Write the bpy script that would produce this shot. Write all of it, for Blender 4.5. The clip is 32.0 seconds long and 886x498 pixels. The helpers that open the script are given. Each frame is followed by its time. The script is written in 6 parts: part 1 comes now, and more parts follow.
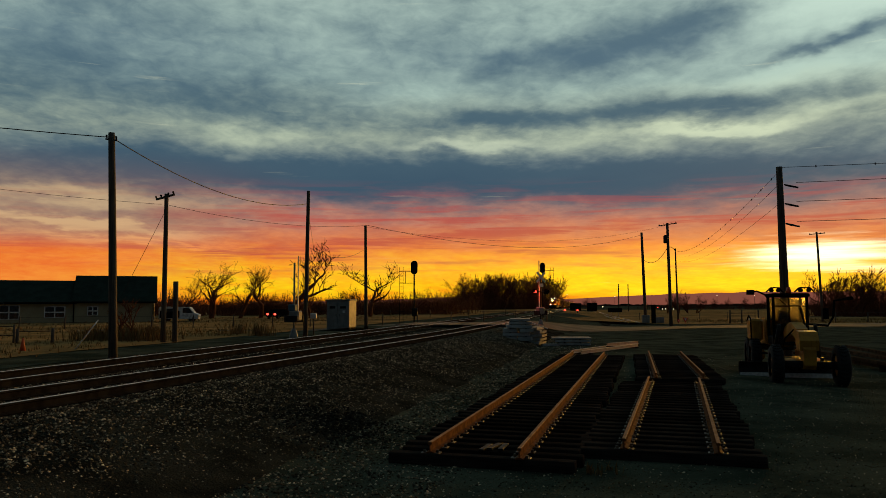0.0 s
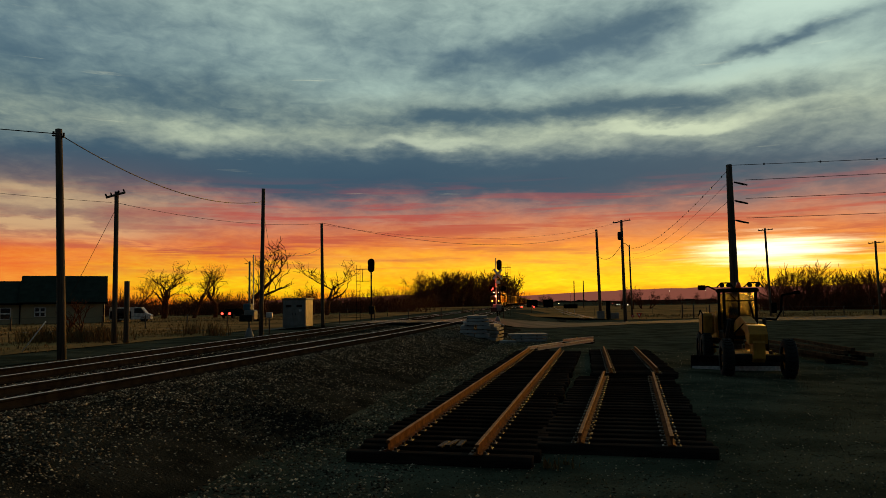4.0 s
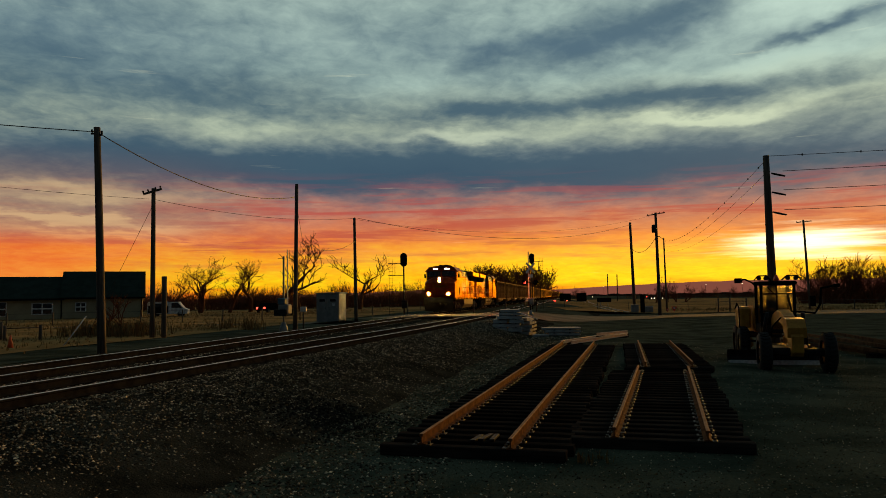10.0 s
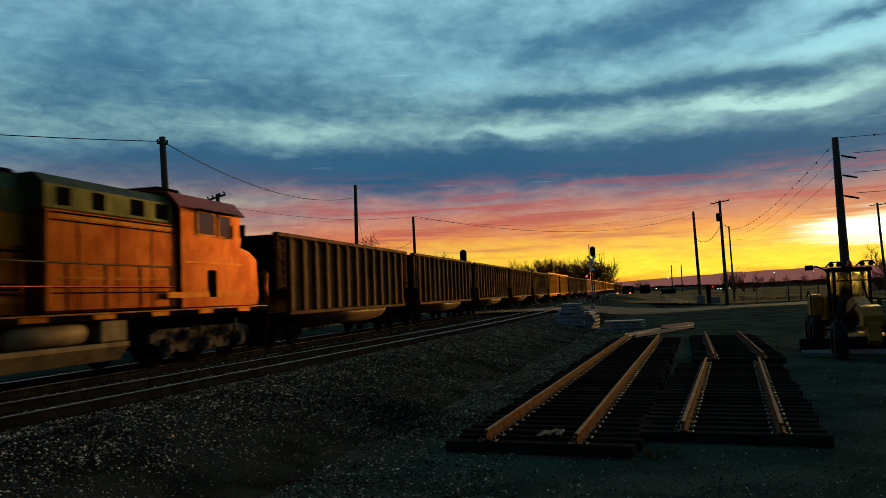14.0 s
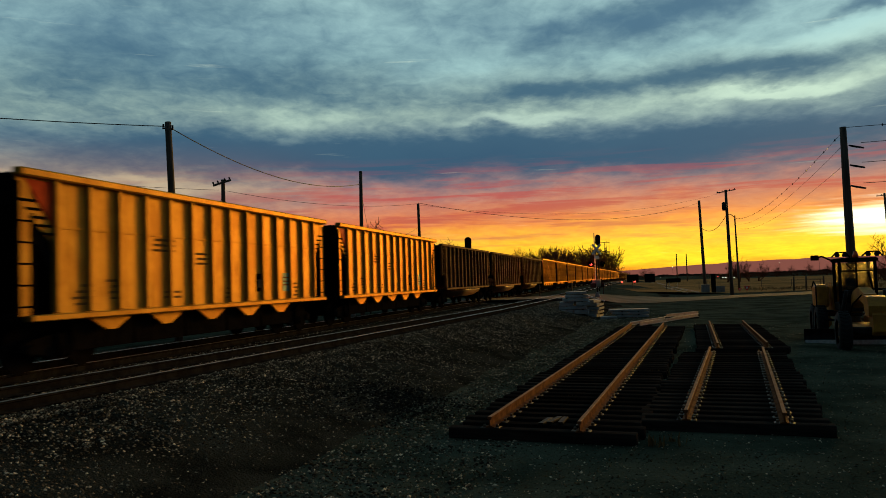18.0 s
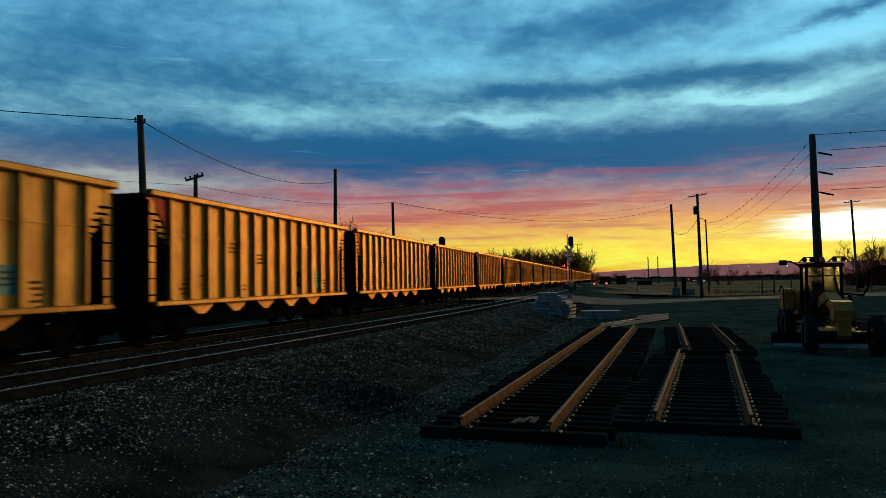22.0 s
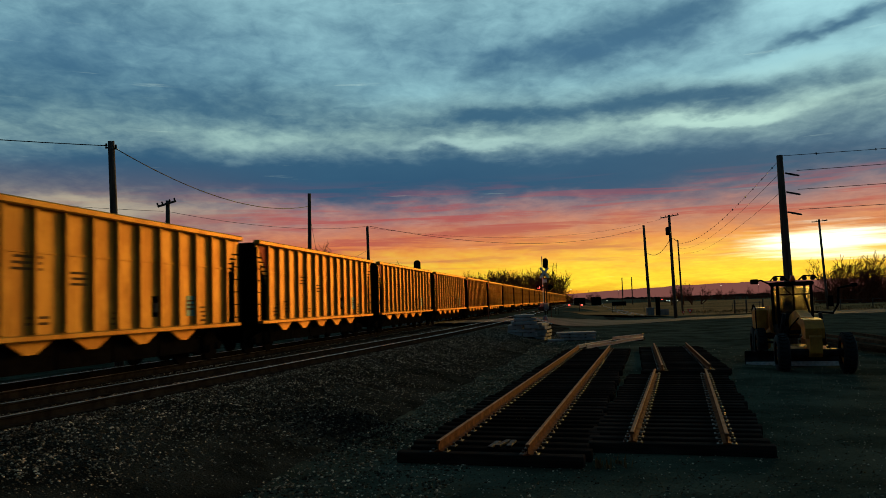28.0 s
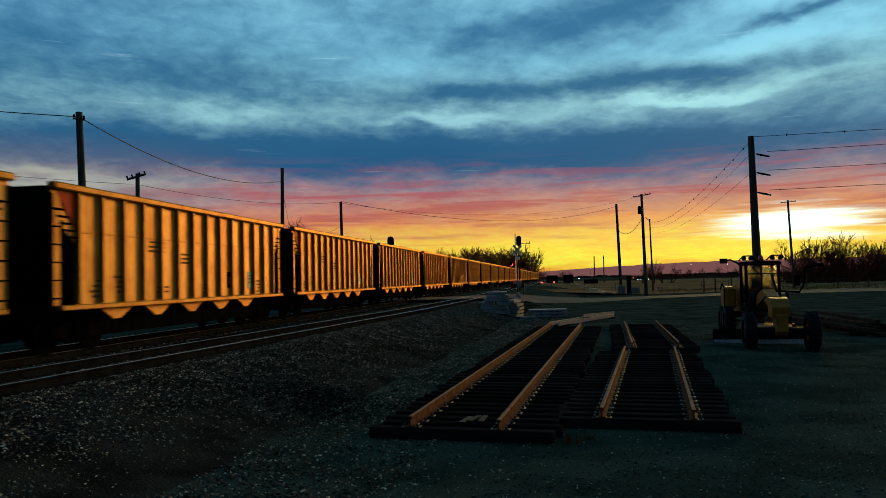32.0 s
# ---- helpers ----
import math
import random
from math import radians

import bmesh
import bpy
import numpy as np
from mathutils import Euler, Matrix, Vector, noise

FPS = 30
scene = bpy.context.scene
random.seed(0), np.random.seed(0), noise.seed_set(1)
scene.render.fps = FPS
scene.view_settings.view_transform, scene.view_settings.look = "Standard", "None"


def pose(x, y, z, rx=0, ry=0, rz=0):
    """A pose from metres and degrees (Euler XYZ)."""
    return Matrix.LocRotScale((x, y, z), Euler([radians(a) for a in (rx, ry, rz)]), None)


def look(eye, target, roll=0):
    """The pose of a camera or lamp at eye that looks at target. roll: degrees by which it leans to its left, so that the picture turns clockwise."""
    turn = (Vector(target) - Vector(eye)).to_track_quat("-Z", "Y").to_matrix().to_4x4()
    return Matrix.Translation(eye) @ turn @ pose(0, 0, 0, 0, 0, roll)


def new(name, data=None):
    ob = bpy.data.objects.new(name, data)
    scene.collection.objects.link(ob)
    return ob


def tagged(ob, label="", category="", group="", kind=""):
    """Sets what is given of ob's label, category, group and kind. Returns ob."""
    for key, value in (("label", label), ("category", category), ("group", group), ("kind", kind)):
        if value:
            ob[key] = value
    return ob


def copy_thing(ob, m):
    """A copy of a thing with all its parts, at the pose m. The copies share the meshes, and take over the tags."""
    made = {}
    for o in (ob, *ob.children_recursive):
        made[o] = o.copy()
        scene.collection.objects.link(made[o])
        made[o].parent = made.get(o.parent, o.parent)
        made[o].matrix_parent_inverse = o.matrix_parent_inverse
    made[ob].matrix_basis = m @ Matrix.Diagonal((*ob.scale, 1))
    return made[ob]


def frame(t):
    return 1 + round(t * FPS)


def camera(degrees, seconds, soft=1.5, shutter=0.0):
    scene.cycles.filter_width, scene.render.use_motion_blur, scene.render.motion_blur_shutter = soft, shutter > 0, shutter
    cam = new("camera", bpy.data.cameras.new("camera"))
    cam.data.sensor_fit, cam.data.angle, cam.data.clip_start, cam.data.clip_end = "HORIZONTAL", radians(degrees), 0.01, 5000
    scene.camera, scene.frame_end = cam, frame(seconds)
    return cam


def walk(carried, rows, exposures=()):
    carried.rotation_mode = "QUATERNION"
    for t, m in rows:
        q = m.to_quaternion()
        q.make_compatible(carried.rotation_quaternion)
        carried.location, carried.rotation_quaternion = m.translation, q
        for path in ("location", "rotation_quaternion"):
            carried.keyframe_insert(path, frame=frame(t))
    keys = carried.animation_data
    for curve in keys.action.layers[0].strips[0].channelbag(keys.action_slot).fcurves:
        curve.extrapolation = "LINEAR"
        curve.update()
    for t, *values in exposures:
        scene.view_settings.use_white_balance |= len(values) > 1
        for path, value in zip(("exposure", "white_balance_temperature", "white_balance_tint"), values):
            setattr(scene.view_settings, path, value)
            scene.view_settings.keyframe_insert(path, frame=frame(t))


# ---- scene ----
# ------------------------------------------------------------------ camera
EYE = (0.0, 0.0, 2.62)
cam = camera(59.57, 32.0, soft=0.75, shutter=0.26)
# seconds, yaw, pitch, roll: the phone is held in one spot and only turns
TURNS = [
    (0, 0.01, 4.15, 0.10), (0.5, 0.10, 3.90, 0.05), (1, -0.00, 3.42, 0.11), (1.5, -0.49, 3.32, 0.31), (2, -1.42, 3.38, 0.50),
    (2.5, -2.01, 3.43, 0.58), (3, -2.29, 3.80, 0.53), (3.5, -3.02, 3.97, 0.63), (5.5, -3.23, 3.80, 0.60), (6, -2.90, 3.77, 0.45),
    (6.5, -2.79, 3.76, 0.40), (7, -2.53, 3.73, 0.19), (7.5, -2.57, 3.62, 0.23), (8, -2.23, 3.63, 0.35), (8.5, -1.99, 3.67, 0.66),
    (9, -1.70, 3.64, 0.67), (9.5, -1.17, 3.66, 0.66), (10, -0.74, 3.54, 0.77), (10.5, -0.10, 3.43, 1.11), (11, 0.27, 3.46, 1.47),
    (11.5, 0.79, 3.48, 1.81), (12, 1.74, 3.57, 2.11), (12.5, 2.03, 3.58, 2.35), (13, 2.52, 3.38, 2.17), (13.5, 3.12, 3.41, 2.25),
    (14, 3.75, 3.40, 2.25), (14.5, 3.90, 3.29, 2.21), (16.5, 4.50, 2.77, 1.57), (17, 4.31, 2.61, 1.65), (17.5, 4.13, 2.49, 1.72),
    (18, 4.08, 2.46, 1.79), (18.5, 4.09, 2.57, 1.80), (19, 3.96, 2.49, 1.55), (19.5, 3.84, 2.54, 1.42), (20, 3.60, 2.50, 1.33),
    (20.5, 3.24, 2.41, 1.24), (21, 2.84, 2.44, 1.09), (21.5, 2.48, 2.40, 1.06), (22, 2.11, 2.37, 1.00), (22.5, 1.68, 2.41, 1.10),
    (23, 1.52, 2.46, 1.28), (23.5, 1.45, 2.57, 1.50), (24, 1.41, 2.71, 1.65), (24.5, 1.34, 2.88, 1.56), (25, 1.58, 3.07, 1.58),
    (25.5, 1.42, 3.25, 1.70), (27.5, 0.65, 3.98, 1.80), (28, 0.31, 4.05, 1.78), (28.5, 0.02, 3.99, 1.76), (29, -0.29, 3.78, 1.71),
    (29.5, -0.66, 3.54, 1.55), (30, -0.96, 3.29, 1.51), (30.5, -1.11, 3.03, 1.45), (31, -1.38, 2.62, 1.40), (31.5, -1.56, 2.41, 1.38),
    (32, -1.67, 2.27, 1.33),
]
# seconds, stops, kelvin, tint
EXPO = [(0.0, 0.0, 6050, -3), (12.2, 0.0, 6050, -3), (12.9, 0.05, 4150, -17), (14.5, 0.15, 4600, -14), (17.9, 0.18, 5300, -9),
        (18.5, 0.1, 4000, -17), (19.2, 0.1, 4000, -17), (19.7, 0.14, 4700, -14), (20.4, 0.14, 4850, -13), (20.9, 0.14, 5600, -6), (21.3, 0.14, 5500, -7), (22.0, 0.1, 3700, -18), (22.3, 0.1, 3800, -17), (22.8, 0.06, 4500, -12), (23.2, 0.06, 4500, -12), (23.8, 0.1, 3850, -17), (24.3, 0.1, 3900, -17),
        (25.0, 0.08, 4400, -13), (25.5, 0.06, 4450, -13), (27.5, 0.0, 4650, -12), (28.3, 0.0, 4650, -12), (29.0, 0.0, 4250, -14), (31.0, 0.05, 4000, -16), (32.0, 0.05, 3950, -16)]
walk(cam, [(t, pose(*EYE, 90 + p, r, w)) for t, w, p, r in TURNS], EXPO)

# ------------------------------------------------------------------ plan
RAIL_Z = 1.04
TRACK_AZ = math.atan(0.182)                       # main track, degrees east of the first view
UX, UY = math.sin(TRACK_AZ), math.cos(TRACK_AZ)   # along the track, away from the camera
NX, NY = UY, -UX                                  # across it, towards the camera
A0 = (-9.65, 20.0)                                # a point on the centre line of the main track
A_OFF = A0[0] * NX + A0[1] * NY


def on_a(s, o=0.0, z=0.0):
    """A point s metres along the main track, o metres towards the camera from its centre line."""
    return Vector((UX * s + NX * (A_OFF + o), UY * s + NY * (A_OFF + o), z))


def b_off(s):
    """How far the siding's centre line lies from the main track's."""
    return 2.35 + (0.062 * s if s < 38 else 0.062 * 38 + 1.0 * (1 - math.exp(-(s - 38) / 18.0)))


def smooth(a, b, x):
    t = min(1.0, max(0.0, (x - a) / (b - a)))
    return t * t * (3 - 2 * t)


def ground_z(x, y):
    s = x * UX + y * UY
    o = x * NX + y * NY - A_OFF
    q = o - b_off(max(-60.0, min(s, 400.0)))
    far = smooth(55, 100, s)
    right = 0.70 * (1 - smooth(1.5, 5.2 + 8 * far, q)) + 0.22 * (1 - smooth(4.0, 14.0, q)) * far
    left = 0.70 - 0.15 * smooth(2.5, 6.0, -o) - 0.25 * smooth(20, 80, -o)
    z = right if o > 0 else left
    z -= 0.22 * smooth(9, 15, x) * (1 - smooth(40, 60, y)) * smooth(14, 24, y)
    z += 0.03 * noise.noise((x * 0.25, y * 0.25, 0.0)) + 0.012 * noise.noise((x * 1.3, y * 1.3, 5.0))
    return z


# ------------------------------------------------------------------ world
def srgb(r, g, b):
    f = lambda c: (c / 255 / 12.92) if c <= 10 else ((c / 255 + 0.055) / 1.055) ** 2.4
    return (f(r), f(g), f(b), 1.0)


SUN_AZ, SUN_EL = 27.0, 5.0
world = bpy.data.worlds.new("world")
scene.world = world
world.use_nodes = True
wt = world.node_tree
wt.nodes.clear()


class G:
    """A small builder of shader maths."""
    def __init__(self, tree):
        self.t = tree

    def node(self, kind, **kw):
        n = self.t.nodes.new(kind)
        for k, v in kw.items():
            setattr(n, k, v)
        return n

    def put(self, sock, v):
        if isinstance(v, bpy.types.NodeSocket):
            self.t.links.new(v, sock)
        else:
            sock.default_value = v

    def m(self, op, *args):
        n = self.node("ShaderNodeMath", operation=op)
        for i, a in enumerate(args):
            self.put(n.inputs[i], a)
        return n.outputs[0]

    def xyz(self, x, y, z):
        n = self.node("ShaderNodeCombineXYZ")
        for i, a in enumerate((x, y, z)):
            self.put(n.inputs[i], a)
        return n.outputs[0]

    def noise(self, vec, scale, detail=4.0, rough=0.55, distort=0.0):
        n = self.node("ShaderNodeTexNoise")
        self.put(n.inputs["Vector"], vec)
        n.inputs["Scale"].default_value, n.inputs["Detail"].default_value = scale, detail
        n.inputs["Roughness"].default_value, n.inputs["Distortion"].default_value = rough, distort
        return n.outputs["Fac"]

    def step(self, v, a, b, lo=0.0, hi=1.0):
        n = self.node("ShaderNodeMapRange", interpolation_type="SMOOTHSTEP")
        for i, x in enumerate((v, a, b, lo, hi)):
            self.put(n.inputs[i], x)
        return n.outputs[0]

    def ramp(self, v, stops):
        n = self.node("ShaderNodeValToRGB")
        while len(n.color_ramp.elements) < len(stops):
            n.color_ramp.elements.new(0.5)
        for e, (p, c) in zip(n.color_ramp.elements, stops):
            e.position, e.color = p, c
        self.put(n.inputs[0], v)
        return n.outputs[0]

    def mix(self, f, a, b, blend="MIX"):
        n = self.node("ShaderNodeMix", data_type="RGBA", blend_type=blend)
        self.put(n.inputs[0], f)
        self.put(n.inputs[6], a)
        self.put(n.inputs[7], b)
        return n.outputs[2]


g = G(wt)
co = g.node("ShaderNodeTexCoord").outputs["Generated"]
sep = g.node("ShaderNodeSeparateXYZ")
wt.links.new(co, sep.inputs[0])
dx, dy, dz = sep.outputs
DEG = 57.29578
el = g.m("MULTIPLY", g.m("ARCSINE", dz), DEG)
azi = g.m("MULTIPLY", g.m("ARCTAN2", dx, dy), DEG)
# clouds lie in a sheet overhead, so they draw together towards the horizon
depth = g.m("ADD", g.m("MAXIMUM", dz, 0.0), 0.17)
sheet = g.xyz(g.m("DIVIDE", dx, depth), g.m("DIVIDE", dy, depth), 0.0)
tilt = g.node("ShaderNodeMapping")
wt.links.new(sheet, tilt.inputs[0])
tilt.inputs["Rotation"].default_value = (0, 0, radians(-12))
tilt.inputs["Scale"].default_value = (1.5, 1.35, 1.0)
n1 = g.noise(tilt.outputs[0], 0.95, 7.0, 0.60, 0.5)
n2 = g.noise(tilt.outputs[0], 3.0, 6.0, 0.62, 0.5)
n3 = g.noise(tilt.outputs[0], 10.0, 4.0, 0.6, 0.4)
wob = g.m("MULTIPLY", g.m("SUBTRACT", g.noise(tilt.outputs[0], 1.3, 5.0, 0.58), 0.5), 9.0)
wob2 = g.m("MULTIPLY", g.m("SUBTRACT", g.noise(tilt.outputs[0], 1.9, 5.0, 0.58), 0.5), 3.2)
azw, elw = g.m("ADD", azi, wob), g.m("ADD", el, wob2)


def blob(az0, el0, wa, we, lean=0.0):
    """A soft oval of cloud or gap, in degrees; lean: degrees it climbs per degree to the right."""
    a = g.m("DIVIDE", g.m("SUBTRACT", azw, az0), wa)
    e = g.m("SUBTRACT", g.m("SUBTRACT", elw, el0), g.m("MULTIPLY", g.m("SUBTRACT", azw, az0), lean))
    e = g.m("DIVIDE", e, we)
    r2 = g.m("ADD", g.m("MULTIPLY", a, a), g.m("MULTIPLY", e, e))
    return g.m("EXPONENT", g.m("MULTIPLY", r2, -1.0))


# light gaps (+) and dark banks (-): azimuth, elevation, half width, half height, lean, strength
CLOUDS = [(-26, 16, 9, 5, 0, -0.45), (-7, 17.2, 9, 3.2, 0.02, -0.14), (-1, 16.0, 5, 1.1, 0.12, 0.15), (3.3, 17.0, 3.5, 0.8, 0.2, -0.4), (13, 18.2, 6, 1.4, 0.10, -0.75), (20, 19.3, 4, 1.0, 0.05, -0.6),
          (25.5, 15.7, 7, 1.1, 0.05, 0.7), (27, 19.5, 7, 1.2, 0.06, 0.7), (26.5, 17.4, 5, 0.4, 0.18, -0.7), (9, 15.3, 5, 0.7, 0.08, 0.2), (16.5, 13.8, 9, 0.9, 0.03, -0.7), (4, 13.5, 5, 0.7, 0.03, -0.5),
          (-13, 14.2, 9, 1.2, -0.04, -0.4), (-15, 12.2, 5, 0.6, 0, 0.2), (2.0, 11.6, 5.0, 0.36, 0.03, 0.7), (19.2, 12.2, 5.0, 0.30, 0.0, 0.95), (27, 12.9, 4, 0.4, 0.05, 0.25),
          (10, 9.3, 24, 1.5, 0, -0.95), (-12, 9.4, 9, 1.3, 0, -0.6), (-26, 9.8, 8, 1.3, 0, -0.4), (-25, 5.5, 6, 0.30, -0.05, 1.3), (-21, 4.3, 6, 0.25, -0.05, 0.8), (-26, 7.3, 7, 0.4, -0.03, 0.6)]
field = g.m("MULTIPLY", g.m("SUBTRACT", n1, 0.5), 1.2)
field = g.m("ADD", field, g.m("MULTIPLY", g.m("SUBTRACT", n2, 0.5), 0.75))
field = g.m("ADD", field, g.m("MULTIPLY", g.m("SUBTRACT", n3, 0.5), 0.6))
for c in CLOUDS:
    field = g.m("ADD", field, g.m("MULTIPLY", blob(*c[:5]), 1.15 * c[5]))
light = g.step(field, -0.80, 0.85)
e01 = g.m("DIVIDE", g.m("MAXIMUM", elw, 0.0), 90.0)
r = lambda d: d / 90.0
DARK = [(r(0), srgb(205, 70, 14)), (r(1.2), srgb(254, 132, 10)), (r(2.6), srgb(248, 112, 24)), (r(4.2), srgb(206, 80, 50)),
        (r(5.8), srgb(164, 82, 78)), (r(7.2), srgb(100, 86, 98)), (r(8.6), srgb(62, 81, 100)), (r(14), srgb(80, 99, 112)),
        (r(18), srgb(88, 107, 122)), (r(23), srgb(88, 106, 116)), (r(40), srgb(66, 81, 88)), (r(90), srgb(54, 67, 74))]
LIGHT = [(r(0), srgb(250, 130, 15)), (r(1.2), srgb(255, 228, 14)), (r(2.6), srgb(255, 206, 42)), (r(4.2), srgb(252, 140, 70)),
         (r(6.0), srgb(222, 140, 108)), (r(8.2), srgb(166, 128, 122)), (r(10.2), srgb(146, 150, 148)), (r(12.5), srgb(216, 216, 184)),
         (r(16), srgb(190, 203, 190)), (r(22), srgb(212, 223, 208)), (r(40), srgb(112, 126, 128)), (r(90), srgb(80, 92, 96))]
sky = g.mix(light, g.ramp(e01, DARK), g.ramp(e01, LIGHT))
# low red streaks of cloud across the glow
band = g.node("ShaderNodeMapping")
wt.links.new(g.xyz(azi, el, 0.0), band.inputs[0])
band.inputs["Scale"].default_value = (0.085, 1.5, 1.0)
streak = g.step(g.noise(band.outputs[0], 1.0, 6.0, 0.6, 0.4), 0.47, 0.62)
low = g.m("MULTIPLY", streak, g.m("MULTIPLY", g.step(el, 1.6, 3.6), g.step(el, 9.5, 5.5)))
sky = g.mix(g.m("MULTIPLY", low, 0.8), sky, srgb(186, 66, 62))
# far to the left the low glow is red, not gold
red = g.m("MULTIPLY", g.step(azi, -15.0, -27.0), g.step(el, 6.0, 2.5))
sky = g.mix(g.m("MULTIPLY", red, 0.85), sky, g.mix(light, srgb(232, 84, 34), srgb(255, 142, 62)))
# towards the left the low clouds turn grey
dull = g.m("MULTIPLY", g.step(azi, -8.0, -24.0), g.m("MULTIPLY", g.step(el, 3.5, 5.5), g.step(el, 11.0, 7.5)))
sky = g.mix(g.m("MULTIPLY", dull, 0.7), sky, g.mix(light, srgb(118, 92, 94), srgb(202, 172, 130)))
# the glow where the sun went down
def glow(wa, we, az0=26.0, el0=3.6):
    a = g.m("DIVIDE", g.m("SUBTRACT", azi, az0), wa)
    e = g.m("DIVIDE", g.m("SUBTRACT", el, el0), we)
    return g.m("EXPONENT", g.m("MULTIPLY", g.m("ADD", g.m("MULTIPLY", a, a), g.m("MULTIPLY", e, e)), -1.0))


gap = g.m("ADD", glow(5.4, 1.2, 26.3, 3.35), g.m("MULTIPLY", g.m("SUBTRACT", g.noise(band.outputs[0], 1.3, 6.0, 0.6), 0.5), 1.7))
sky = g.mix(g.step(gap, 0.22, 1.15), sky, (1.9, 1.62, 0.98, 1.0))
sky = g.mix(1.0, sky, g.mix(g.m("MULTIPLY", glow(22, 2.4, 17, 2.3), 0.85), (0, 0, 0, 1), (0.42, 0.26, 0.0, 1.0)), "ADD")
# away from the sunset the sky is dull and blue
turn = g.m("ABSOLUTE", g.m("SUBTRACT", azi, 18.0))
away = g.step(turn, 48.0, 105.0)
sky = g.mix(away, sky, g.ramp(e01, [(0.0, srgb(40, 43, 54)), (r(12), srgb(44, 52, 64)), (r(40), srgb(58, 71, 79)), (1.0, srgb(58, 71, 78))]))
nish = g.node("ShaderNodeTexSky", sky_type="NISHITA")
nish.sun_disc, nish.sun_elevation, nish.sun_rotation = False, radians(SUN_EL), radians(SUN_AZ)
sky = g.mix(1.0, sky, g.mix(1.0, nish.outputs[0], (0.0015, 0.0015, 0.0015, 1.0), "MULTIPLY"), "ADD")
bg = g.node("ShaderNodeBackground")
wt.links.new(sky, bg.inputs[0])
bg.inputs[1].default_value = 1.0
wt.links.new(bg.outputs[0], g.node("ShaderNodeOutputWorld").inputs[0])

sun = new("sun", bpy.data.lights.new("sun", "SUN"))
sun.data.energy, sun.data.angle, sun.data.color = 2.4, radians(10), (1.0, 0.42, 0.045)
sa, se = radians(SUN_AZ), radians(SUN_EL)
sun.matrix_world = look((0, 0, 0), (-math.sin(sa) * math.cos(se), -math.cos(sa) * math.cos(se), -math.sin(se)))


# ------------------------------------------------------------------ materials
def mat(name, a, b=None, rough=0.7, metal=0.0, scale=6.0, fine=60.0, bump=0.3, dist=0.01, spread=(0.35, 0.65), emit=None, strength=0.0,
        streaks=0.0, random=0.0, island=0.0, vary=0.12, spec=0.3, stretch=(1, 1, 1), edge=None, clear=0.0):
    """A surface of two tones, mixed at two scales of noise, with fine relief."""
    m = bpy.data.materials.new(name)
    m.use_nodes = True
    t = m.node_tree
    h = G(t)
    p = t.nodes["Principled BSDF"]
    c = h.node("ShaderNodeTexCoord").outputs["Object"]
    mp = h.node("ShaderNodeMapping")
    t.links.new(c, mp.inputs[0])
    mp.inputs["Scale"].default_value = stretch
    c = mp.outputs[0]
    b = b or tuple(x * 0.6 for x in a)
    big, small = h.noise(c, scale, 5.0, 0.6), h.noise(c, fine, 3.0, 0.6)
    f = h.step(big, *spread)
    col = h.mix(f, (*a, 1), (*b, 1))
    k = h.m("ADD", 1.0 - vary, h.m("MULTIPLY", small, 2 * vary))
    if random:
        inf = h.node("ShaderNodeObjectInfo").outputs["Random"]
        k = h.m("MULTIPLY", k, h.m("ADD", 1.0 - random, h.m("MULTIPLY", inf, 2 * random)))
    if island:
        isl = h.node("ShaderNodeNewGeometry").outputs["Random Per Island"]
        k = h.m("MULTIPLY", k, h.m("ADD", 1.0 - island, h.m("MULTIPLY", h.m("POWER", isl, 5.0), 6.0 * island)))
    if streaks:
        sm = h.node("ShaderNodeMapping")
        t.links.new(c, sm.inputs[0])
        sm.inputs["Scale"].default_value = (3.0, 3.0, 0.25)
        st = h.step(h.noise(sm.outputs[0], 3.0, 5.0, 0.65), 0.5, 0.75)
        k = h.m("MULTIPLY", k, h.m("SUBTRACT", 1.0, h.m("MULTIPLY", st, streaks)))
    col = h.mix(1.0, col, h.xyz(k, k, k), "MULTIPLY")
    t.links.new(col, p.inputs["Base Color"])
    h.put(p.inputs["Roughness"], h.m("ADD", rough - 0.08, h.m("MULTIPLY", small, 0.16)))
    p.inputs["Metallic"].default_value = metal
    p.inputs["Specular IOR Level"].default_value = spec
    if edge:
        p.inputs["Specular Tint"].default_value = (*edge, 1)
    p.inputs["Transmission Weight"].default_value = clear
    if bump:
        bn = h.node("ShaderNodeBump")
        bn.inputs["Strength"].default_value, bn.inputs["Distance"].default_value = bump, dist
        t.links.new(h.m("ADD", small, big), bn.inputs["Height"])
        t.links.new(bn.outputs[0], p.inputs["Normal"])
    if emit:
        p.inputs["Emission Color"].default_value = (*emit, 1)
        p.inputs["Emission Strength"].default_value = strength
    return m


M_DIRT = mat("packed_dirt", (0.082, 0.088, 0.060), (0.034, 0.040, 0.027), 0.95, 0, 0.45, 24.0, 0.9, 0.03, spec=0.0, vary=0.65)
M_BALLAST = mat("ballast_bed", (0.042, 0.042, 0.032), (0.014, 0.014, 0.011), 0.9, 0, 0.8, 22.0, 1.0, 0.05, spec=0.0, vary=0.5)
# a few stones are far brighter: sun glints put into their warm colour
M_STONE = mat("glinting_ballast_stone", (0.29, 0.225, 0.14), (0.08, 0.065, 0.043), 0.75, 0, 2.0, 40.0, 0.3, 0.01, vary=0.3, spec=0.05, island=0.66)
M_RAILTOP = mat("worn_rail_steel", (0.030, 0.026, 0.021), (0.014, 0.012, 0.010), 0.85, 0.0, 3.0, 50.0, 0.15, 0.002, spec=0.0)
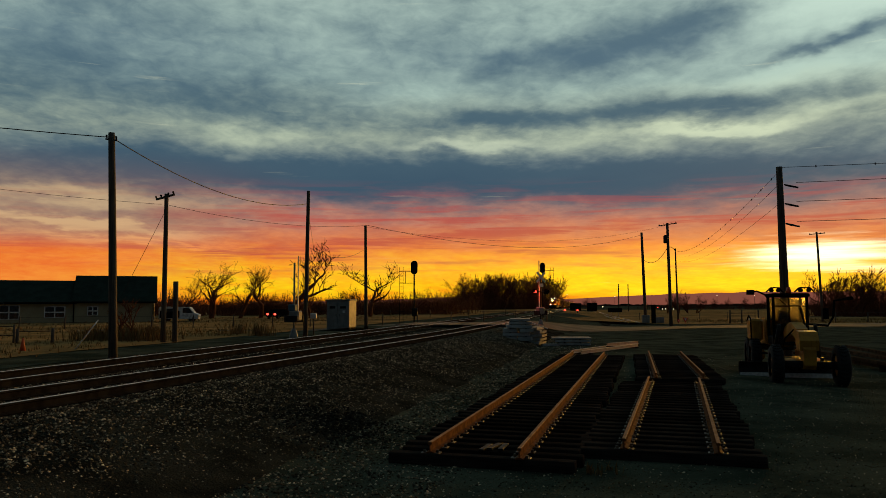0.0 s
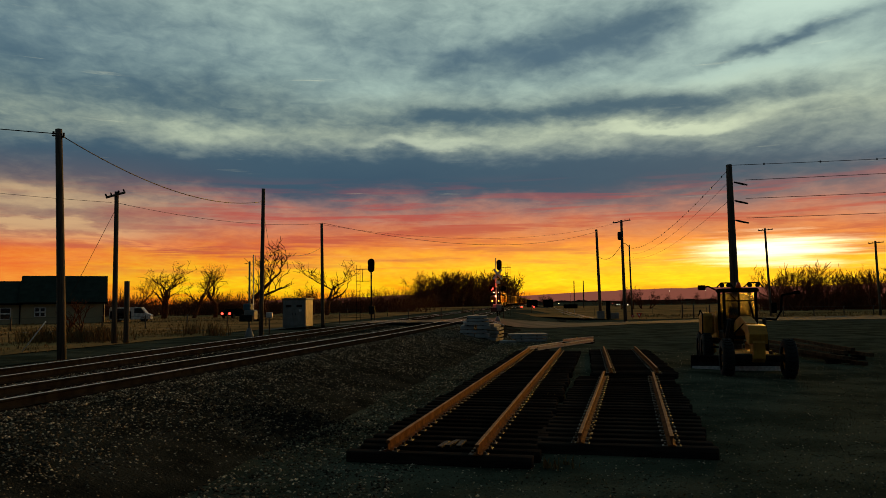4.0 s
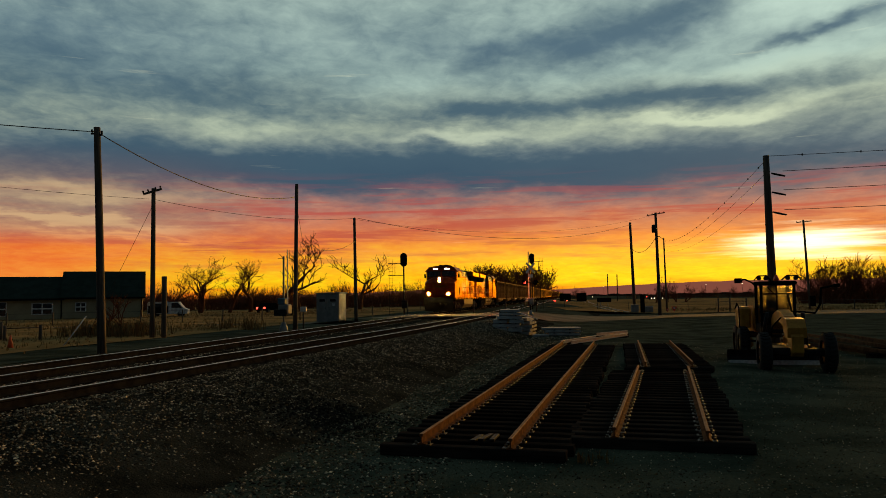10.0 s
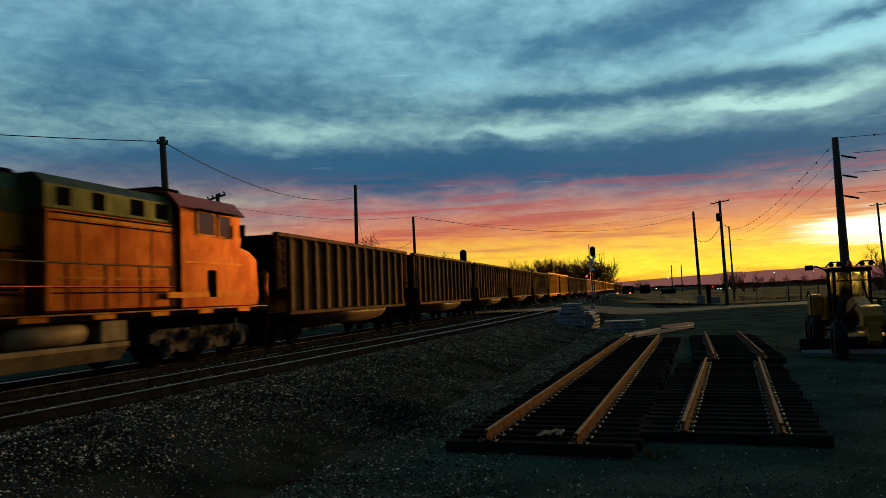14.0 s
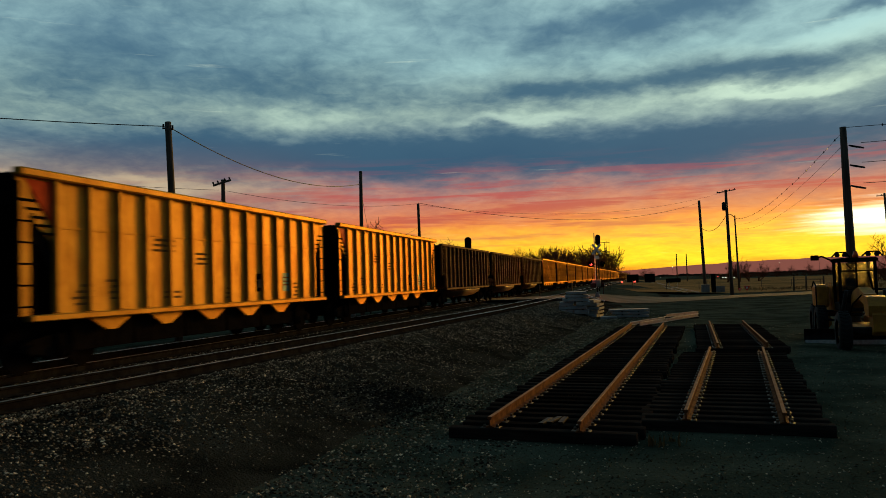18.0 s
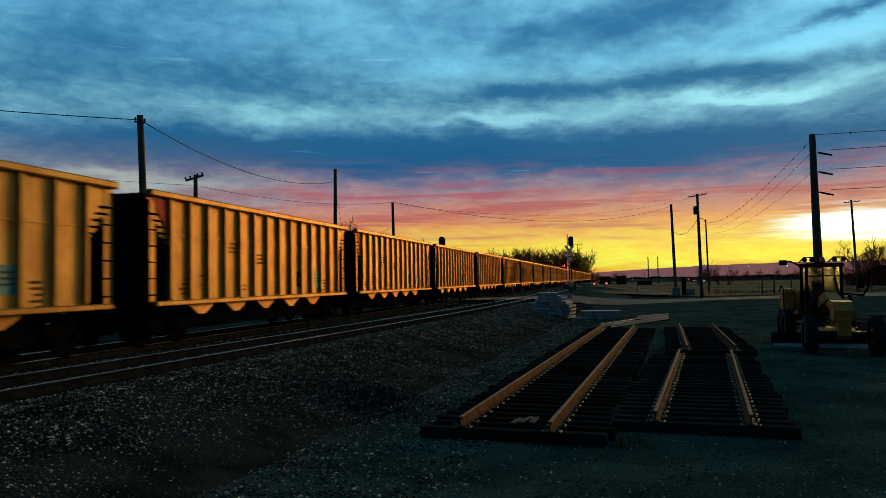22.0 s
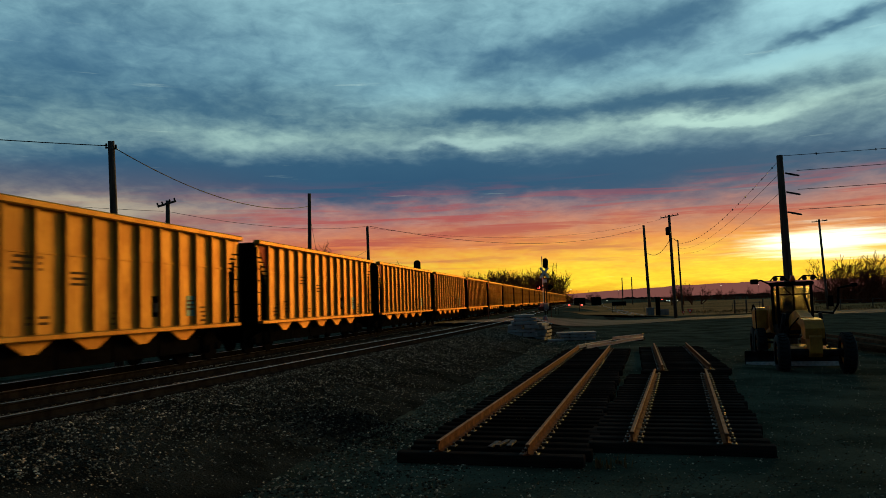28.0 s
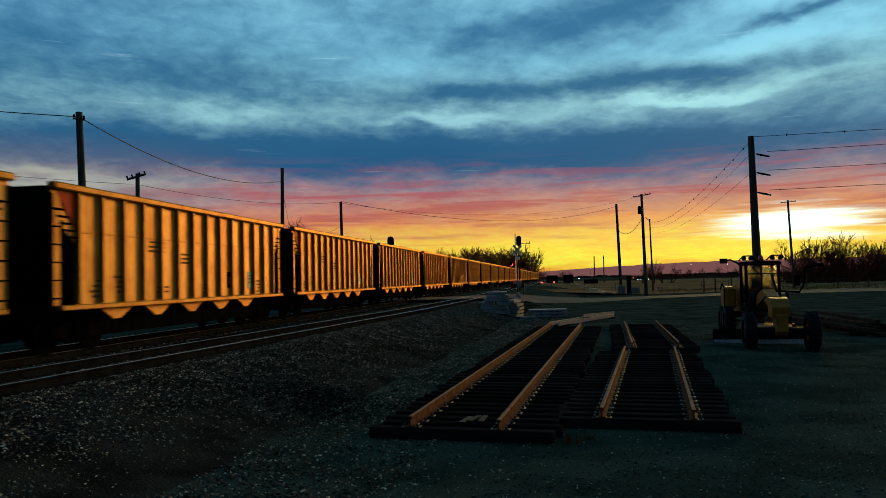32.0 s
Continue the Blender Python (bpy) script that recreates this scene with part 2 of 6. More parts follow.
M_SHINE = mat("polished_rail_head", (0.66, 0.56, 0.47), (0.50, 0.42, 0.35), 0.30, 1.0, 3.0, 50.0, 0.05, 0.001)
M_RUST = mat("rusty_rail", (0.20, 0.080, 0.030), (0.105, 0.042, 0.018), 0.6, 0.1, 4.0, 60.0, 0.35, 0.003, spec=0.0)
M_WORNHEAD = mat("worn_tan_rail_head", (0.48, 0.27, 0.15), (0.33, 0.17, 0.085), 0.65, 0.1, 4.0, 60.0, 0.1, 0.002, spec=0.0)
M_SPUR = mat("pale_worn_rail", (0.55, 0.40, 0.28), (0.40, 0.28, 0.19), 0.4, 0.5, 3, 30, 0.1, spec=0.2)
M_TIE = mat("creosoted_tie", (0.036, 0.027, 0.021), (0.017, 0.013, 0.011), 0.8, 0, 3.0, 40.0, 0.7, 0.008, spec=0.0, random=0.5, stretch=(0.3, 4, 4))
M_PLATE = mat("tie_plate", (0.15, 0.10, 0.065), (0.08, 0.05, 0.03), 0.6, 0.2, 8.0, 60.0)
M_POLE = mat("weathered_pole", (0.125, 0.092, 0.064), (0.06, 0.045, 0.034), 0.85, 0, 2.0, 30.0, 0.8, 0.01, stretch=(6, 6, 0.4))
M_WIRE = mat("wire", (0.02, 0.02, 0.02), None, 0.6, 0.3, 5, 50, 0)
M_DARKSTEEL = mat("dark_steel", (0.030, 0.027, 0.025), (0.016, 0.014, 0.013), 0.6, 0.2, 4.0, 40.0, spec=0.05)
M_BLACK = mat("black_paint", (0.009, 0.009, 0.009), None, 0.7, 0, 4, 40, spec=0.0)
M_ASPHALT = mat("old_asphalt", (0.055, 0.053, 0.05), (0.04, 0.038, 0.036), 0.85, 0, 0.6, 30.0, 0.5, 0.01)


# ------------------------------------------------------------------ mesh building
class MB:
    """Collects the vertices and faces of one mesh."""
    def __init__(self):
        self.v, self.f, self.s = [], [], []

    def add(self, vs, fs, sm=False):
        k = len(self.v)
        self.v += [tuple(p) for p in vs]
        self.f += [tuple(i + k for i in q) for q in fs]
        self.s += [sm] * len(fs)
        return self

    def box(self, c, size, m=None, ch=None):
        """A box with chamfered edges; c: centre; m: an extra transform."""
        hx, hy, hz = (d / 2 for d in size)
        k = min(hx, hy, hz) * 0.18 if ch is None else ch
        k = min(k, min(hx, hy, hz) * 0.9)
        vs, idx = [], {}
        for sx in (-1, 1):
            for sy in (-1, 1):
                for sz in (-1, 1):
                    for ax in range(3):
                        p = [sx * (hx - k), sy * (hy - k), sz * (hz - k)]
                        p[ax] = (sx * hx, sy * hy, sz * hz)[ax]
                        idx[sx, sy, sz, ax] = len(vs)
                        vs.append(Vector(p) + Vector(c))
        fs = []
        for ax in range(3):
            o1, o2 = [i for i in range(3) if i != ax]
            for s in (-1, 1):
                q = []
                for a, b in ((-1, -1), (1, -1), (1, 1), (-1, 1)):
                    t = [0, 0, 0]
                    t[ax], t[o1], t[o2] = s, a, b
                    q.append(idx[(*t, ax)])
                fs.append(q if (s > 0) == (ax != 1) else q[::-1])
        for ax in range(3):
            o1, o2 = [i for i in range(3) if i != ax]
            for a in (-1, 1):
                for b in (-1, 1):
                    q = []
                    for s, w in ((-1, o1), (1, o1), (1, o2), (-1, o2)):
                        t = [0, 0, 0]
                        t[ax], t[o1], t[o2] = s, a, b
                        q.append(idx[(*t, w)])
                    fs.append(q)
        for sx in (-1, 1):
            for sy in (-1, 1):
                for sz in (-1, 1):
                    fs.append([idx[sx, sy, sz, i] for i in range(3)])
        if m is not None:
            vs = [m @ p for p in vs]
        return self.add(vs, fs)

    def tube(self, pts, radii, n=8, cap=True, sm=True):
        """A round tapered tube through the points."""
        pts = [Vector(p) for p in pts]
        if not hasattr(radii, "__len__"):
            radii = [radii] * len(pts)
        vs, fs = [], []
        for i, p in enumerate(pts):
            d = (pts[min(i + 1, len(pts) - 1)] - pts[max(i - 1, 0)]).normalized()
            a = d.orthogonal().normalized() if i == 0 else (a - d * a.dot(d)).normalized()
            b = d.cross(a)
            for j in range(n):
                w = 2 * math.pi * j / n
                vs.append(p + (a * math.cos(w) + b * math.sin(w)) * radii[i])
        for i in range(len(pts) - 1):
            for j in range(n):
                fs.append((i * n + j, i * n + (j + 1) % n, (i + 1) * n + (j + 1) % n, (i + 1) * n + j))
        self.add(vs, fs, sm)
        if cap:
            k = len(self.v) - len(vs)
            self.f += [tuple(range(k + n - 1, k - 1, -1)), tuple(range(k + len(vs) - n, k + len(vs)))]
            self.s += [False, False]
        return self

    def sweep(self, prof, frames, closed=True, sm=False):
        """A profile of (across, up) carried along frames of (point, across, up)."""
        vs, fs, n = [], [], len(prof)
        for p, a, u in frames:
            vs += [Vector(p) + Vector(a) * x + Vector(u) * y for x, y in prof]
        for i in range(len(frames) - 1):
            for j in range(n if closed else n - 1):
                k = (j + 1) % n
                fs.append((i * n + j, i * n + k, (i + 1) * n + k, (i + 1) * n + j))
        if closed:
            fs += [tuple(range(n - 1, -1, -1)), tuple(range(len(vs) - n, len(vs)))]
        return self.add(vs, fs, sm)

    def slab(self, outline, axis, a, b):
        """An outline in two axes, extruded along the third from a to b."""
        def pt(p, w):
            q = list(p)
            q.insert(axis, w)
            return q
        n = len(outline)
        vs = [pt(p, a) for p in outline] + [pt(p, b) for p in outline]
        fs = [tuple(range(n - 1, -1, -1)), tuple(range(n, 2 * n))] + [(i, (i + 1) % n, n + (i + 1) % n, n + i) for i in range(n)]
        return self.add(vs, fs)

    def mesh(self, name):
        me = bpy.data.meshes.new(name)
        me.from_pydata(self.v, [], self.f)
        me.polygons.foreach_set("use_smooth", self.s)
        bm = bmesh.new()
        bm.from_mesh(me)
        bmesh.ops.recalc_face_normals(bm, faces=bm.faces)
        bm.to_mesh(me)
        bm.free()
        me.update()
        return me


def part(name, mb, material, parent=None, label="", m=None):
    me = mb if isinstance(mb, bpy.types.Mesh) else mb.mesh(name)
    if material and not me.materials:
        me.materials.append(material)
    ob = new(name, me)
    if m is not None:
        ob.matrix_basis = m
    if parent is not None:
        ob.parent = parent
    if label:
        ob["label"] = label
    return ob


def thing(name, label, category, group="", kind="", at=(0, 0, 0), rz=0.0):
    ob = new(name)
    ob.empty_display_size = 0.3
    ob.matrix_basis = pose(*at, 0, 0, rz)
    return tagged(ob, label, category, group, kind)


# ------------------------------------------------------------------ ground
def ground_sheet():
    def axis(near, lo, hi, step):
        v = list(np.arange(lo, hi + step / 2, step))
        d, x = step, hi
        while x < near:
            d *= 1.22
            x += d
            v.append(x)
        d, x = step, lo
        while x > -near:
            d *= 1.22
            x -= d
            v.insert(0, x)
        return v
    xs, ys = axis(4200, -30, 30, 0.75), axis(4200, -10, 70, 0.75)
    mb = MB()
    mb.v = [(x, y, ground_z(x, y) * (1 - smooth(300, 900, math.hypot(x, y))) + 0.25 * smooth(300, 900, math.hypot(x, y))) for y in ys for x in xs]
    n = len(xs)
    mb.f = [(j * n + i, j * n + i + 1, (j + 1) * n + i + 1, (j + 1) * n + i) for j in range(len(ys) - 1) for i in range(n - 1)]
    mb.s = [True] * len(mb.f)
    return tagged(part("ground", mb, M_DIRT), "dark packed dirt and gravel yard running into dry fields", "ground", kind="structure")


ground_sheet()

RAIL = [(-0.07, 0), (0.07, 0), (0.07, 0.012), (0.012, 0.03), (0.010, 0.125), (0.036, 0.14), (0.037, 0.168), (0.030, 0.175), (-0.030, 0.175),
        (-0.037, 0.168), (-0.036, 0.14), (-0.010, 0.125), (-0.012, 0.03), (-0.07, 0.012)]


def track(name, label, off, s0, s1, n_near):
    """Two rails on ties; off(s): its offset from the main track."""
    tr = thing(name, label, "railway track", kind="structure")
    ss, s = [], s0
    while s < s1:
        ss.append(s)
        s += 3.0 if s < 90 else 20.0
    for side in (-0.755, 0.755):
        fr = []
        for s in ss:
            p = on_a(s, off(s) + side, RAIL_Z - 0.175)
            d = (on_a(s + 0.5, off(s + 0.5)) - on_a(s - 0.5, off(s - 0.5))).normalized()
            fr.append((p, (d.y, -d.x, 0), (0, 0, 1)))
        rl = part("rail", MB().sweep(RAIL, fr), M_RAILTOP, tr)
        part("running_surface", MB().sweep([(-0.036, 0.1752), (0.036, 0.1752), (0.030, 0.180), (-0.030, 0.180)], fr), M_SHINE, rl, "polished rail head")
    tie = MB().box((0, 0, -0.09), (2.59, 0.22, 0.18)).mesh("tie")
    tie.materials.append(M_TIE)
    rest = MB()
    for i in range(int((s1 - s0) / 0.53)):
        s = s0 + i * 0.53
        if s > 260:
            break
        d = (on_a(s + 0.5, off(s + 0.5)) - on_a(s - 0.5, off(s - 0.5))).normalized()
        m = Matrix.Translation(on_a(s, off(s), RAIL_Z - 0.178)) @ Matrix.Rotation(math.atan2(d.y, d.x) - math.pi / 2 + random.uniform(-0.01, 0.01), 4, "Z")
        if i < n_near:
            part("tie", tie, None, tr, m=m)
        else:
            rest.box((0, 0, -0.09), (2.59, 0.22, 0.18), m)
    tagged(part("tie_row", rest, M_TIE, tr), kind="stuff")
    return tr


def ballast():
    mb = MB()
    ss = [-40 + 2.0 * i for i in range(80)] + [120 + 20.0 * i for i in range(80)]
    prof_n = 11
    for s in ss:
        b = b_off(max(-60.0, min(s, 400.0)))
        z = RAIL_Z - 0.195
        far = smooth(55, 100, s)
        row = [(-4.6, 0.30), (-2.3, z), (-1.2, z), (0, z - 0.01), (1.2, z), (b / 2, z - 0.06), (b - 1.2, z), (b, z - 0.01), (b + 1.2, z), (b + 1.75, z - 0.02),
               (b + 5.6 + 5 * far, -0.12 + 0.3 * far)]
        for o, zz in row:
            mb.v.append(tuple(on_a(s, o, zz + 0.02 * noise.noise((s * 0.7, o, 0)))))
    for i in range(len(ss) - 1):
        for j in range(prof_n - 1):
            mb.f.append((i * prof_n + j, i * prof_n + j + 1, (i + 1) * prof_n + j + 1, (i + 1) * prof_n + j))
            mb.s.append(True)
    return tagged(part("ballast_bed", mb, M_BALLAST), "bank of dark crushed stone under two railway tracks", "ballast", kind="structure")


ballast()
track("main_track", "shiny steel main line rails on dark ties", lambda s: 0.0, -40, 1600, 290)
track("siding_track", "steel siding rails on dark ties beside the main line", b_off, -40, 800, 290)


# ------------------------------------------------------------------ the track panels on the yard
def panel(label, at, az, length, skew, tie_len, seed, aside=0.0):
    rng = random.Random(seed)
    p = thing("track_panel", label, "track panel", group="track panels laid out on the yard", at=at, rz=-az)
    tie = MB().box((0, 0, 0.09), (tie_len, 0.23, 0.18), ch=0.012).mesh("tie")
    tie.materials.append(M_TIE)
    n = int(length / 0.5)
    spk = MB()
    for i in range(n + 1):
        y = i * length / n
        part("tie", tie, None, p, m=pose(aside + rng.uniform(-0.06, 0.06), y, 0.0, 0, 0, -skew + rng.uniform(-0.5, 0.5)))
        for x in (-0.755, 0.755):
            spk.box((x, y - math.tan(radians(skew)) * x, 0.187), (0.32, 0.18, 0.014), ch=0.003)
            for dx in (-0.11, 0.11):
                spk.box((x + dx + rng.uniform(-0.01, 0.01), y - math.tan(radians(skew)) * x + rng.uniform(-0.06, 0.06), 0.215), (0.05, 0.04, 0.05), ch=0.008)
    tagged(part("fastener_rest", spk, M_PLATE, p, "pale worn tie plates and spikes"), kind="stuff")
    for x in (-0.755, 0.755):
        j = rng.uniform(-0.2, 0.1) - math.tan(radians(skew)) * x
        fr = [((x, j + k * (length - 0.1), 0.193), (1, 0, 0), (0, 0, 1)) for k in (0, 0.33, 0.66, 1)]
        rl = part("rail", MB().sweep(RAIL, fr), M_RUST, p, "rust-orange steel rail")
        part("rail_head", MB().sweep([(-0.030, 0.1752), (0.030, 0.1752), (0.026, 0.179), (-0.026, 0.179)], fr), M_WORNHEAD, rl, "worn tan rail head")
    return p


panel("long panel of rust-orange rails spiked to black ties", (0.52, 12.80, 0.0), 14.6, 26.4, 3.0, 3.10, 1, 0.12)
panel("short panel of rust-orange rails on black ties", (3.80, 13.15, 0.0), 16.8, 12.0, 0.0, 3.0, 2, -0.06)
panel("second short panel of rusty rails on black ties", (7.84, 25.9, 0.0), 13.7, 12.8, 0.0, 2.85, 3)


# ------------------------------------------------------------------ fields, roads
M_FIELD = mat("dry_grass_field", (0.40, 0.235, 0.085), (0.19, 0.125, 0.05), 0.95, 0, 0.12, 3.0, 0.8, 0.1, spec=0.0)
M_GRASS = mat("dry_grass", (0.30, 0.175, 0.065), (0.14, 0.09, 0.036), 0.9, 0, 1.0, 8.0, 0, spec=0.0)
M_ROAD = mat("gravel_road", (0.19, 0.18, 0.14), (0.125, 0.118, 0.092), 0.95, 0, 0.25, 12.0, 0.4, 0.02, spec=0.006)
M_CONCRETE = mat("stained_concrete", (0.45, 0.43, 0.39), (0.30, 0.285, 0.26), 0.85, 0, 2.0, 30.0, 0.3, 0.006, random=0.15)
# bark tone carries the red sunset glow seen between the branches
M_BARK = mat("dark_red_lit_bark", (0.17, 0.060, 0.026), (0.085, 0.032, 0.017), 0.9, 0, 4.0, 30.0, 0.5, 0.01, spec=0.05)
M_METALBOX = mat("grey_painted_steel", (0.26, 0.25, 0.22), (0.20, 0.19, 0.17), 0.6, 0.1, 2, 30, 0.05, streaks=0.3)
M_WHITE = mat("white_paint", (0.80, 0.78, 0.74), None, 0.5, 0, 3, 30, 0.1)
M_REDLAMP = mat("red_lamp", (0.5, 0.02, 0.01), None, 0.4, 0, 3, 30, 0, emit=(1.0, 0.05, 0.03), strength=4.5)
M_WHITELAMP = mat("far_white_lamp", (1, 1, 1), None, 0.4, 0, 3, 30, 0, emit=(1.0, 0.72, 0.42), strength=4.0)
# the hills are no light source: their sunset haze is put in as emission
M_HILL = mat("far_hills_haze_glow", (0.05, 0.03, 0.03), None, 1.0, 0, 0.002, 0.02, 0, emit=(0.30, 0.085, 0.055), strength=0.75, spec=0.0)


def drape(name, label, category, mt, rows, lift):
    """A strip of ground cover through rows of points, lying a little above the ground."""
    mb = MB()
    n = len(rows[0])
    for row in rows:
        for x, y in row:
            mb.v.append((x, y, ground_z(x, y) + lift))
    mb.f = [(i * n + j, i * n + j + 1, (i + 1) * n + j + 1, (i + 1) * n + j) for i in range(len(rows) - 1) for j in range(n - 1)]
    mb.s = [True] * len(mb.f)
    return tagged(part(name, mb, mt), label, category, kind="structure")


def along(s0, s1, step, offs):
    rows = []
    s = s0
    while s <= s1:
        rows.append([tuple(on_a(s, o + 0.4 * noise.noise((s * 0.2, o, 3.0)))[:2]) for o in offs])
        s += step
    return rows


drape("field_west", "tan dry grass field behind the tracks", "field", M_FIELD, along(8, 480, 6.0, [-240, -160, -110, -75, -50, -32, -20, -13, -9.5]), 0.05)
drape("service_road", "dark gravel road along the tracks", "road", M_DIRT, along(0, 70, 2.0, [-9.2, -8, -6.5, -5.2]), 0.03)
ROAD = [(-40, 66.5), (-14, 66.0), (-2.5, 66.5), (3.0, 68.0), (10, 75), (24, 88), (45, 97), (90, 108), (220, 130)]


def road_rows():
    pts = []
    for (x0, y0), (x1, y1) in zip(ROAD, ROAD[1:]):
        n = max(2, int(math.hypot(x1 - x0, y1 - y0) / 3))
        pts += [(x0 + (x1 - x0) * i / n, y0 + (y1 - y0) * i / n) for i in range(n)]
    rows = []
    for i, (x, y) in enumerate(pts):
        a, b = pts[max(0, i - 2)], pts[min(len(pts) - 1, i + 2)]
        d = Vector((b[0] - a[0], b[1] - a[1], 0)).normalized()
        w = 3.8 + 5.0 * smooth(25, 70, x)
        rows.append([(x - d.y * k * w, y + d.x * k * w) for k in (-1, -0.5, 0, 0.5, 1)])
    return rows


mbr = MB()
rr = road_rows()
for row in rr:
    for x, y in row:
        o = x * NX + y * NY - A_OFF
        up = smooth(-9, -2.5, o) * (1 - smooth(7.2, 11.0, o))
        mbr.v.append((x, y, max(ground_z(x, y) + 0.04, (RAIL_Z - 0.02) * up + (1 - up) * (ground_z(x, y) + 0.04))))
mbr.f = [(i * 5 + j, i * 5 + j + 1, (i + 1) * 5 + j + 1, (i + 1) * 5 + j) for i in range(len(rr) - 1) for j in range(4)]
mbr.s = [True] * len(mbr.f)
tagged(part("road", mbr, M_ROAD), "pale gravel road crossing the tracks", "road", kind="structure")
drape("field_east", "dry grass field beyond the road", "field", M_FIELD,
      [[(x, 103 + k + 0.10 * (x - 20)) for x in range(18, 420, 12)] for k in (0, 8, 20, 40, 80, 160, 300)], 0.04)


def grass_patch(name, label, spots, seed, h0, h1, mt):
    """Dry tufts of thin blades; spots: x, y, spread, count."""
    rng = random.Random(seed)
    mb = MB()
    for cx, cy, sp, n in spots:
        for _ in range(n):
            x, y = cx + rng.gauss(0, sp), cy + rng.gauss(0, sp)
            z = ground_z(x, y)
            for _ in range(4):
                h, a = rng.uniform(h0, h1), rng.uniform(0, 6.28)
                w = 0.012 + 0.008 * h
                lx, ly = math.cos(a) * h * 0.35, math.sin(a) * h * 0.35
                px, py = -math.sin(a) * w, math.cos(a) * w
                bx, by = x + rng.uniform(-0.08, 0.08), y + rng.uniform(-0.08, 0.08)
                k = len(mb.v)
                mb.v += [(bx - px, by - py, z), (bx + px, by + py, z), (bx + lx * 0.4 + px, by + ly * 0.4 + py, z + h * 0.6), (bx + lx * 0.4 - px, by + ly * 0.4 - py, z + h * 0.6), (bx + lx, by + ly, z + h)]
                mb.f += [(k, k + 1, k + 2, k + 3), (k + 3, k + 2, k + 4)]
                mb.s += [False, False]
    return tagged(part(name, mb, mt), label, "grass", kind="stuff")


def spread(rng, n, s0, s1, o0, o1, sp, c):
    out = []
    for _ in range(n):
        p = on_a(rng.uniform(s0, s1), rng.uniform(o0, o1))
        out.append((p.x, p.y, sp, c))
    return out


rg = random.Random(4)
grass_patch("weeds", "tall dry tan weeds along the field edge", spread(rg, 150, 16, 60, -17, -10.5, 0.8, 6), 11, 0.08, 0.26, M_GRASS)
grass_patch("pole_weeds", "clump of tall brown weeds beside the road", [(-18.0, 45.3, 0.7, 110), (-19.4, 47.0, 0.8, 130), (-20.6, 46.2, 0.8, 90), (-17.2, 46.6, 0.5, 60), (-12.2, 52.5, 0.5, 30), (-14.5, 56.0, 0.7, 40)], 16, 0.35, 1.05, M_GRASS)
grass_patch("field_grass", "dry field grass behind the tracks", spread(rg, 420, 20, 130, -70, -16, 2.4, 12), 12, 0.10, 0.32, M_GRASS)
grass_patch("verge_grass", "dry grass along the road verge",
            [(x, 104 + 0.1 * (x - 20) + rg.uniform(0, 25), 1.5, 14) for x in [rg.uniform(36, 140) for _ in range(230)]], 13, 0.15, 0.45, M_GRASS)
grass_patch("yard_tufts", "small dry tufts between the track panels", [(4.1, 20.4, 0.16, 30), (2.4, 12.4, 0.22, 10), (5.5, 28.0, 0.25, 12), (1.5, 16.6, 0.14, 20), (9.6, 36.5, 0.35, 14)], 14, 0.05, 0.20, M_GRASS)


# ------------------------------------------------------------------ stones
def stones(name, label, n, place, seed, r0, r1, mt):
    """Angular stones strewn by place(rng), each a squashed lump of eight faces."""
    rng = np.random.RandomState(seed)
    base = np.array([(1, 0, 0), (-1, 0, 0), (0, 1, 0), (0, -1, 0), (0, 0, 1), (0, 0, -1)], float)
    tri = np.array([(0, 2, 4), (2, 1, 4), (1, 3, 4), (3, 0, 4), (2, 0, 5), (1, 2, 5), (3, 1, 5), (0, 3, 5)])
    vs, fs = np.zeros((n * 6, 3)), np.zeros((n * 8, 3), int)
    for i in range(n):
        x, y, z = place(rng)
        r = rng.uniform(r0, r1)
        q = base * rng.uniform(0.6, 1.15, (6, 1)) * r * np.array([1.2, 0.9, 0.7])
        a, b = rng.uniform(0, 6.28), rng.uniform(-0.6, 0.6)
        ca, sa_, cb, sb = math.cos(a), math.sin(a), math.cos(b), math.sin(b)
        q = q @ np.array([(ca, sa_, 0), (-sa_, ca, 0), (0, 0, 1)]) @ np.array([(1, 0, 0), (0, cb, sb), (0, -sb, cb)])
        vs[i * 6:i * 6 + 6] = q + (x, y, z + 0.25 * r)
        fs[i * 8:i * 8 + 8] = tri + i * 6
    me = bpy.data.meshes.new(name)
    me.from_pydata(vs.tolist(), [], fs.tolist())
    me.materials.append(mt)
    return tagged(new(name, me), label, "stones", kind="stuff")


def bank_z(s, o):
    b = b_off(s)
    z = RAIL_Z - 0.195
    if o > b + 1.75:
        k = min(1.0, (o - b - 1.75) / 3.85)
        return max(z - 0.02 + (-0.12 - z) * k, ground_z(*on_a(s, o)[:2]))
    return z - (0.05 if 1.3 < o < b - 1.3 else 0.0)


def place_slope(rng):
    s = 1 + 62 * rng.rand() ** 1.45
    o = b_off(s) + 0.95 + (abs(rng.normal(0, 1)) * 2.8 if rng.rand() < 0.7 else 7.0 * rng.rand())
    p = on_a(s, o)
    return p.x, p.y, bank_z(s, o)


def place_tracks(rng):
    s = 4 + 56 * rng.rand() ** 1.3
    o = rng.uniform(-2.6, b_off(s) + 1.3)
    if abs(abs(o) - 0.755) < 0.14 or abs(abs(o - b_off(s)) - 0.755) < 0.14:
        o += 0.3
    p = on_a(s, o)
    return p.x, p.y, bank_z(s, o)


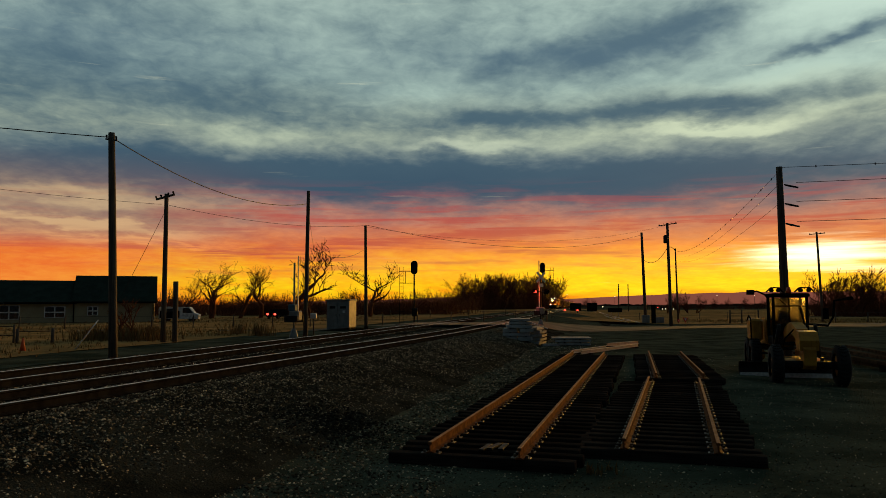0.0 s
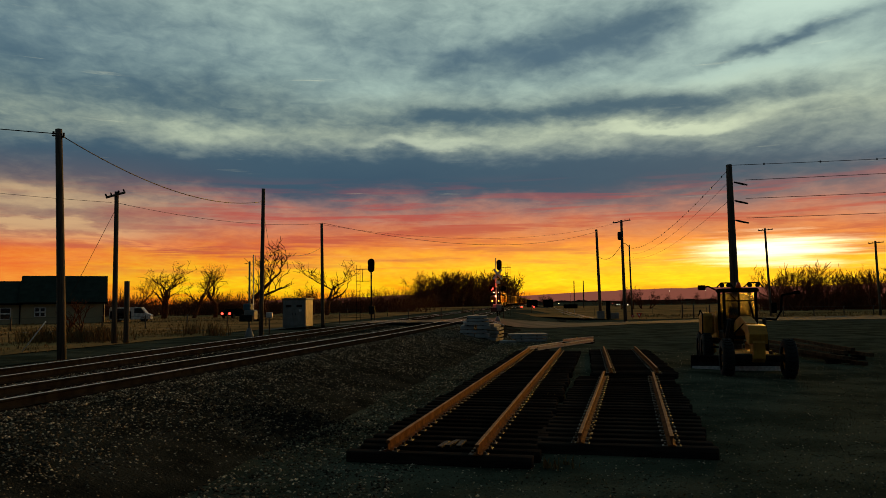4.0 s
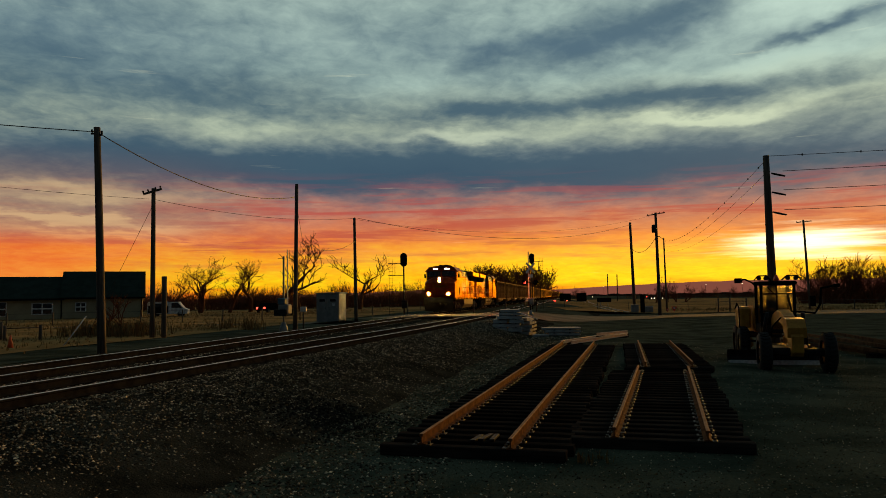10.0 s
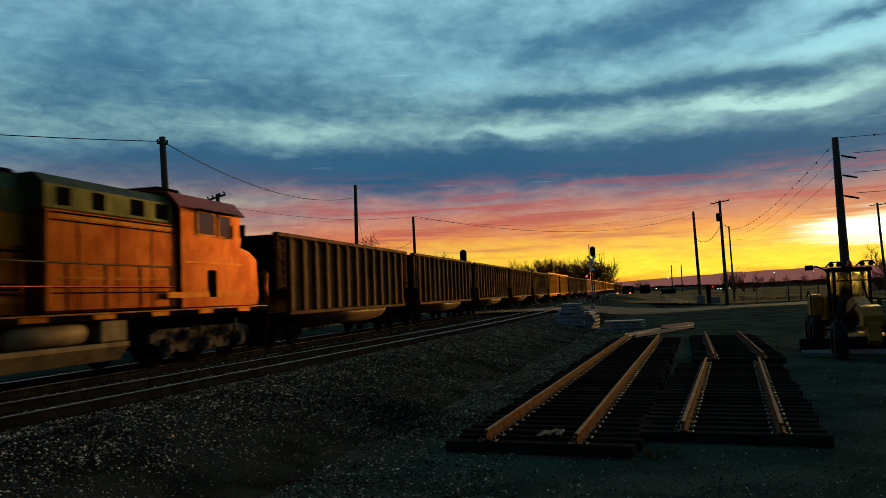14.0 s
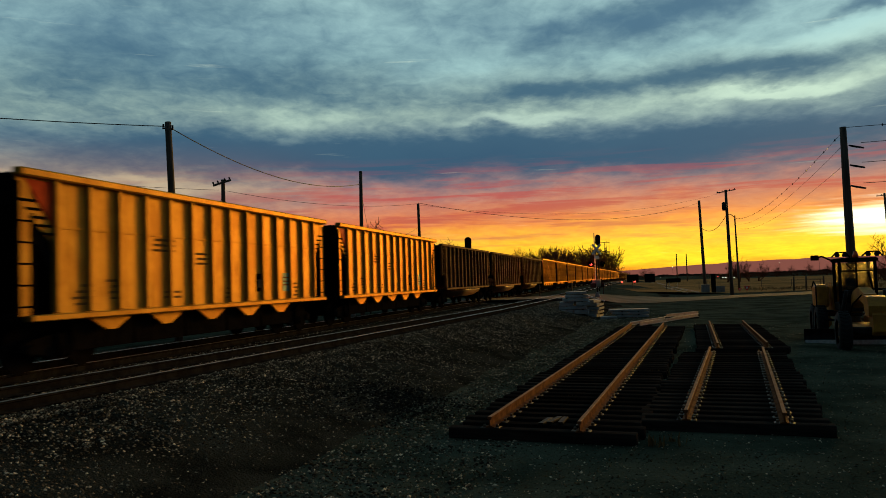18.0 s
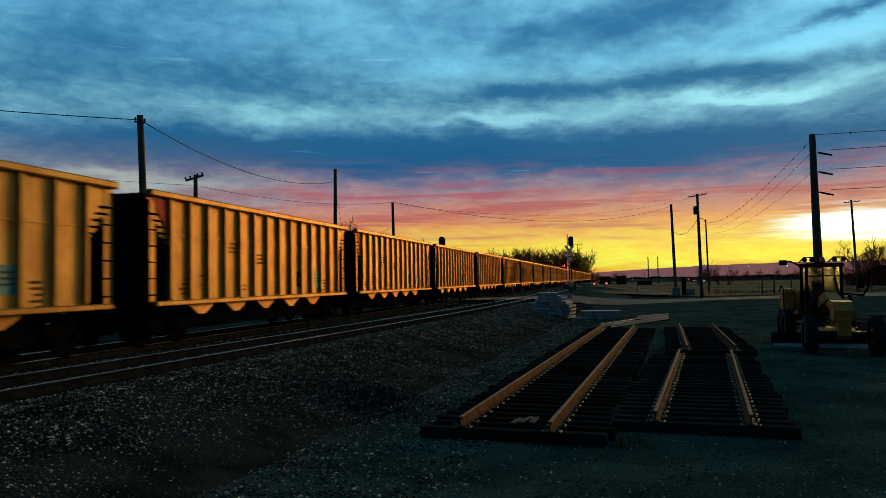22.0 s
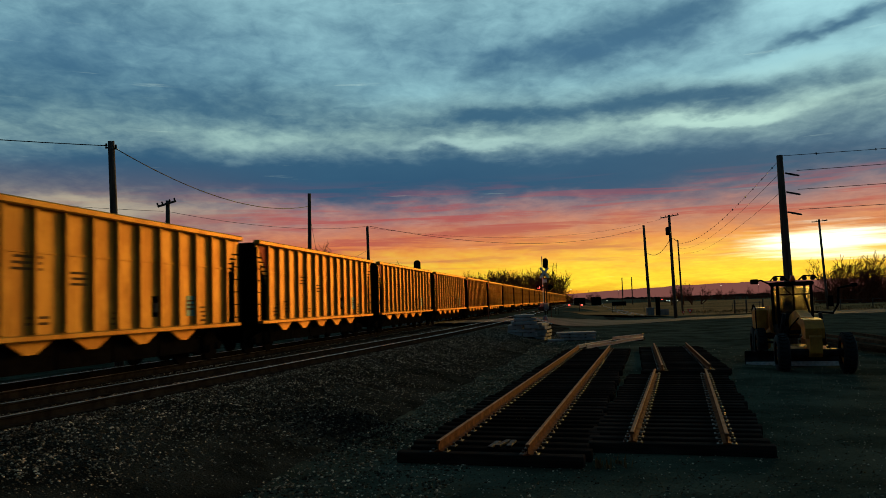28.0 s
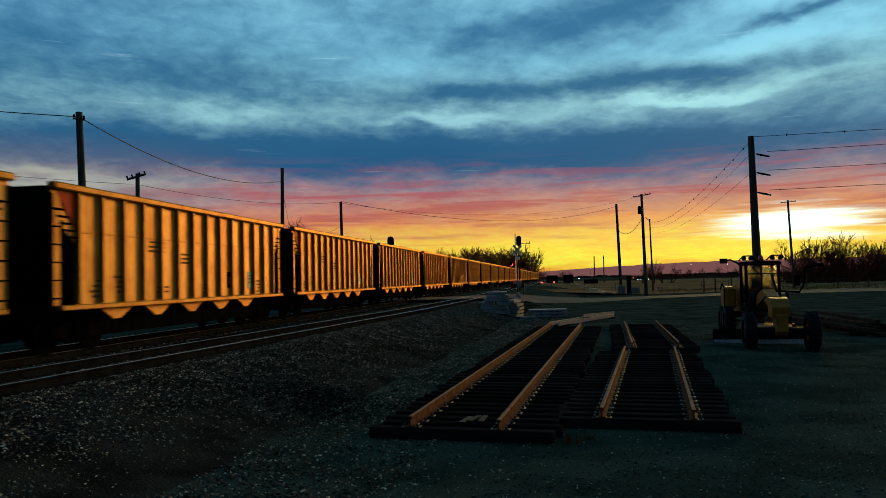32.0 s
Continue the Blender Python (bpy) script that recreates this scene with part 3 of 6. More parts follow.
def place_yard(rng):
    while True:
        d, a = 5.5 + 40 * rng.rand() ** 1.8, rng.uniform(-0.55, 0.62)
        x, y = d * math.sin(a), d * math.cos(a)
        o = x * NX + y * NY - A_OFF
        if o > b_off(x * UX + y * UY) + 3.5:
            return x, y, max(ground_z(x, y), bank_z(x * UX + y * UY, o))


stones("ballast_stones", "grey-brown angular ballast stones on the bank", 95000, place_slope, 21, 0.014, 0.036, M_STONE)
stones("track_stones", "grey-brown ballast stones between the rails", 42000, place_tracks, 22, 0.020, 0.042, M_STONE)
M_CINDER = mat("black_cinders", (0.030, 0.027, 0.023), (0.016, 0.014, 0.012), 0.9, 0, 2.0, 40.0, 0.3, 0.01, spec=0.0)


def place_cinders(rng):
    x, y = rng.normal(-2.3, 0.75), rng.normal(16.5, 0.95)
    s, o = x * UX + y * UY, x * NX + y * NY - A_OFF
    return x, y, max(ground_z(x, y), bank_z(s, o)) + 0.015


stones("cinder_patch", "dark patch of spilled coal cinders on the gravel", 1500, place_cinders, 24, 0.012, 0.04, M_CINDER)
stones("yard_pebbles", "small pale pebbles on the yard", 34000, place_yard, 23, 0.006, 0.022, M_STONE)


# ------------------------------------------------------------------ poles and wires
def pole_mb(h, r0, r1, lean):
    return MB().tube([(lean * k, 0.03 * math.sin(3 * k), -0.4 + (h + 0.4) * k) for k in (0, 0.25, 0.5, 0.75, 1)], [r0 + (r1 - r0) * k for k in (0, 0.25, 0.5, 0.75, 1)], 12)


def pole(label, x, y, h, r0, r1, lean=0.0, arms=(), turn=0.0, kit=()):
    p = thing("utility_pole", label, "utility pole", group="utility poles", at=(x, y, ground_z(x, y)))
    part("shaft", pole_mb(h, r0, r1, lean), M_POLE, p)
    for z, w, tilt in arms:
        a = part("crossarm", MB().box((0, 0, 0), (w, 0.1, 0.12)), M_POLE, p, m=pose(lean * z / h, -0.14, z, 0, tilt, turn))
        for k in (-0.46, -0.2, 0.2, 0.46):
            part("insulator", MB().tube([(k * w, 0, 0.05), (k * w, 0, 0.13), (k * w, 0, 0.2)], [0.03, 0.055, 0.03], 8), M_DARKSTEEL, a)
    for name, mb, mt in kit:
        part(name, mb, mt, p)
    return p


def top_kit(h, lean):
    return [("pole_bracket", MB().box((lean - 0.13, 0, h - 0.25), (0.2, 0.06, 0.06)).box((lean + 0.13, 0, h - 0.3), (0.2, 0.06, 0.06)), M_DARKSTEEL),
            ("pole_insulator", MB().tube([(lean - 0.19, 0, h - 0.2), (lean - 0.19, 0, h - 0.08)], 0.04, 8), M_DARKSTEEL), ("pole_insulator", MB().tube([(lean + 0.19, 0, h - 0.26), (lean + 0.19, 0, h - 0.14)], 0.04, 8), M_DARKSTEEL)]


pole("tall weathered wooden pole beside the service road", -12.76, 30.15, 8.85, 0.17, 0.125, -0.32, kit=top_kit(8.85, -0.32))
pole("wooden pole with a tilted crossarm", -15.55, 43.2, 8.35, 0.15, 0.11, 0.0, arms=((8.15, 1.05, -20.0),), turn=30.0)
pole("short thick wooden post stub", -15.15, 43.9, 3.45, 0.15, 0.14)
pole("bare wooden pole behind the crossing gate", -9.05, 51.0, 9.6, 0.15, 0.11, 0.12)
pole("bare wooden pole beside the signal cabinet", -6.31, 63.7, 8.6, 0.15, 0.11, -0.10)
pole("bare wooden pole beyond the road", 29.2, 112.0, 13.1, 0.24, 0.17, -0.35)
pole("wooden pole with a crossarm and a transformer", 27.66, 94.3, 12.6, 0.22, 0.15, -0.2, arms=((12.4, 2.3, -9.0),), turn=4.0,
     kit=[("transformer", MB().tube([(-0.5, -0.2, 10.1), (-0.5, -0.2, 10.2), (-0.5, -0.2, 11.0), (-0.5, -0.2, 11.1)], [0.2, 0.28, 0.28, 0.15], 12), M_DARKSTEEL)])
pole("thin pole carrying a street lamp", 36.0, 119.0, 11.3, 0.16, 0.10, -0.2,
     kit=[("lamp_arm", MB().tube([(-0.2, 0, 11.0), (-0.8, 0, 11.5), (-1.2, 0, 11.5)], 0.05, 6), M_DARKSTEEL), ("lamp_head", MB().box((-1.3, 0, 11.6), (0.3, 0.3, 0.9), ch=0.1), M_DARKSTEEL)])
arm = []
for z in (8.5, 7.6, 6.65):
    arm.append(("post_insulator", MB().tube([(0.1, 0, z), (0.35, 0, z - 0.06), (0.75, 0, z - 0.14)], [0.035, 0.05, 0.04], 8), M_DARKSTEEL))
pole("thick tapering wooden power pole beside the grader", 16.05, 36.3, 9.35, 0.24, 0.14, -0.12, kit=arm)
pole("wooden pole with a short crossarm beyond the lot", 57.2, 117.0, 13.6, 0.2, 0.15, -0.5, arms=((13.3, 2.4, -5.0),), turn=0.0)
pole("wooden pole with a short crossarm far along the road", 70.2, 110.0, 11.0, 0.2, 0.15, -0.3, arms=((10.7, 2.4, -5.0),), turn=0.0)
pole("slender wooden pole on the far plain", 67.9, 300.0, 10.6, 0.22, 0.18)
pole("slender wooden pole on the far plain", 71.6, 300.0, 10.6, 0.22, 0.18)


def wire(label, a, b, sag, r=0.014, beads=0):
    a, b = Vector(a), Vector(b)
    pts = []
    for i in range(25):
        k = i / 24
        p = a.lerp(b, k)
        p.z -= sag * 4 * k * (1 - k)
        pts.append(p)
    w = thing("overhead_wire", label, "wire", group="overhead wires")
    part("cable", MB().tube(pts, r, 5), M_WIRE, w)
    for i in range(beads):
        k = (i + 0.6) / beads
        p = a.lerp(b, k)
        p.z -= sag * 4 * k * (1 - k)
        part("marker_bead", MB().tube([p - Vector((0, 0, 0.05)), p + Vector((0, 0, 0.05))], 0.028, 6), M_WIRE, w)
    return w


L = "thin black overhead wire between poles"
wire(L, (-13.1, 30.15, 9.25), (-26.0, 16.0, 8.6), 0.25, 0.018)
wire(L, (-13.0, 30.15, 9.2), (-8.95, 51.0, 9.35), 0.95, 0.02)
wire(L, (-15.4, 43.2, 8.25), (-6.4, 63.7, 9.2), 0.5, 0.012)
wire(L, (-15.8, 43.2, 8.3), (-34.0, 30.0, 9.8), 0.4, 0.010)
wire(L, (-8.95, 51.0, 6.5), (-6.35, 63.7, 7.3), 0.75, 0.014)
wire(L, (-8.9, 51.0, 8.6), (-8.6, 51.4, 6.4), 0.05, 0.012)
wire(L, (-6.4, 63.7, 9.25), (29.0, 112.0, 12.8), 1.9, 0.018)
wire(L, (29.0, 112.0, 9.2), (27.6, 94.3, 9.9), 1.2, 0.03)
wire(L, (27.6, 94.3, 12.4), (-6.4, 63.7, 9.1), 1.6, 0.009)
for z, dz in ((9.1, 0.9), (8.38, 1.0), (7.48, 0.9), (6.53, 0.8)):
    wire(L, (16.0 if z > 9 else 16.7, 36.3, z), (40.0, 34.0, z + dz), 0.1, 0.013, 9 if z > 9 else 0)
for z, ze, bd in ((8.9, 10.8, 26), (8.3, 10.0, 0), (7.4, 9.4, 0)):
    wire("slanting wire running off to far poles", (15.9, 36.3, z), (36.0, 119.0, ze), 1.1, 0.009, bd)
wire("guy wire of a wooden pole", (-15.6, 43.2, 7.9), (-20.4, 46.0, 0.5), 0.0, 0.012)
gm = thing("guy_marker", "pale plastic guard on a guy wire", "guy marker", at=(0, 0, 0))
part("guard", MB().tube([(-17.25, 36.4, 0.5), (-16.25, 36.6, 1.95)], 0.03, 6), M_WHITE, gm)


# ------------------------------------------------------------------ railway signals
def signal(label, x, y, z0, top, side):
    s = thing("railway_signal", label, "railway signal", group="railway signals", at=(x, y, z0))
    part("mast", MB().tube([(0, 0, -0.2), (0, 0, top)], 0.07, 10), M_DARKSTEEL, s)
    bb = [(0.33 * math.cos(w), top + 0.15 + (0.33 if math.sin(w) >= 0 else 0.33) * math.sin(w) + (0.33 if math.sin(w) >= 0 else -0.33)) for w in [2 * math.pi * i / 20 for i in range(20)]]
    head = part("signal_head", MB().slab([(p[0], p[1]) for p in bb], 1, -0.06, 0.0), M_BLACK, s, "black oval signal head")
    for k in (-0.28, 0.05, 0.38):
        part("lens_hood", MB().tube([(0, -0.05, top + 0.1 + k), (0, -0.32, top + 0.08 + k)], 0.13, 10), M_BLACK, head)
    br = MB().box((side * 0.75, 0, top - 0.2), (1.5, 0.06, 0.06)).box((side * 0.75, 0, top - 1.35), (1.5, 0.06, 0.06)).box((side * 0.85, 0, top - 0.8), (0.05, 0.05, 1.2))
    part("service_platform", br, M_DARKSTEEL, s)
    ld = MB()
    for k in (-0.18, 0.18):
        ld.tube([(side * 1.25 + k, 0.25, 0.3), (side * 1.25 + k, 0.25, top + 0.2)], 0.018, 5)
    for i in range(int(top / 0.35)):
        ld.tube([(side * 1.25 - 0.18, 0.25, 0.4 + i * 0.35), (side * 1.25 + 0.18, 0.25, 0.4 + i * 0.35)], 0.012, 5)
    part("ladder", ld, M_DARKSTEEL, s)
    part("case", MB().box((0.05, 0, 1.4), (0.55, 0.4, 0.8), ch=0.05), M_DARKSTEEL, s)
    part("footing", MB().box((0, 0, 0.05), (0.6, 0.6, 0.3)), M_CONCRETE, s)
    return s


signal("tall railway signal mast with a black oval head and ladder", 12.55, 97.7, 0.4, 6.75, 1)
signal("railway signal mast with a black oval head beside the track", -2.79, 74.8, 0.55, 5.55, -1)


M_BLUEBOX = mat("blue_grey_paint", (0.10, 0.17, 0.20), (0.07, 0.12, 0.145), 0.6, 0, 3, 30, 0.1, streaks=0.3)


def crossing_gate(label, x, y, z0, turn, arm_len, lit, cross):
    c = thing("crossing_gate", label, "crossing gate", group="level crossing gates", at=(x, y, z0), rz=turn)
    part("mast", MB().tube([(0, 0, -0.1), (0, 0, 4.7)], 0.06, 10), M_DARKSTEEL if cross else M_METALBOX, c)
    part("base", MB().tube([(0, 0, -0.1), (0, 0, 0.15), (0, 0, 0.55)], [0.3, 0.26, 0.12], 12), M_METALBOX, c, "grey cast base")
    part("gate_machine", MB().box((0.0, 0.1, 1.35), (0.6, 0.7, 0.65), ch=0.08), M_METALBOX, c)
    part("counterweight", MB().box((0.42, 0, 1.15), (0.1, 0.9, 0.4), ch=0.03).box((-0.42, 0, 1.15), (0.1, 0.9, 0.4), ch=0.03), M_DARKSTEEL, c)
    part("gate_arm", MB().box((0.05, 0.3, 1.4 + arm_len / 2), (0.09, 0.05, arm_len), ch=0.01), M_WHITE, c, "raised white gate arm")
    if not cross:
        part("relay_box", MB().box((0.0, -0.05, 1.85), (0.55, 0.5, 0.42), ch=0.05), M_BLUEBOX, c, "blue-grey machine box")
        return c
    fl = part("flasher_bar", MB().tube([(-0.75, 0, 3.1), (0.75, 0, 3.1)], 0.04, 8), M_DARKSTEEL, c)
    for k in (-1, 1):
        part("lamp_target", MB().tube([(k * 0.62, -0.02, 3.1), (k * 0.62, 0.03, 3.1)], 0.27, 18), M_BLACK, fl)
        part("lamp_lens", MB().tube([(k * 0.62, -0.09, 3.1), (k * 0.62, -0.03, 3.1)], 0.13, 14), M_REDLAMP if lit and k < 0 else M_BLACK, fl, "red warning lamp")
        part("lamp_visor", MB().tube([(k * 0.62, -0.06, 3.14), (k * 0.62, -0.34, 3.10)], 0.15, 12, cap=False), M_BLACK, fl)
    if cross:
        for a in (45, -45):
            part("crossbuck", MB().box((0, 0, 0), (1.3, 0.03, 0.2), ch=0.006), M_WHITE, c, m=pose(0, -0.1 - 0.0005 * a, 4.45, 0, a, 0))
        part("track_sign", MB().box((0, -0.1, 3.7), (0.5, 0.03, 0.3), ch=0.006), M_WHITE, c)
    return c


crossing_gate("raised level crossing gate with red lamps and a crossbuck", 9.05, 72.0, 0.75, 25.0, 4.6, True, True)
crossing_gate("raised level crossing gate with a blue-grey machine box", -9.41, 49.0, 0.62, 253.0, 3.7, False, False)
glow_lamp = new("crossing_lamp_light", bpy.data.lights.new("crossing_lamp_light", "POINT"))
glow_lamp.data.energy, glow_lamp.data.color, glow_lamp.data.shadow_soft_size = 130.0, (1.0, 0.05, 0.02), 0.15
glow_lamp.location = (8.2, 71.9, 3.95)

cb = thing("signal_cabinet", "grey steel signal cabinet beside the tracks", "cabinet", at=(-8.55, 65.4, ground_z(-8.55, 65.4)), rz=-14)
part("body", MB().box((0, 0, 1.28), (2.0, 1.7, 2.35), ch=0.03), M_METALBOX, cb)
part("roof", MB().box((0, 0, 2.50), (2.16, 1.86, 0.12), ch=0.03), M_METALBOX, cb)
part("plinth", MB().box((0, 0, 0.05), (1.9, 1.6, 0.25), ch=0.03), M_CONCRETE, cb)
for k in (-0.47, 0.47):
    dr = part("door", MB().box((k, -0.865, 1.3), (0.88, 0.03, 2.0), ch=0.01), M_METALBOX, cb)
    part("handle", MB().box((k * 0.3, -0.90, 1.25), (0.04, 0.05, 0.22), ch=0.01), M_DARKSTEEL, dr)
    part("vent", MB().box((k, -0.885, 1.9), (0.5, 0.02, 0.2), ch=0.006), M_DARKSTEEL, dr)
part("notice", MB().box((0.55, -0.89, 1.55), (0.22, 0.012, 0.2), ch=0.003), M_WHITE, cb, "small white notice")
mb_ = thing("meter_box", "small white box on a post", "meter box", at=(-8.55, 51.3, ground_z(-8.55, 51.3)))
part("post", MB().tube([(0, 0, -0.1), (0, 0, 1.2)], 0.05, 8), M_POLE, mb_)
part("box", MB().box((0, -0.08, 1.3), (0.4, 0.22, 0.35), ch=0.03), M_WHITE, mb_)


# ------------------------------------------------------------------ crossing panels
lx = thing('level_crossing', 'worn dark level crossing panels over both tracks', 'level crossing', kind='structure')
for k, (o, w) in enumerate(((-1.6, 1.3), (0.0, 1.3), (1.6, 1.3), (b_off(66) - 1.55, 1.2), (b_off(66), 1.3), (b_off(66) + 1.6, 1.3))):
    p = on_a(66.0, o, RAIL_Z - 0.05)
    part("crossing_panel", MB().box((0, 0, 0), (w, 7.6, 0.12)), M_ASPHALT, lx, m=Matrix.Translation(p) @ Matrix.Rotation(-TRACK_AZ, 4, "Z"))


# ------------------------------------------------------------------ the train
# the low sun's gold is put into the metal's base and edge colours
M_ALU = mat("weathered_sunlit_aluminium", (0.50, 0.285, 0.035), (0.36, 0.185, 0.025), 0.48, 0.4, 1.2, 25.0, 0.15, 0.004, streaks=0.4, random=0.15, spec=0.0, edge=(1.0, 0.65, 0.15))
M_GON = mat("dirty_brown_steel", (0.185, 0.080, 0.030), (0.080, 0.036, 0.015), 0.58, 0.10, 1.0, 22.0, 0.2, 0.004, streaks=0.5, random=0.30, spec=0.0)
M_GONSHEET = mat("rusty_side_sheet", (0.15, 0.066, 0.026), (0.064, 0.030, 0.013), 0.55, 0.1, 1.0, 22.0, 0.2, 0.004, streaks=0.5, random=0.30, spec=0.0)
M_CARRED = mat("faded_red_paint", (0.42, 0.06, 0.012), (0.30, 0.04, 0.01), 0.5, 0.1, 3, 30, spec=0.0)
# near-black: grime plus the shade under and at the ends of the cars
M_UNDER = mat("grimy_shaded_underframe", (0.011, 0.009, 0.008), (0.006, 0.005, 0.005), 0.85, 0.0, 4, 40, spec=0.0)
# tan patches over black: dust, with sunlit highlights put into the colour
M_GRIME = mat("dusty_lit_truck_steel", (0.15, 0.11, 0.065), (0.018, 0.014, 0.010), 0.75, 0.0, 3, 40, spec=0.0, spread=(0.42, 0.60))
M_TUB = mat("brown_tub_steel", (0.24, 0.12, 0.05), (0.13, 0.065, 0.03), 0.5, 0.3, 2, 30, 0.2, 0.004)
M_STENCIL = mat("stencil_paint", (0.17, 0.10, 0.035), None, 0.7, 0, 5, 50, 0, spec=0.0)
M_REFLECT = mat("pale_reflector", (0.26, 0.16, 0.08), None, 0.8, 0, 5, 50, 0, spec=0.0)
M_TEAL = mat("teal_panel", (0.10, 0.30, 0.24), None, 0.5, 0, 5, 50, 0)
M_MOSS = mat("dull_green_paint", (0.045, 0.065, 0.028), (0.028, 0.04, 0.018), 0.6, 0, 2, 30, 0.1, streaks=0.4, spec=0.0)
M_ORANGE = mat("orange_loco_paint", (0.20, 0.070, 0.0018), (0.12, 0.035, 0.0013), 0.34, 0.45, 1.1, 18.0, 0.3, 0.008, streaks=0.65, vary=0.3, spec=0.0, edge=(1.0, 0.6, 0.06))
M_YELLOW = mat("yellow_stripe_paint", (0.24, 0.115, 0.003), (0.14, 0.06, 0.002), 0.32, 0.50, 2, 30, 0.1, spec=0.0, streaks=0.3, edge=(1.0, 0.6, 0.06))
M_GREEN = mat("dark_green_roof_paint", (0.085, 0.082, 0.022), (0.040, 0.046, 0.016), 0.42, 0.35, 2, 30, 0.1, 0.003, spec=0.0, streaks=0.4)
M_REDNOSE = mat("red_cab_paint", (0.36, 0.058, 0.011), (0.26, 0.038, 0.009), 0.4, 0.2, 2, 30, 0.05, spec=0.05)
M_TANK = mat("dusty_fuel_tank", (0.26, 0.19, 0.10), (0.16, 0.115, 0.06), 0.6, 0.15, 1.5, 30, 0.15, streaks=0.4, spec=0.0)
M_GLASS = mat("dark_cab_glass", (0.02, 0.022, 0.024), None, 0.08, 0, 3, 30, 0, spec=0.7)
M_LAMP = mat("headlight_bulb_glow", (1, 0.9, 0.7), None, 0.3, 0, 3, 30, 0, emit=(1.0, 0.56, 0.14), strength=20000.0)
M_LENS = mat("headlight_lens_glow", (1, 0.8, 0.4), None, 0.3, 0, 3, 30, 0, emit=(1.0, 0.55, 0.06), strength=4.0)
# emission for the orange glare halo round the ditch lights, added as a cone
M_HALO = mat("lamp_halo_glow", (1, 0.6, 0.2), None, 0.4, 0, 3, 30, 0, emit=(1.0, 0.27, 0.015), strength=1.6)
M_NUMBER = mat("lit_number_board", (1, 1, 1), None, 0.4, 0, 3, 30, 0, emit=(1.0, 0.86, 0.62), strength=3.2)
M_LETTER = mat("dark_lettering", (0.20, 0.10, 0.006), (0.15, 0.07, 0.005), 0.4, 0.3, 3, 30, 0, spec=0.0)
TRAIN_TURN = math.degrees(math.atan2(-UY, -UX))
CAR = 16.2


def wheel_mesh(r):
    w = MB()
    w.tube([(0, -0.07, 0), (0, -0.035, 0)], r + 0.028, 20)
    w.tube([(0, -0.035, 0), (0, 0.06, 0)], r, 20)
    w.tube([(0, 0.06, 0), (0, 0.075, 0)], r * 0.45, 12)
    return w.mesh("wheel")


def car_truck(car, x, meshes):
    tr = part("truck", meshes["bolster"], None, car, m=pose(x, 0, 0))
    for sy in (-1, 1):
        part("side_frame", meshes["side"], None, tr, m=pose(0, sy * 1.0, 0))
        for wx in (-0.89, 0.89):
            part("wheel", meshes["wheel"], None, tr, m=pose(wx, sy * 0.76, 0.46, 0, 0, 180 if sy > 0 else 0))
    return tr


def truck_meshes():
    b = MB().box((0, 0, 0.62), (0.4, 2.3, 0.3))
    for wx in (-0.89, 0.89):
        b.tube([(wx, -1.05, 0.46), (wx, 1.05, 0.46)], 0.08, 10)
    d = dict(bolster=b.mesh("truck"))
    s = MB()
    s.slab([(-1.15, 0.55), (-0.9, 0.66), (-0.35, 0.74), (0.35, 0.74), (0.9, 0.66), (1.15, 0.55), (1.15, 0.42), (0.75, 0.40), (0.35, 0.22), (-0.35, 0.22), (-0.75, 0.40), (-1.15, 0.42)], 1, -0.09, 0.09)
    for k in (-0.16, 0, 0.16):
        s.tube([(k, 0.13, 0.27), (k, 0.13, 0.52)], 0.065, 8)
    for k in (-0.89, 0.89):
        s.tube([(k, -0.13, 0.46), (k, 0.15, 0.46)], 0.12, 10)
    d["side"] = s.mesh("side_frame")
    d["wheel"] = wheel_mesh(0.46)
    for k, m in (("bolster", M_UNDER), ("side", M_UNDER), ("wheel", M_UNDER)):
        d[k].materials.append(m)
    return d


TRUCK = truck_meshes()
HX = 7.45


def coupler(car, x):
    sgn = 1 if x > 0 else -1
    c = MB().box((x + sgn * 0.25, 0, 0.85), (0.75, 0.2, 0.2)).box((x + sgn * 0.58, 0.03, 0.85), (0.24, 0.34, 0.30))
    part("coupler", c, M_UNDER, car)


def stencils(car, rng, z0, y, hopper):
    """Unreadable stencilled lines on the side, as bars."""
    def block(name, x, z, w, n, mt):
        b = MB()
        for i in range(n):
            ww = w * rng.uniform(0.55, 1.0)
            b.box((x - (w - ww) / 2, y + 0.004, z - i * 0.13), (ww, 0.006, 0.055), ch=0.001)
        tagged(part(name, b, mt, car), kind="stuff")
    for x, z, w, n in ((2.7, 2.85, 1.0, 3), (0.95, 2.55, 0.6, 3), (5.6, 1.75, 0.7, 4), (4.6, 1.85, 0.6, 4), (2.4, 1.55, 0.9, 2), (-0.4, 1.6, 0.55, 3), (-4.9, 1.7, 0.4, 5)):
        block("stencil_block", x, z, w, n, M_STENCIL)
    if hopper:
        part("data_panel", MB().box((-2.35, y + 0.006, 1.75), (0.42, 0.01, 0.42), ch=0.002).box((-2.35, y + 0.002, 1.75), (0.5, 0.008, 0.56), ch=0.002), M_UNDER, car)
        part("data_sheet", MB().box((-2.35, y + 0.016, 1.72), (0.28, 0.006, 0.26), ch=0.001), M_REFLECT, car, "pale notice in a black frame")
        part("teal_decal", MB().box((-4.15, y + 0.006, 1.75), (0.46, 0.01, 0.60), ch=0.002), M_TEAL, car)
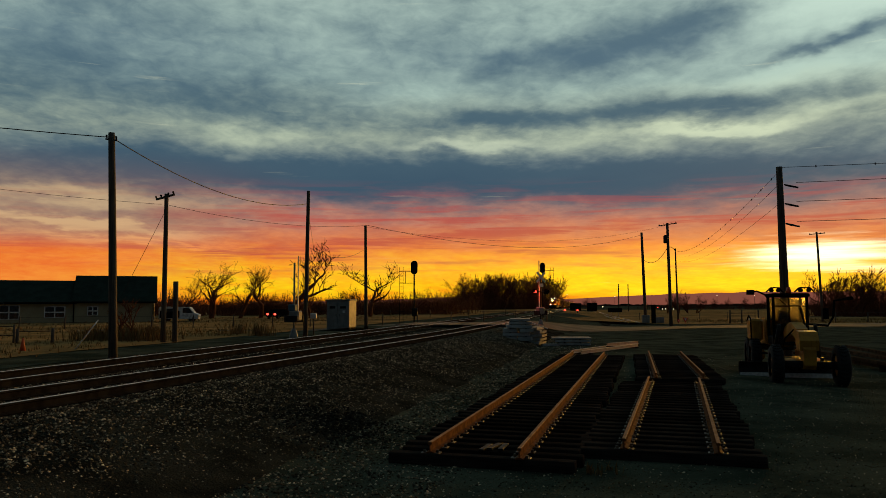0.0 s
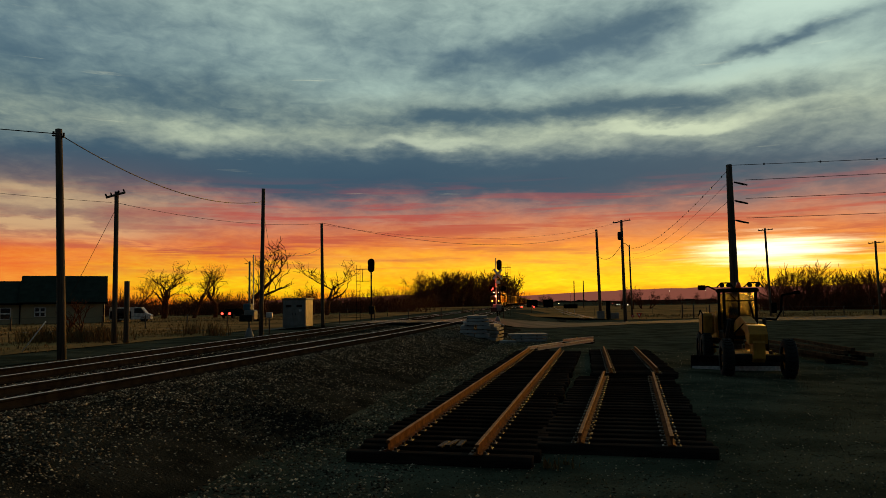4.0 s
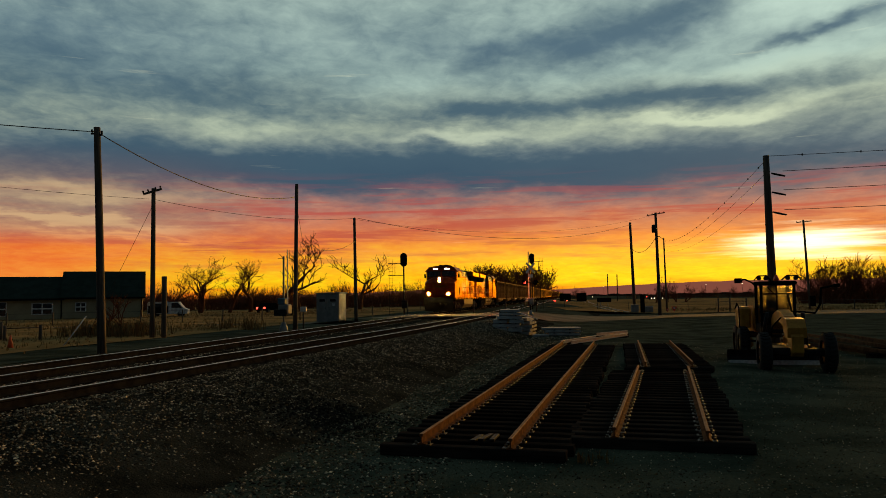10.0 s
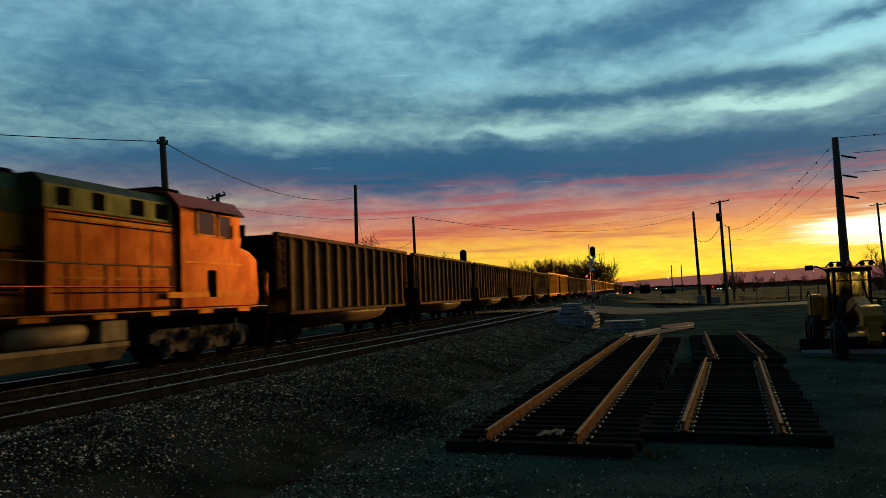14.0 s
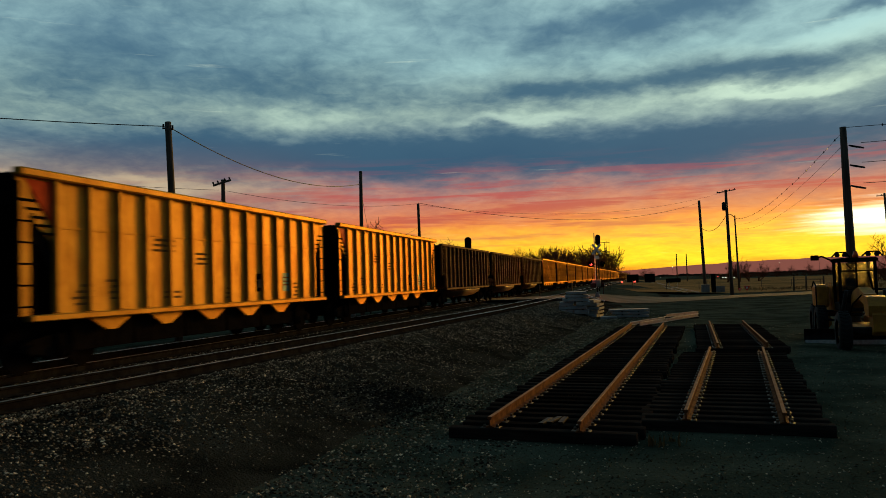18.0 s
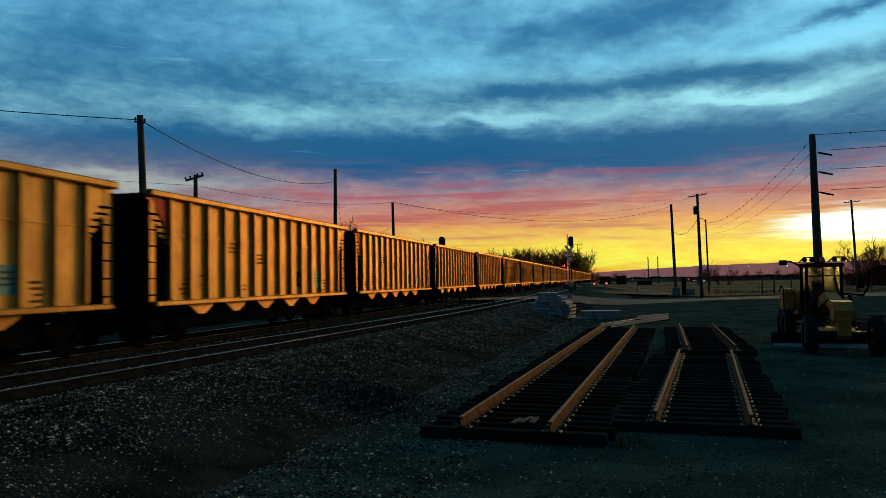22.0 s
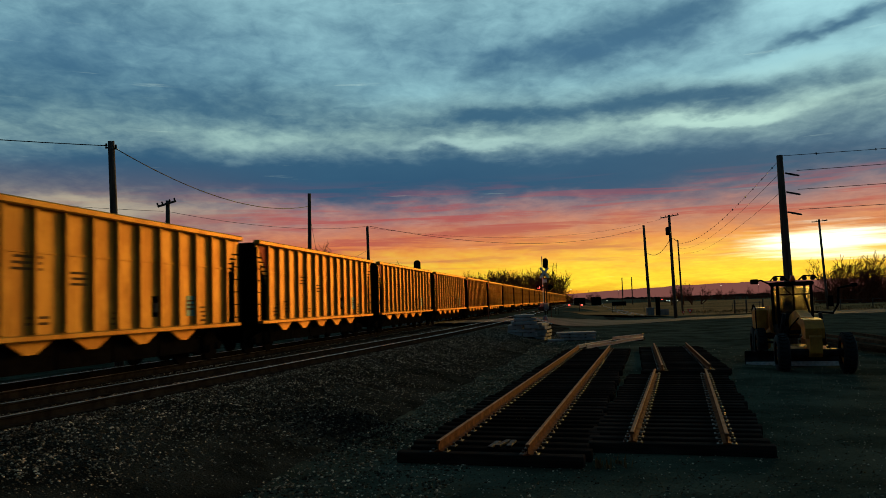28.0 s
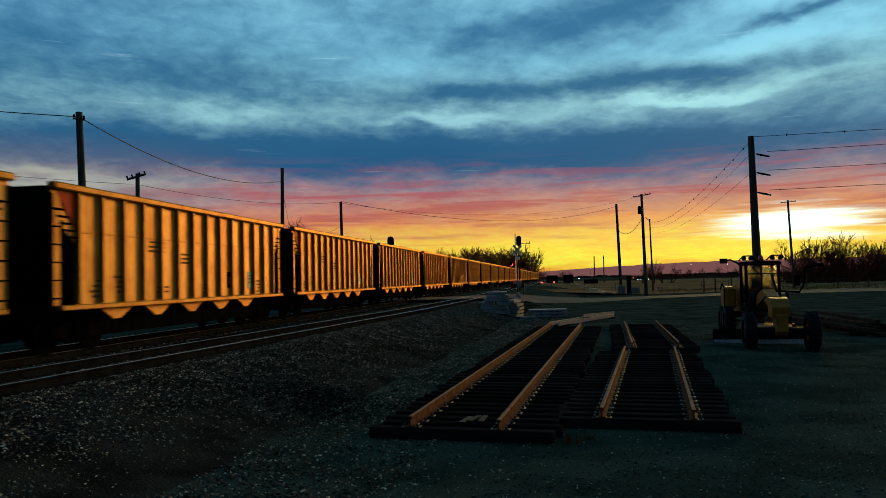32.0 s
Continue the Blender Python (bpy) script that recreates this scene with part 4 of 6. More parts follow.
        part("decal_line", MB().box((-4.15, y + 0.014, 1.90), (0.42, 0.006, 0.04), ch=0.001).box((-4.15, y + 0.014, 1.78), (0.42, 0.006, 0.04), ch=0.001).box((-4.15, y + 0.014, 1.66), (0.42, 0.006, 0.04), ch=0.001), M_STENCIL, car)


def hopper_car():
    car = thing("coal_hopper", "bare aluminium ribbed coal hopper car on the main line", "hopper car", group="cars of the passing coal train")
    rng = random.Random(5)
    tb, tt = 1.16, 3.98
    sheet_o = [(-6.45, tb), (6.45, tb), (6.45, 2.62), (7.25, 3.25), (7.40, 3.30), (7.40, tt), (-7.40, tt), (-7.40, 3.30), (-7.25, 3.25), (-6.45, 2.62)]
    ribs = [-6.4 + 12.8 * i / 13 for i in range(14)]
    rib_m = MB().box((0, 0, (tb + tt) / 2), (0.13, 0.10, tt - tb - 0.06), ch=0.03).mesh("rib")
    rib_m.materials.append(M_ALU)
    for sy in (-1, 1):
        y = sy * 1.46
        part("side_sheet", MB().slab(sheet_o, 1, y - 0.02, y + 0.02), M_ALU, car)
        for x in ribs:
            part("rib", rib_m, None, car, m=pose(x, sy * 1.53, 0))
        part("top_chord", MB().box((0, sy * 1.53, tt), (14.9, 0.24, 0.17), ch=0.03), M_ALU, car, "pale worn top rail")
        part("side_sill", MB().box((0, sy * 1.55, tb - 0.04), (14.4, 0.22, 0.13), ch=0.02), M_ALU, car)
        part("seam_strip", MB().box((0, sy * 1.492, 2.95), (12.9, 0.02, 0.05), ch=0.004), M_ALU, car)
        part("corner_patch", MB().slab([(6.47, 3.86), (7.22, 3.86), (6.47, 2.95)], 1, sy * 1.485, sy * 1.505), M_CARRED, car, "faded red triangular patch")
        part("corner_patch", MB().slab([(-6.35, 3.75), (-7.05, 3.75), (-6.35, 2.75)], 1, sy * 1.485, sy * 1.50), M_ALU, car)
        for sx in (-1, 1):
            ld = MB().box((sx * 7.40, sy * 1.50, 2.45), (0.05, 0.1, 2.7), ch=0.01).box((sx * 6.98, sy * 1.47, 2.2), (0.05, 0.08, 2.0), ch=0.01)
            for i in range(6):
                ld.box((sx * 7.20, sy * 1.512, 1.35 + i * 0.42), (0.42, 0.03, 0.035), ch=0.006)
            part("corner_ladder", ld, M_UNDER, car)
            part("corner_post", MB().box((sx * 7.24, sy * 1.475, 2.52), (0.34, 0.05, 2.72), ch=0.01), M_ALU, car, "tan corner post")
            strips = MB()
            for i in range(5):
                strips.box((sx * (6.60 + 0.13 * i), sy * 1.505, 2.80 + 0.16 * i), (0.40, 0.03, 0.05), ch=0.006)
            tagged(part("step_strip", strips, M_UNDER, car), kind="stuff")
    for sx in (-1, 1):
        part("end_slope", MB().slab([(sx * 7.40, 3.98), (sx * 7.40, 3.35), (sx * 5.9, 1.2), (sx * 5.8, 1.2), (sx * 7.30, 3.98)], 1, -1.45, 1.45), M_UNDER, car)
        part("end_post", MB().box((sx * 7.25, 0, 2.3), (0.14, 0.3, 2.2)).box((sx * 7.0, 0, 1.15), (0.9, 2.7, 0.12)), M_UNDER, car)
        coupler(car, sx * HX)
        car_truck(car, sx * 5.75, TRUCK)
    for i in range(5):
        x = 4.55 - i * 2.13
        for sy in (-1, 1):
            h = MB().slab([(x + 0.88, 1.12), (x - 0.88, 1.12), (x - 0.16, 0.76), (x + 0.16, 0.76)], 1, sy * 1.36 - 0.03, sy * 1.36 + 0.03)
            part("hopper_pocket", h, M_ALU, car, "tan skirt plate")
        # black block added behind the skirts as the shade under the car
        part("discharge_chute", MB().slab([(x + 1.06, 1.1), (x - 1.06, 1.1), (x - 1.0, 0.36), (x + 1.0, 0.36)], 1, -1.2, 1.2), M_UNDER, car, "black filler block for the shade under the car")
    # the wide box below the sill is added to black out the gap
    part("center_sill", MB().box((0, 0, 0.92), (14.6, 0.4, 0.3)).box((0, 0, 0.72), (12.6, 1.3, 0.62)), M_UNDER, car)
    part("coal_load", coal_mesh(7.1, 1.4, 3.85), M_BLACK, car, "heap of black coal")
    stencils(car, rng, tb, 1.482, True)
    return car


def coal_mesh(lx, ly, z):
    rng = random.Random(9)
    mb = MB()
    nx, ny = 26, 6
    for i in range(nx + 1):
        for j in range(ny + 1):
            u, v = i / nx * 2 - 1, j / ny * 2 - 1
            mb.v.append((u * lx, v * ly, z + 0.16 * (1 - v * v) * (1 - u ** 6) + rng.uniform(-0.05, 0.05)))
    mb.f = [(i * (ny + 1) + j, (i + 1) * (ny + 1) + j, (i + 1) * (ny + 1) + j + 1, i * (ny + 1) + j + 1) for i in range(nx) for j in range(ny)]
    mb.s = [False] * len(mb.f)
    return mb


def gondola_car(patched):
    car = thing("coal_gondola", "dirty dark brown ribbed coal gondola with a round tub belly", "gondola car", group="cars of the passing coal train")
    rng = random.Random(8)
    tb, tt = 1.20, 3.82
    ribs = [-6.45 + 12.9 * i / 12 for i in range(13)]
    rib_m = MB().box((0, 0, (tb + tt) / 2), (0.22, 0.15, tt - tb - 0.05), ch=0.04).mesh("rib")
    rib_m.materials.append(M_GON)
    ref_m = MB().box((0, 0, 0), (0.16, 0.008, 0.12), ch=0.002).mesh("reflector")
    ref_m.materials.append(M_REFLECT)
    for sy in (-1, 1):
        part("side_sheet", MB().slab([(-6.6, tb), (6.6, tb), (6.6, 2.0), (7.4, 2.0), (7.4, tt), (-7.4, tt), (-7.4, 2.0), (-6.6, 2.0)], 1, sy * 1.45 - 0.02, sy * 1.45 + 0.02), M_GONSHEET, car)
        for n, x in enumerate(ribs):
            part("rib", rib_m, None, car, m=pose(x, sy * 1.535, 0))
            for i in range(4 if sy > 0 and n in (2, 4, 5, 7, 9) else 0):
                part("reflector", ref_m, None, car, m=pose(x, sy * 1.614, 2.75 + i * 0.26))
        part("top_chord", MB().box((0, sy * 1.50, tt), (14.9, 0.24, 0.15), ch=0.03), M_GON, car)
        part("side_sill", MB().box((0, sy * 1.53, tb - 0.03), (13.4, 0.24, 0.14), ch=0.02), M_GON, car)
        for sx in (-1, 1):
            ld = MB().box((sx * 7.38, sy * 1.52, 2.9), (0.07, 0.1, 1.8), ch=0.01).box((sx * 6.95, sy * 1.55, 2.86), (0.05, 0.1, 1.72), ch=0.01)
            for i in range(6):
                ld.tube([(sx * 6.95, sy * 1.58, 2.1 + i * 0.3), (sx * 7.38, sy * 1.58, 2.1 + i * 0.3)], 0.02, 6)
            part("corner_ladder", ld, M_GON, car)
    for sx in (-1, 1):
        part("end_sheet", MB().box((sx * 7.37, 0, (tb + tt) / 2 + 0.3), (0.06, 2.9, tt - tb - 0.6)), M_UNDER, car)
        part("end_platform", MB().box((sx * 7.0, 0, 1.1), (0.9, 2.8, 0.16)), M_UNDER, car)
        coupler(car, sx * HX)
        car_truck(car, sx * 5.75, TRUCK)
    tub = MB()
    prof = [(1.42 * math.cos(w), 1.12 - 0.62 * math.sin(w)) for w in [math.pi * i / 14 for i in range(15)]]
    tub.sweep(prof, [((-4.25, 0, 0), (0, 1, 0), (0, 0, 1)), ((4.25, 0, 0), (0, 1, 0), (0, 0, 1))], sm=True)
    part("tub_belly", tub, M_TUB, car, "rounded brown tub bottom")
    part("center_sill", MB().box((0, 0, 0.92), (14.6, 0.4, 0.3)), M_UNDER, car)
    part("coal_load", coal_mesh(7.2, 1.4, 3.62), M_BLACK, car, "heap of black coal")
    if patched:
        part("paint_patch", MB().box((6.9, 1.49, 3.2), (0.75, 0.02, 0.9), ch=0.004), M_MOSS, car, "dull green repaint patch")
        part("paint_patch", MB().box((5.3, 1.48, 3.2), (0.7, 0.02, 0.75), ch=0.004).box((4.1, 1.48, 3.2), (0.5, 0.02, 0.75), ch=0.004), M_TANK, car, "pale repaint patch")
        for x in (2.95, 1.9, 0.8, -0.3):
            part("lettering_block", MB().box((x - 0.02, 1.48, 3.15), (0.62, 0.02, 0.8), ch=0.004), M_TANK, car, "plain pale lettering block")
    stencils(car, rng, tb, 1.474, False)
    return car


def loco_truck(lo, x, wheel):
    b = MB().box((0, 0, 0.8), (3.9, 1.3, 0.35))
    for wx in (-1.85, 0, 1.85):
        b.tube([(wx, -1.1, 0.53), (wx, 1.1, 0.53)], 0.1, 10)
    tr = part("truck", b, M_UNDER, lo, m=pose(x, 0, 0))
    for sy in (-1, 1):
        s = MB().slab([(-2.5, 0.86), (-2.2, 0.98), (2.2, 0.98), (2.5, 0.86), (2.5, 0.66), (2.2, 0.55), (1.5, 0.55), (1.25, 0.34), (0.6, 0.34), (0.4, 0.55), (-0.4, 0.55),
                       (-0.6, 0.34), (-1.25, 0.34), (-1.5, 0.55), (-2.2, 0.55), (-2.5, 0.66)], 1, -0.1, 0.1)
        part("side_frame", s, M_GRIME, tr, m=pose(0, sy * 1.12, 0))
        for wx in (-1.85, 0, 1.85):
            part("wheel", wheel, None, tr, m=pose(wx, sy * 0.76, 0.53, 0, 0, 180 if sy > 0 else 0))
            part("journal_box", MB().box((0, 0, 0.53), (0.42, 0.2, 0.42), ch=0.05).tube([(0, -0.1 * sy, 0.53), (0, 0.16 * sy, 0.53)], 0.13, 10), M_GRIME, tr, m=pose(wx, sy * 1.25, 0))
        for wx in (-0.95, 0.95):
            part("brake_cylinder", MB().tube([(wx - 0.25, sy * 1.28, 0.8), (wx + 0.25, sy * 1.28, 0.8)], 0.11, 10), M_GRIME, tr)
            part("damper", MB().tube([(wx + 0.5, sy * 1.3, 0.5), (wx + 0.62, sy * 1.3, 1.15)], 0.05, 8), M_GRIME, tr)
        part("sander_pipe", MB().tube([(2.5, sy * 1.2, 0.8), (2.75, sy * 1.1, 0.45), (2.7, sy * 0.9, 0.15)], 0.03, 6), M_GRIME, tr)
    return tr


def locomotive(lit):
    lo = thing("diesel_locomotive", "orange and green freight locomotive with %s" % ("blazing headlights" if lit else "its dark cab facing back"),
               "locomotive", group="locomotives of the coal train")
    D = 1.52                                            # deck height
    part("deck_frame", MB().box((0, 0, D - 0.12), (20.6, 3.02, 0.22), ch=0.03).box((0, 0, 1.15), (19.5, 0.9, 0.4)), M_UNDER, lo)
    for sy in (-1, 1):
        part("deck_edge", MB().box((0, sy * 1.53, D - 0.10), (20.6, 0.03, 0.20), ch=0.006), M_UNDER, lo)
        for i in range(9):
            part("deck_marker", MB().box((8.6 - i * 2.1, sy * 1.552, D - 0.13), (0.7, 0.012, 0.11), ch=0.003), M_YELLOW, lo, "yellow deck edge marker")
        part("deck_stripe", MB().box((0, sy * 1.548, D - 0.05), (20.4, 0.012, 0.035), ch=0.003), M_YELLOW, lo)
    # nose and cab
    nose = [(7.9, D), (9.70, D), (9.80, 1.75), (9.70, 3.02), (9.25, 3.44), (8.4, 3.60), (7.9, 3.60)]
    nb, vs = MB(), []
    for y, back, drop in ((-1.50, 0.16, 0.30), (-0.80, 0.0, 0.0), (0.80, 0.0, 0.0), (1.50, 0.16, 0.30)):
        vs.append([(x - (back if x > 8 else 0), y, z - (drop if z > 3.2 else 0.12 * (drop > 0) if z > 2.5 else 0)) for x, z in nose])
    n = len(nose)
    nb.add([q for row in vs for q in row], [(r_ * n + i, r_ * n + (i + 1) % n, (r_ + 1) * n + (i + 1) % n, (r_ + 1) * n + i) for r_ in range(3) for i in range(n)] + [tuple(range(n - 1, -1, -1)), tuple(range(3 * n, 4 * n))])
    part("nose", nb, M_REDNOSE, lo, "red-orange nose in shade")
    for sy in (-1, 1):
        part("nose_side", MB().slab([(7.9, D + 0.02), (9.50, D + 0.02), (9.58, 1.75), (9.50, 2.85), (9.06, 3.10), (7.9, 3.26)], 1, sy * 1.503, sy * 1.525), M_ORANGE, lo, "orange nose side")
    cab = MB()
    co_ = [(-1.55, D), (1.55, D), (1.55, 4.16), (1.22, 4.52), (0.5, 4.62), (-0.5, 4.62), (-1.22, 4.52), (-1.55, 4.16)]
    fr = [((5.35, 0, 0), (0, 1, 0), (0, 0, 1)), ((8.45, 0, 0), (0, 1, 0), (0, 0, 1))]
    cab.sweep(co_, fr)
    part("cab", cab, M_ORANGE, lo)
    part("cab_roof", MB().sweep([(-1.58, 4.15), (-1.25, 4.53), (-0.5, 4.64), (0.5, 4.64), (1.25, 4.53), (1.58, 4.15), (1.6, 4.19), (1.26, 4.58), (0.5, 4.69), (-0.5, 4.69), (-1.26, 4.58), (-1.6, 4.19)],
                              [((5.2, 0, 0), (0, 1, 0), (0, 0, 1)), ((8.70, 0, 0), (0, 1, 0), (0, 0, 1))]), M_REDNOSE, lo)
    part("cab_front", MB().slab([(-1.52, 3.4), (1.52, 3.4), (1.52, 4.15), (1.2, 4.5), (-1.2, 4.5), (-1.52, 4.15)], 0, 8.45, 8.56), M_REDNOSE, lo)
    for sy in (-1, 1):
        part("windshield", MB().slab([(sy * 0.08, 3.66), (sy * 1.42, 3.56), (sy * 1.42, 4.10), (sy * 1.36, 4.17), (sy * 0.08, 4.17)], 0, 8.56, 8.585), M_GLASS, lo)
        part("number_board", MB().box((8.68, sy * 0.58, 4.40), (0.10, 0.52, 0.15), ch=0.03), M_NUMBER if lit else M_BLACK, lo, "lit white number board" if lit else "")
        part("number_hood", MB().box((8.62, sy * 0.58, 4.40), (0.14, 0.64, 0.26), ch=0.03), M_REDNOSE, lo)
        for wx, ww in ((7.55, 0.62), (6.55, 0.85)):
            part("side_window", MB().box((wx, sy * 1.555, 3.80), (ww, 0.02, 0.58), ch=0.004), M_GLASS, lo)
            wf = MB()
            for a, b, c, d in ((wx, 4.11, ww + 0.12, 0.05), (wx, 3.49, ww + 0.12, 0.05)):
                wf.box((a, sy * 1.565, b), (c, 0.03, d), ch=0.006)
            for k in (-1, 1):
                wf.box((wx + k * (ww / 2 + 0.03), sy * 1.565, 3.80), (0.05, 0.03, 0.66), ch=0.006)
            part("window_frame", wf, M_YELLOW, lo)
        part("sunshade", MB().box((7.0, sy * 1.66, 4.17), (2.0, 0.22, 0.03), ch=0.006), M_DARKSTEEL, lo)
        part("cab_side_vent", MB().box((6.85, sy * 1.56, 2.15), (0.42, 0.02, 0.75), ch=0.004), M_BLACK, lo)
        part("mirror", MB().box((8.3, sy * 1.72, 3.7), (0.04, 0.18, 0.4), ch=0.01), M_BLACK, lo)
        # stripes along cab and hood
        part("stripe", MB().box((7.0, sy * 1.562, 2.72), (3.0, 0.012, 0.06), ch=0.003).box((6.6, sy * 1.562, 1.85), (3.8, 0.012, 0.16), ch=0.003), M_YELLOW, lo, "yellow stripe")
        part("ditch_light", MB().tube([(10.34, sy * 0.98, 1.88), (10.37, sy * 0.98, 1.88), (10.40, sy * 0.98, 1.88)], [0.15, 0.15, 0.08], 14), M_LENS if lit else M_BLACK, lo, "glowing ditch light" if lit else "")
        if lit:
            # glowing cone added to imitate the lamp's halo
            part("reflector", MB().tube([(10.24, sy * 0.98, 1.88), (10.36, sy * 0.98, 1.88)], [0.16, 0.23], 16), M_HALO, lo, "lit reflector bowl")
            part("ditch_light_bulb", MB().tube([(10.40, sy * 0.98, 1.88), (10.43, sy * 0.98, 1.88)], [0.032, 0.028], 10), M_LAMP, lo, "blazing bulb")
        part("ditch_light_hood", MB().tube([(10.0, sy * 0.98, 1.88), (10.24, sy * 0.98, 1.88), (10.36, sy * 0.98, 1.88)], [0.12, 0.235, 0.24], 14, cap=False), M_BLACK, lo)
    part("headlight_housing", MB().box((9.45, 0, 3.26), (0.62, 0.50, 0.74), ch=0.10), M_REDNOSE, lo)
    for sy in (-1, 1):
        part("headlight_bezel", MB().tube([(9.72, 0, 3.28 + sy * 0.13), (9.84, 0, 3.28 + sy * 0.13)], 0.15, 16, cap=False), M_BLACK, lo)
        part("headlight", MB().tube([(9.76, 0, 3.28 + sy * 0.13), (9.78, 0, 3.28 + sy * 0.13), (9.82, 0, 3.28 + sy * 0.13)], [0.14, 0.14, 0.08], 16), M_LENS if lit else M_GLASS, lo, "blazing headlight" if lit else "")
        if lit:
            part("headlight_bulb", MB().tube([(9.82, 0, 3.28 + sy * 0.13), (9.85, 0, 3.28 + sy * 0.13)], [0.032, 0.028], 10), M_LAMP, lo, "blazing bulb")
    part("nose_door", MB().box((9.77, 0.45, 2.30), (0.03, 0.65, 1.3), ch=0.01), M_REDNOSE, lo)
    emb = MB().slab([(-0.8, 2.72), (0.8, 2.72), (0.0, 2.48)], 0, 9.765, 9.80).box((9.77, 0, 2.90), (0.03, 1.5, 0.06), ch=0.003)
    part("nose_emblem", emb, M_YELLOW, lo, "plain yellow winged emblem shape")
    # long hood
    hw = 0.98
    part("long_hood", MB().sweep([(-hw, D), (hw, D), (hw, 3.6), (-hw, 3.6)], [((-9.6, 0, 0), (0, 1, 0), (0, 0, 1)), ((5.35, 0, 0), (0, 1, 0), (0, 0, 1))]), M_ORANGE, lo)
    part("hood_roof", MB().sweep([(-hw - 0.03, 3.58), (hw + 0.03, 3.58), (hw + 0.03, 4.05), (0.72, 4.42), (-0.72, 4.42), (-hw - 0.03, 4.05)],
                              [((-5.0, 0, 0), (0, 1, 0), (0, 0, 1)), ((5.35, 0, 0), (0, 1, 0), (0, 0, 1))]), M_GREEN, lo, "dark green upper hood")
    part("blower_duct", MB().box((2.98, 0.0, (D + 3.72) / 2), (4.7, 2.9, 3.72 - D), ch=0.05), M_ORANGE, lo, "wide orange equipment bay")
    part("duct_roof", MB().sweep([(-1.40, 3.72), (1.40, 3.72), (1.40, 4.22), (1.12, 4.46), (-1.12, 4.46), (-1.40, 4.22)], [((0.68, 0, 0), (0, 1, 0), (0, 0, 1)), ((5.2, 0, 0), (0, 1, 0), (0, 0, 1))]), M_GREEN, lo)
    for sy in (-1, 1):
        # radiator wing
        part("radiator_wing", MB().slab([(-4.0, 3.98), (-10.1, 3.98), (-10.1, 4.42), (-4.0, 4.42)], 1, sy * 0.9, sy * 1.56), M_YELLOW, lo, "overhanging radiator wing")
        part("wing_underside", MB().slab([(-4.05, 3.99), (-10.05, 3.99), (-9.6, 3.45), (-4.6, 3.45)], 1, sy * 0.95, sy * 1.30), M_BLACK, lo, "black slanted radiator intake")
        part("hood_stripe", MB().box((-2.2, sy * (hw + 0.006), 3.52), (14.6, 0.012, 0.10), ch=0.003).box((-2.2, sy * (hw + 0.006), 3.36), (14.6, 0.012, 0.05), ch=0.003), M_YELLOW, lo, "yellow stripe")
        part("name_band", MB().box((-2.2, sy * (hw + 0.014), 3.23), (14.6, 0.03, 0.66), ch=0.004), M_YELLOW, lo, "amber band along the hood")
        part("pin_stripe", MB().box((-2.2, sy * (hw + 0.034), 2.80), (14.6, 0.012, 0.045), ch=0.003).box((-2.2, sy * (hw + 0.034), 2.12), (14.6, 0.012, 0.045), ch=0.003), M_BLACK, lo, "thin black stripes")
        for k in range(3):
            part("pin_stripe", MB().box((-2.2, sy * (hw + 0.034), 3.53 - 0.055 * k), (14.6, 0.012, 0.016), ch=0.003), M_LETTER, lo)
        part("lower_stripe", MB().box((-2.2, sy * (hw + 0.006), 1.82), (14.6, 0.012, 0.16), ch=0.003), M_YELLOW, lo, "yellow stripe")
        part("bay_stripe", MB().box((3.0, sy * 1.456, 3.55), (4.0, 0.012, 0.10), ch=0.003).box((3.0, sy * 1.456, 2.25), (4.0, 0.012, 0.06), ch=0.003), M_YELLOW, lo, "yellow stripe")
        for i in range(9):
            x = 0.3 - i * 1.05
            part("hood_door", MB().box((x, sy * (hw + 0.012), 2.55), (0.92, 0.024, 1.35), ch=0.006), M_ORANGE, lo)
            if i > 4:
                gr = MB()
                for k in range(9):
                    gr.box((x, sy * (hw + 0.036), 2.08 + k * 0.15), (0.42, 0.03, 0.13), ch=0.004)
                part("door_grille", gr, M_BLACK, lo)
        for x, w in ((4.75, 0.5), (3.75, 0.5), (2.35, 0.4), (1.25, 0.4)):
            part("bay_grille", MB().box((x, sy * 1.405, 3.98), (w, 0.03, 0.38), ch=0.01), M_BLACK, lo)
        part("bay_rail", MB().tube([(5.2, sy * 1.47, 3.62), (0.8, sy * 1.47, 3.62)], 0.018, 6).tube([(5.2, sy * 1.47, 3.46), (0.8, sy * 1.47, 3.46)], 0.014, 6), M_BLACK, lo)
        part("bay_seam", MB().box((2.9, sy * 1.455, 2.6), (0.02, 0.014, 2.1), ch=0.003).box((1.6, sy * 1.455, 2.6), (0.02, 0.014, 2.1), ch=0.003).box((4.2, sy * 1.455, 2.6), (0.02, 0.014, 2.1), ch=0.003), M_BLACK, lo)
        part("bay_pin_stripe", MB().box((3.0, sy * 1.456, 2.05), (4.4, 0.012, 0.03), ch=0.003).box((3.0, sy * 1.456, 1.93), (4.4, 0.012, 0.03), ch=0.003), M_BLACK, lo)
        for x in (-0.6, -1.7, -2.8):
            part("hood_window", MB().box((x, sy * (hw + 0.034), 3.86), (0.34, 0.02, 0.30), ch=0.006), M_BLACK, lo, "dark hood grille")
        for k in range(2):
            part("skirt_line", MB().box((-4.4, sy * (hw + 0.034), 2.02 - 0.1 * k), (10.2, 0.012, 0.03), ch=0.003), M_BLACK, lo)
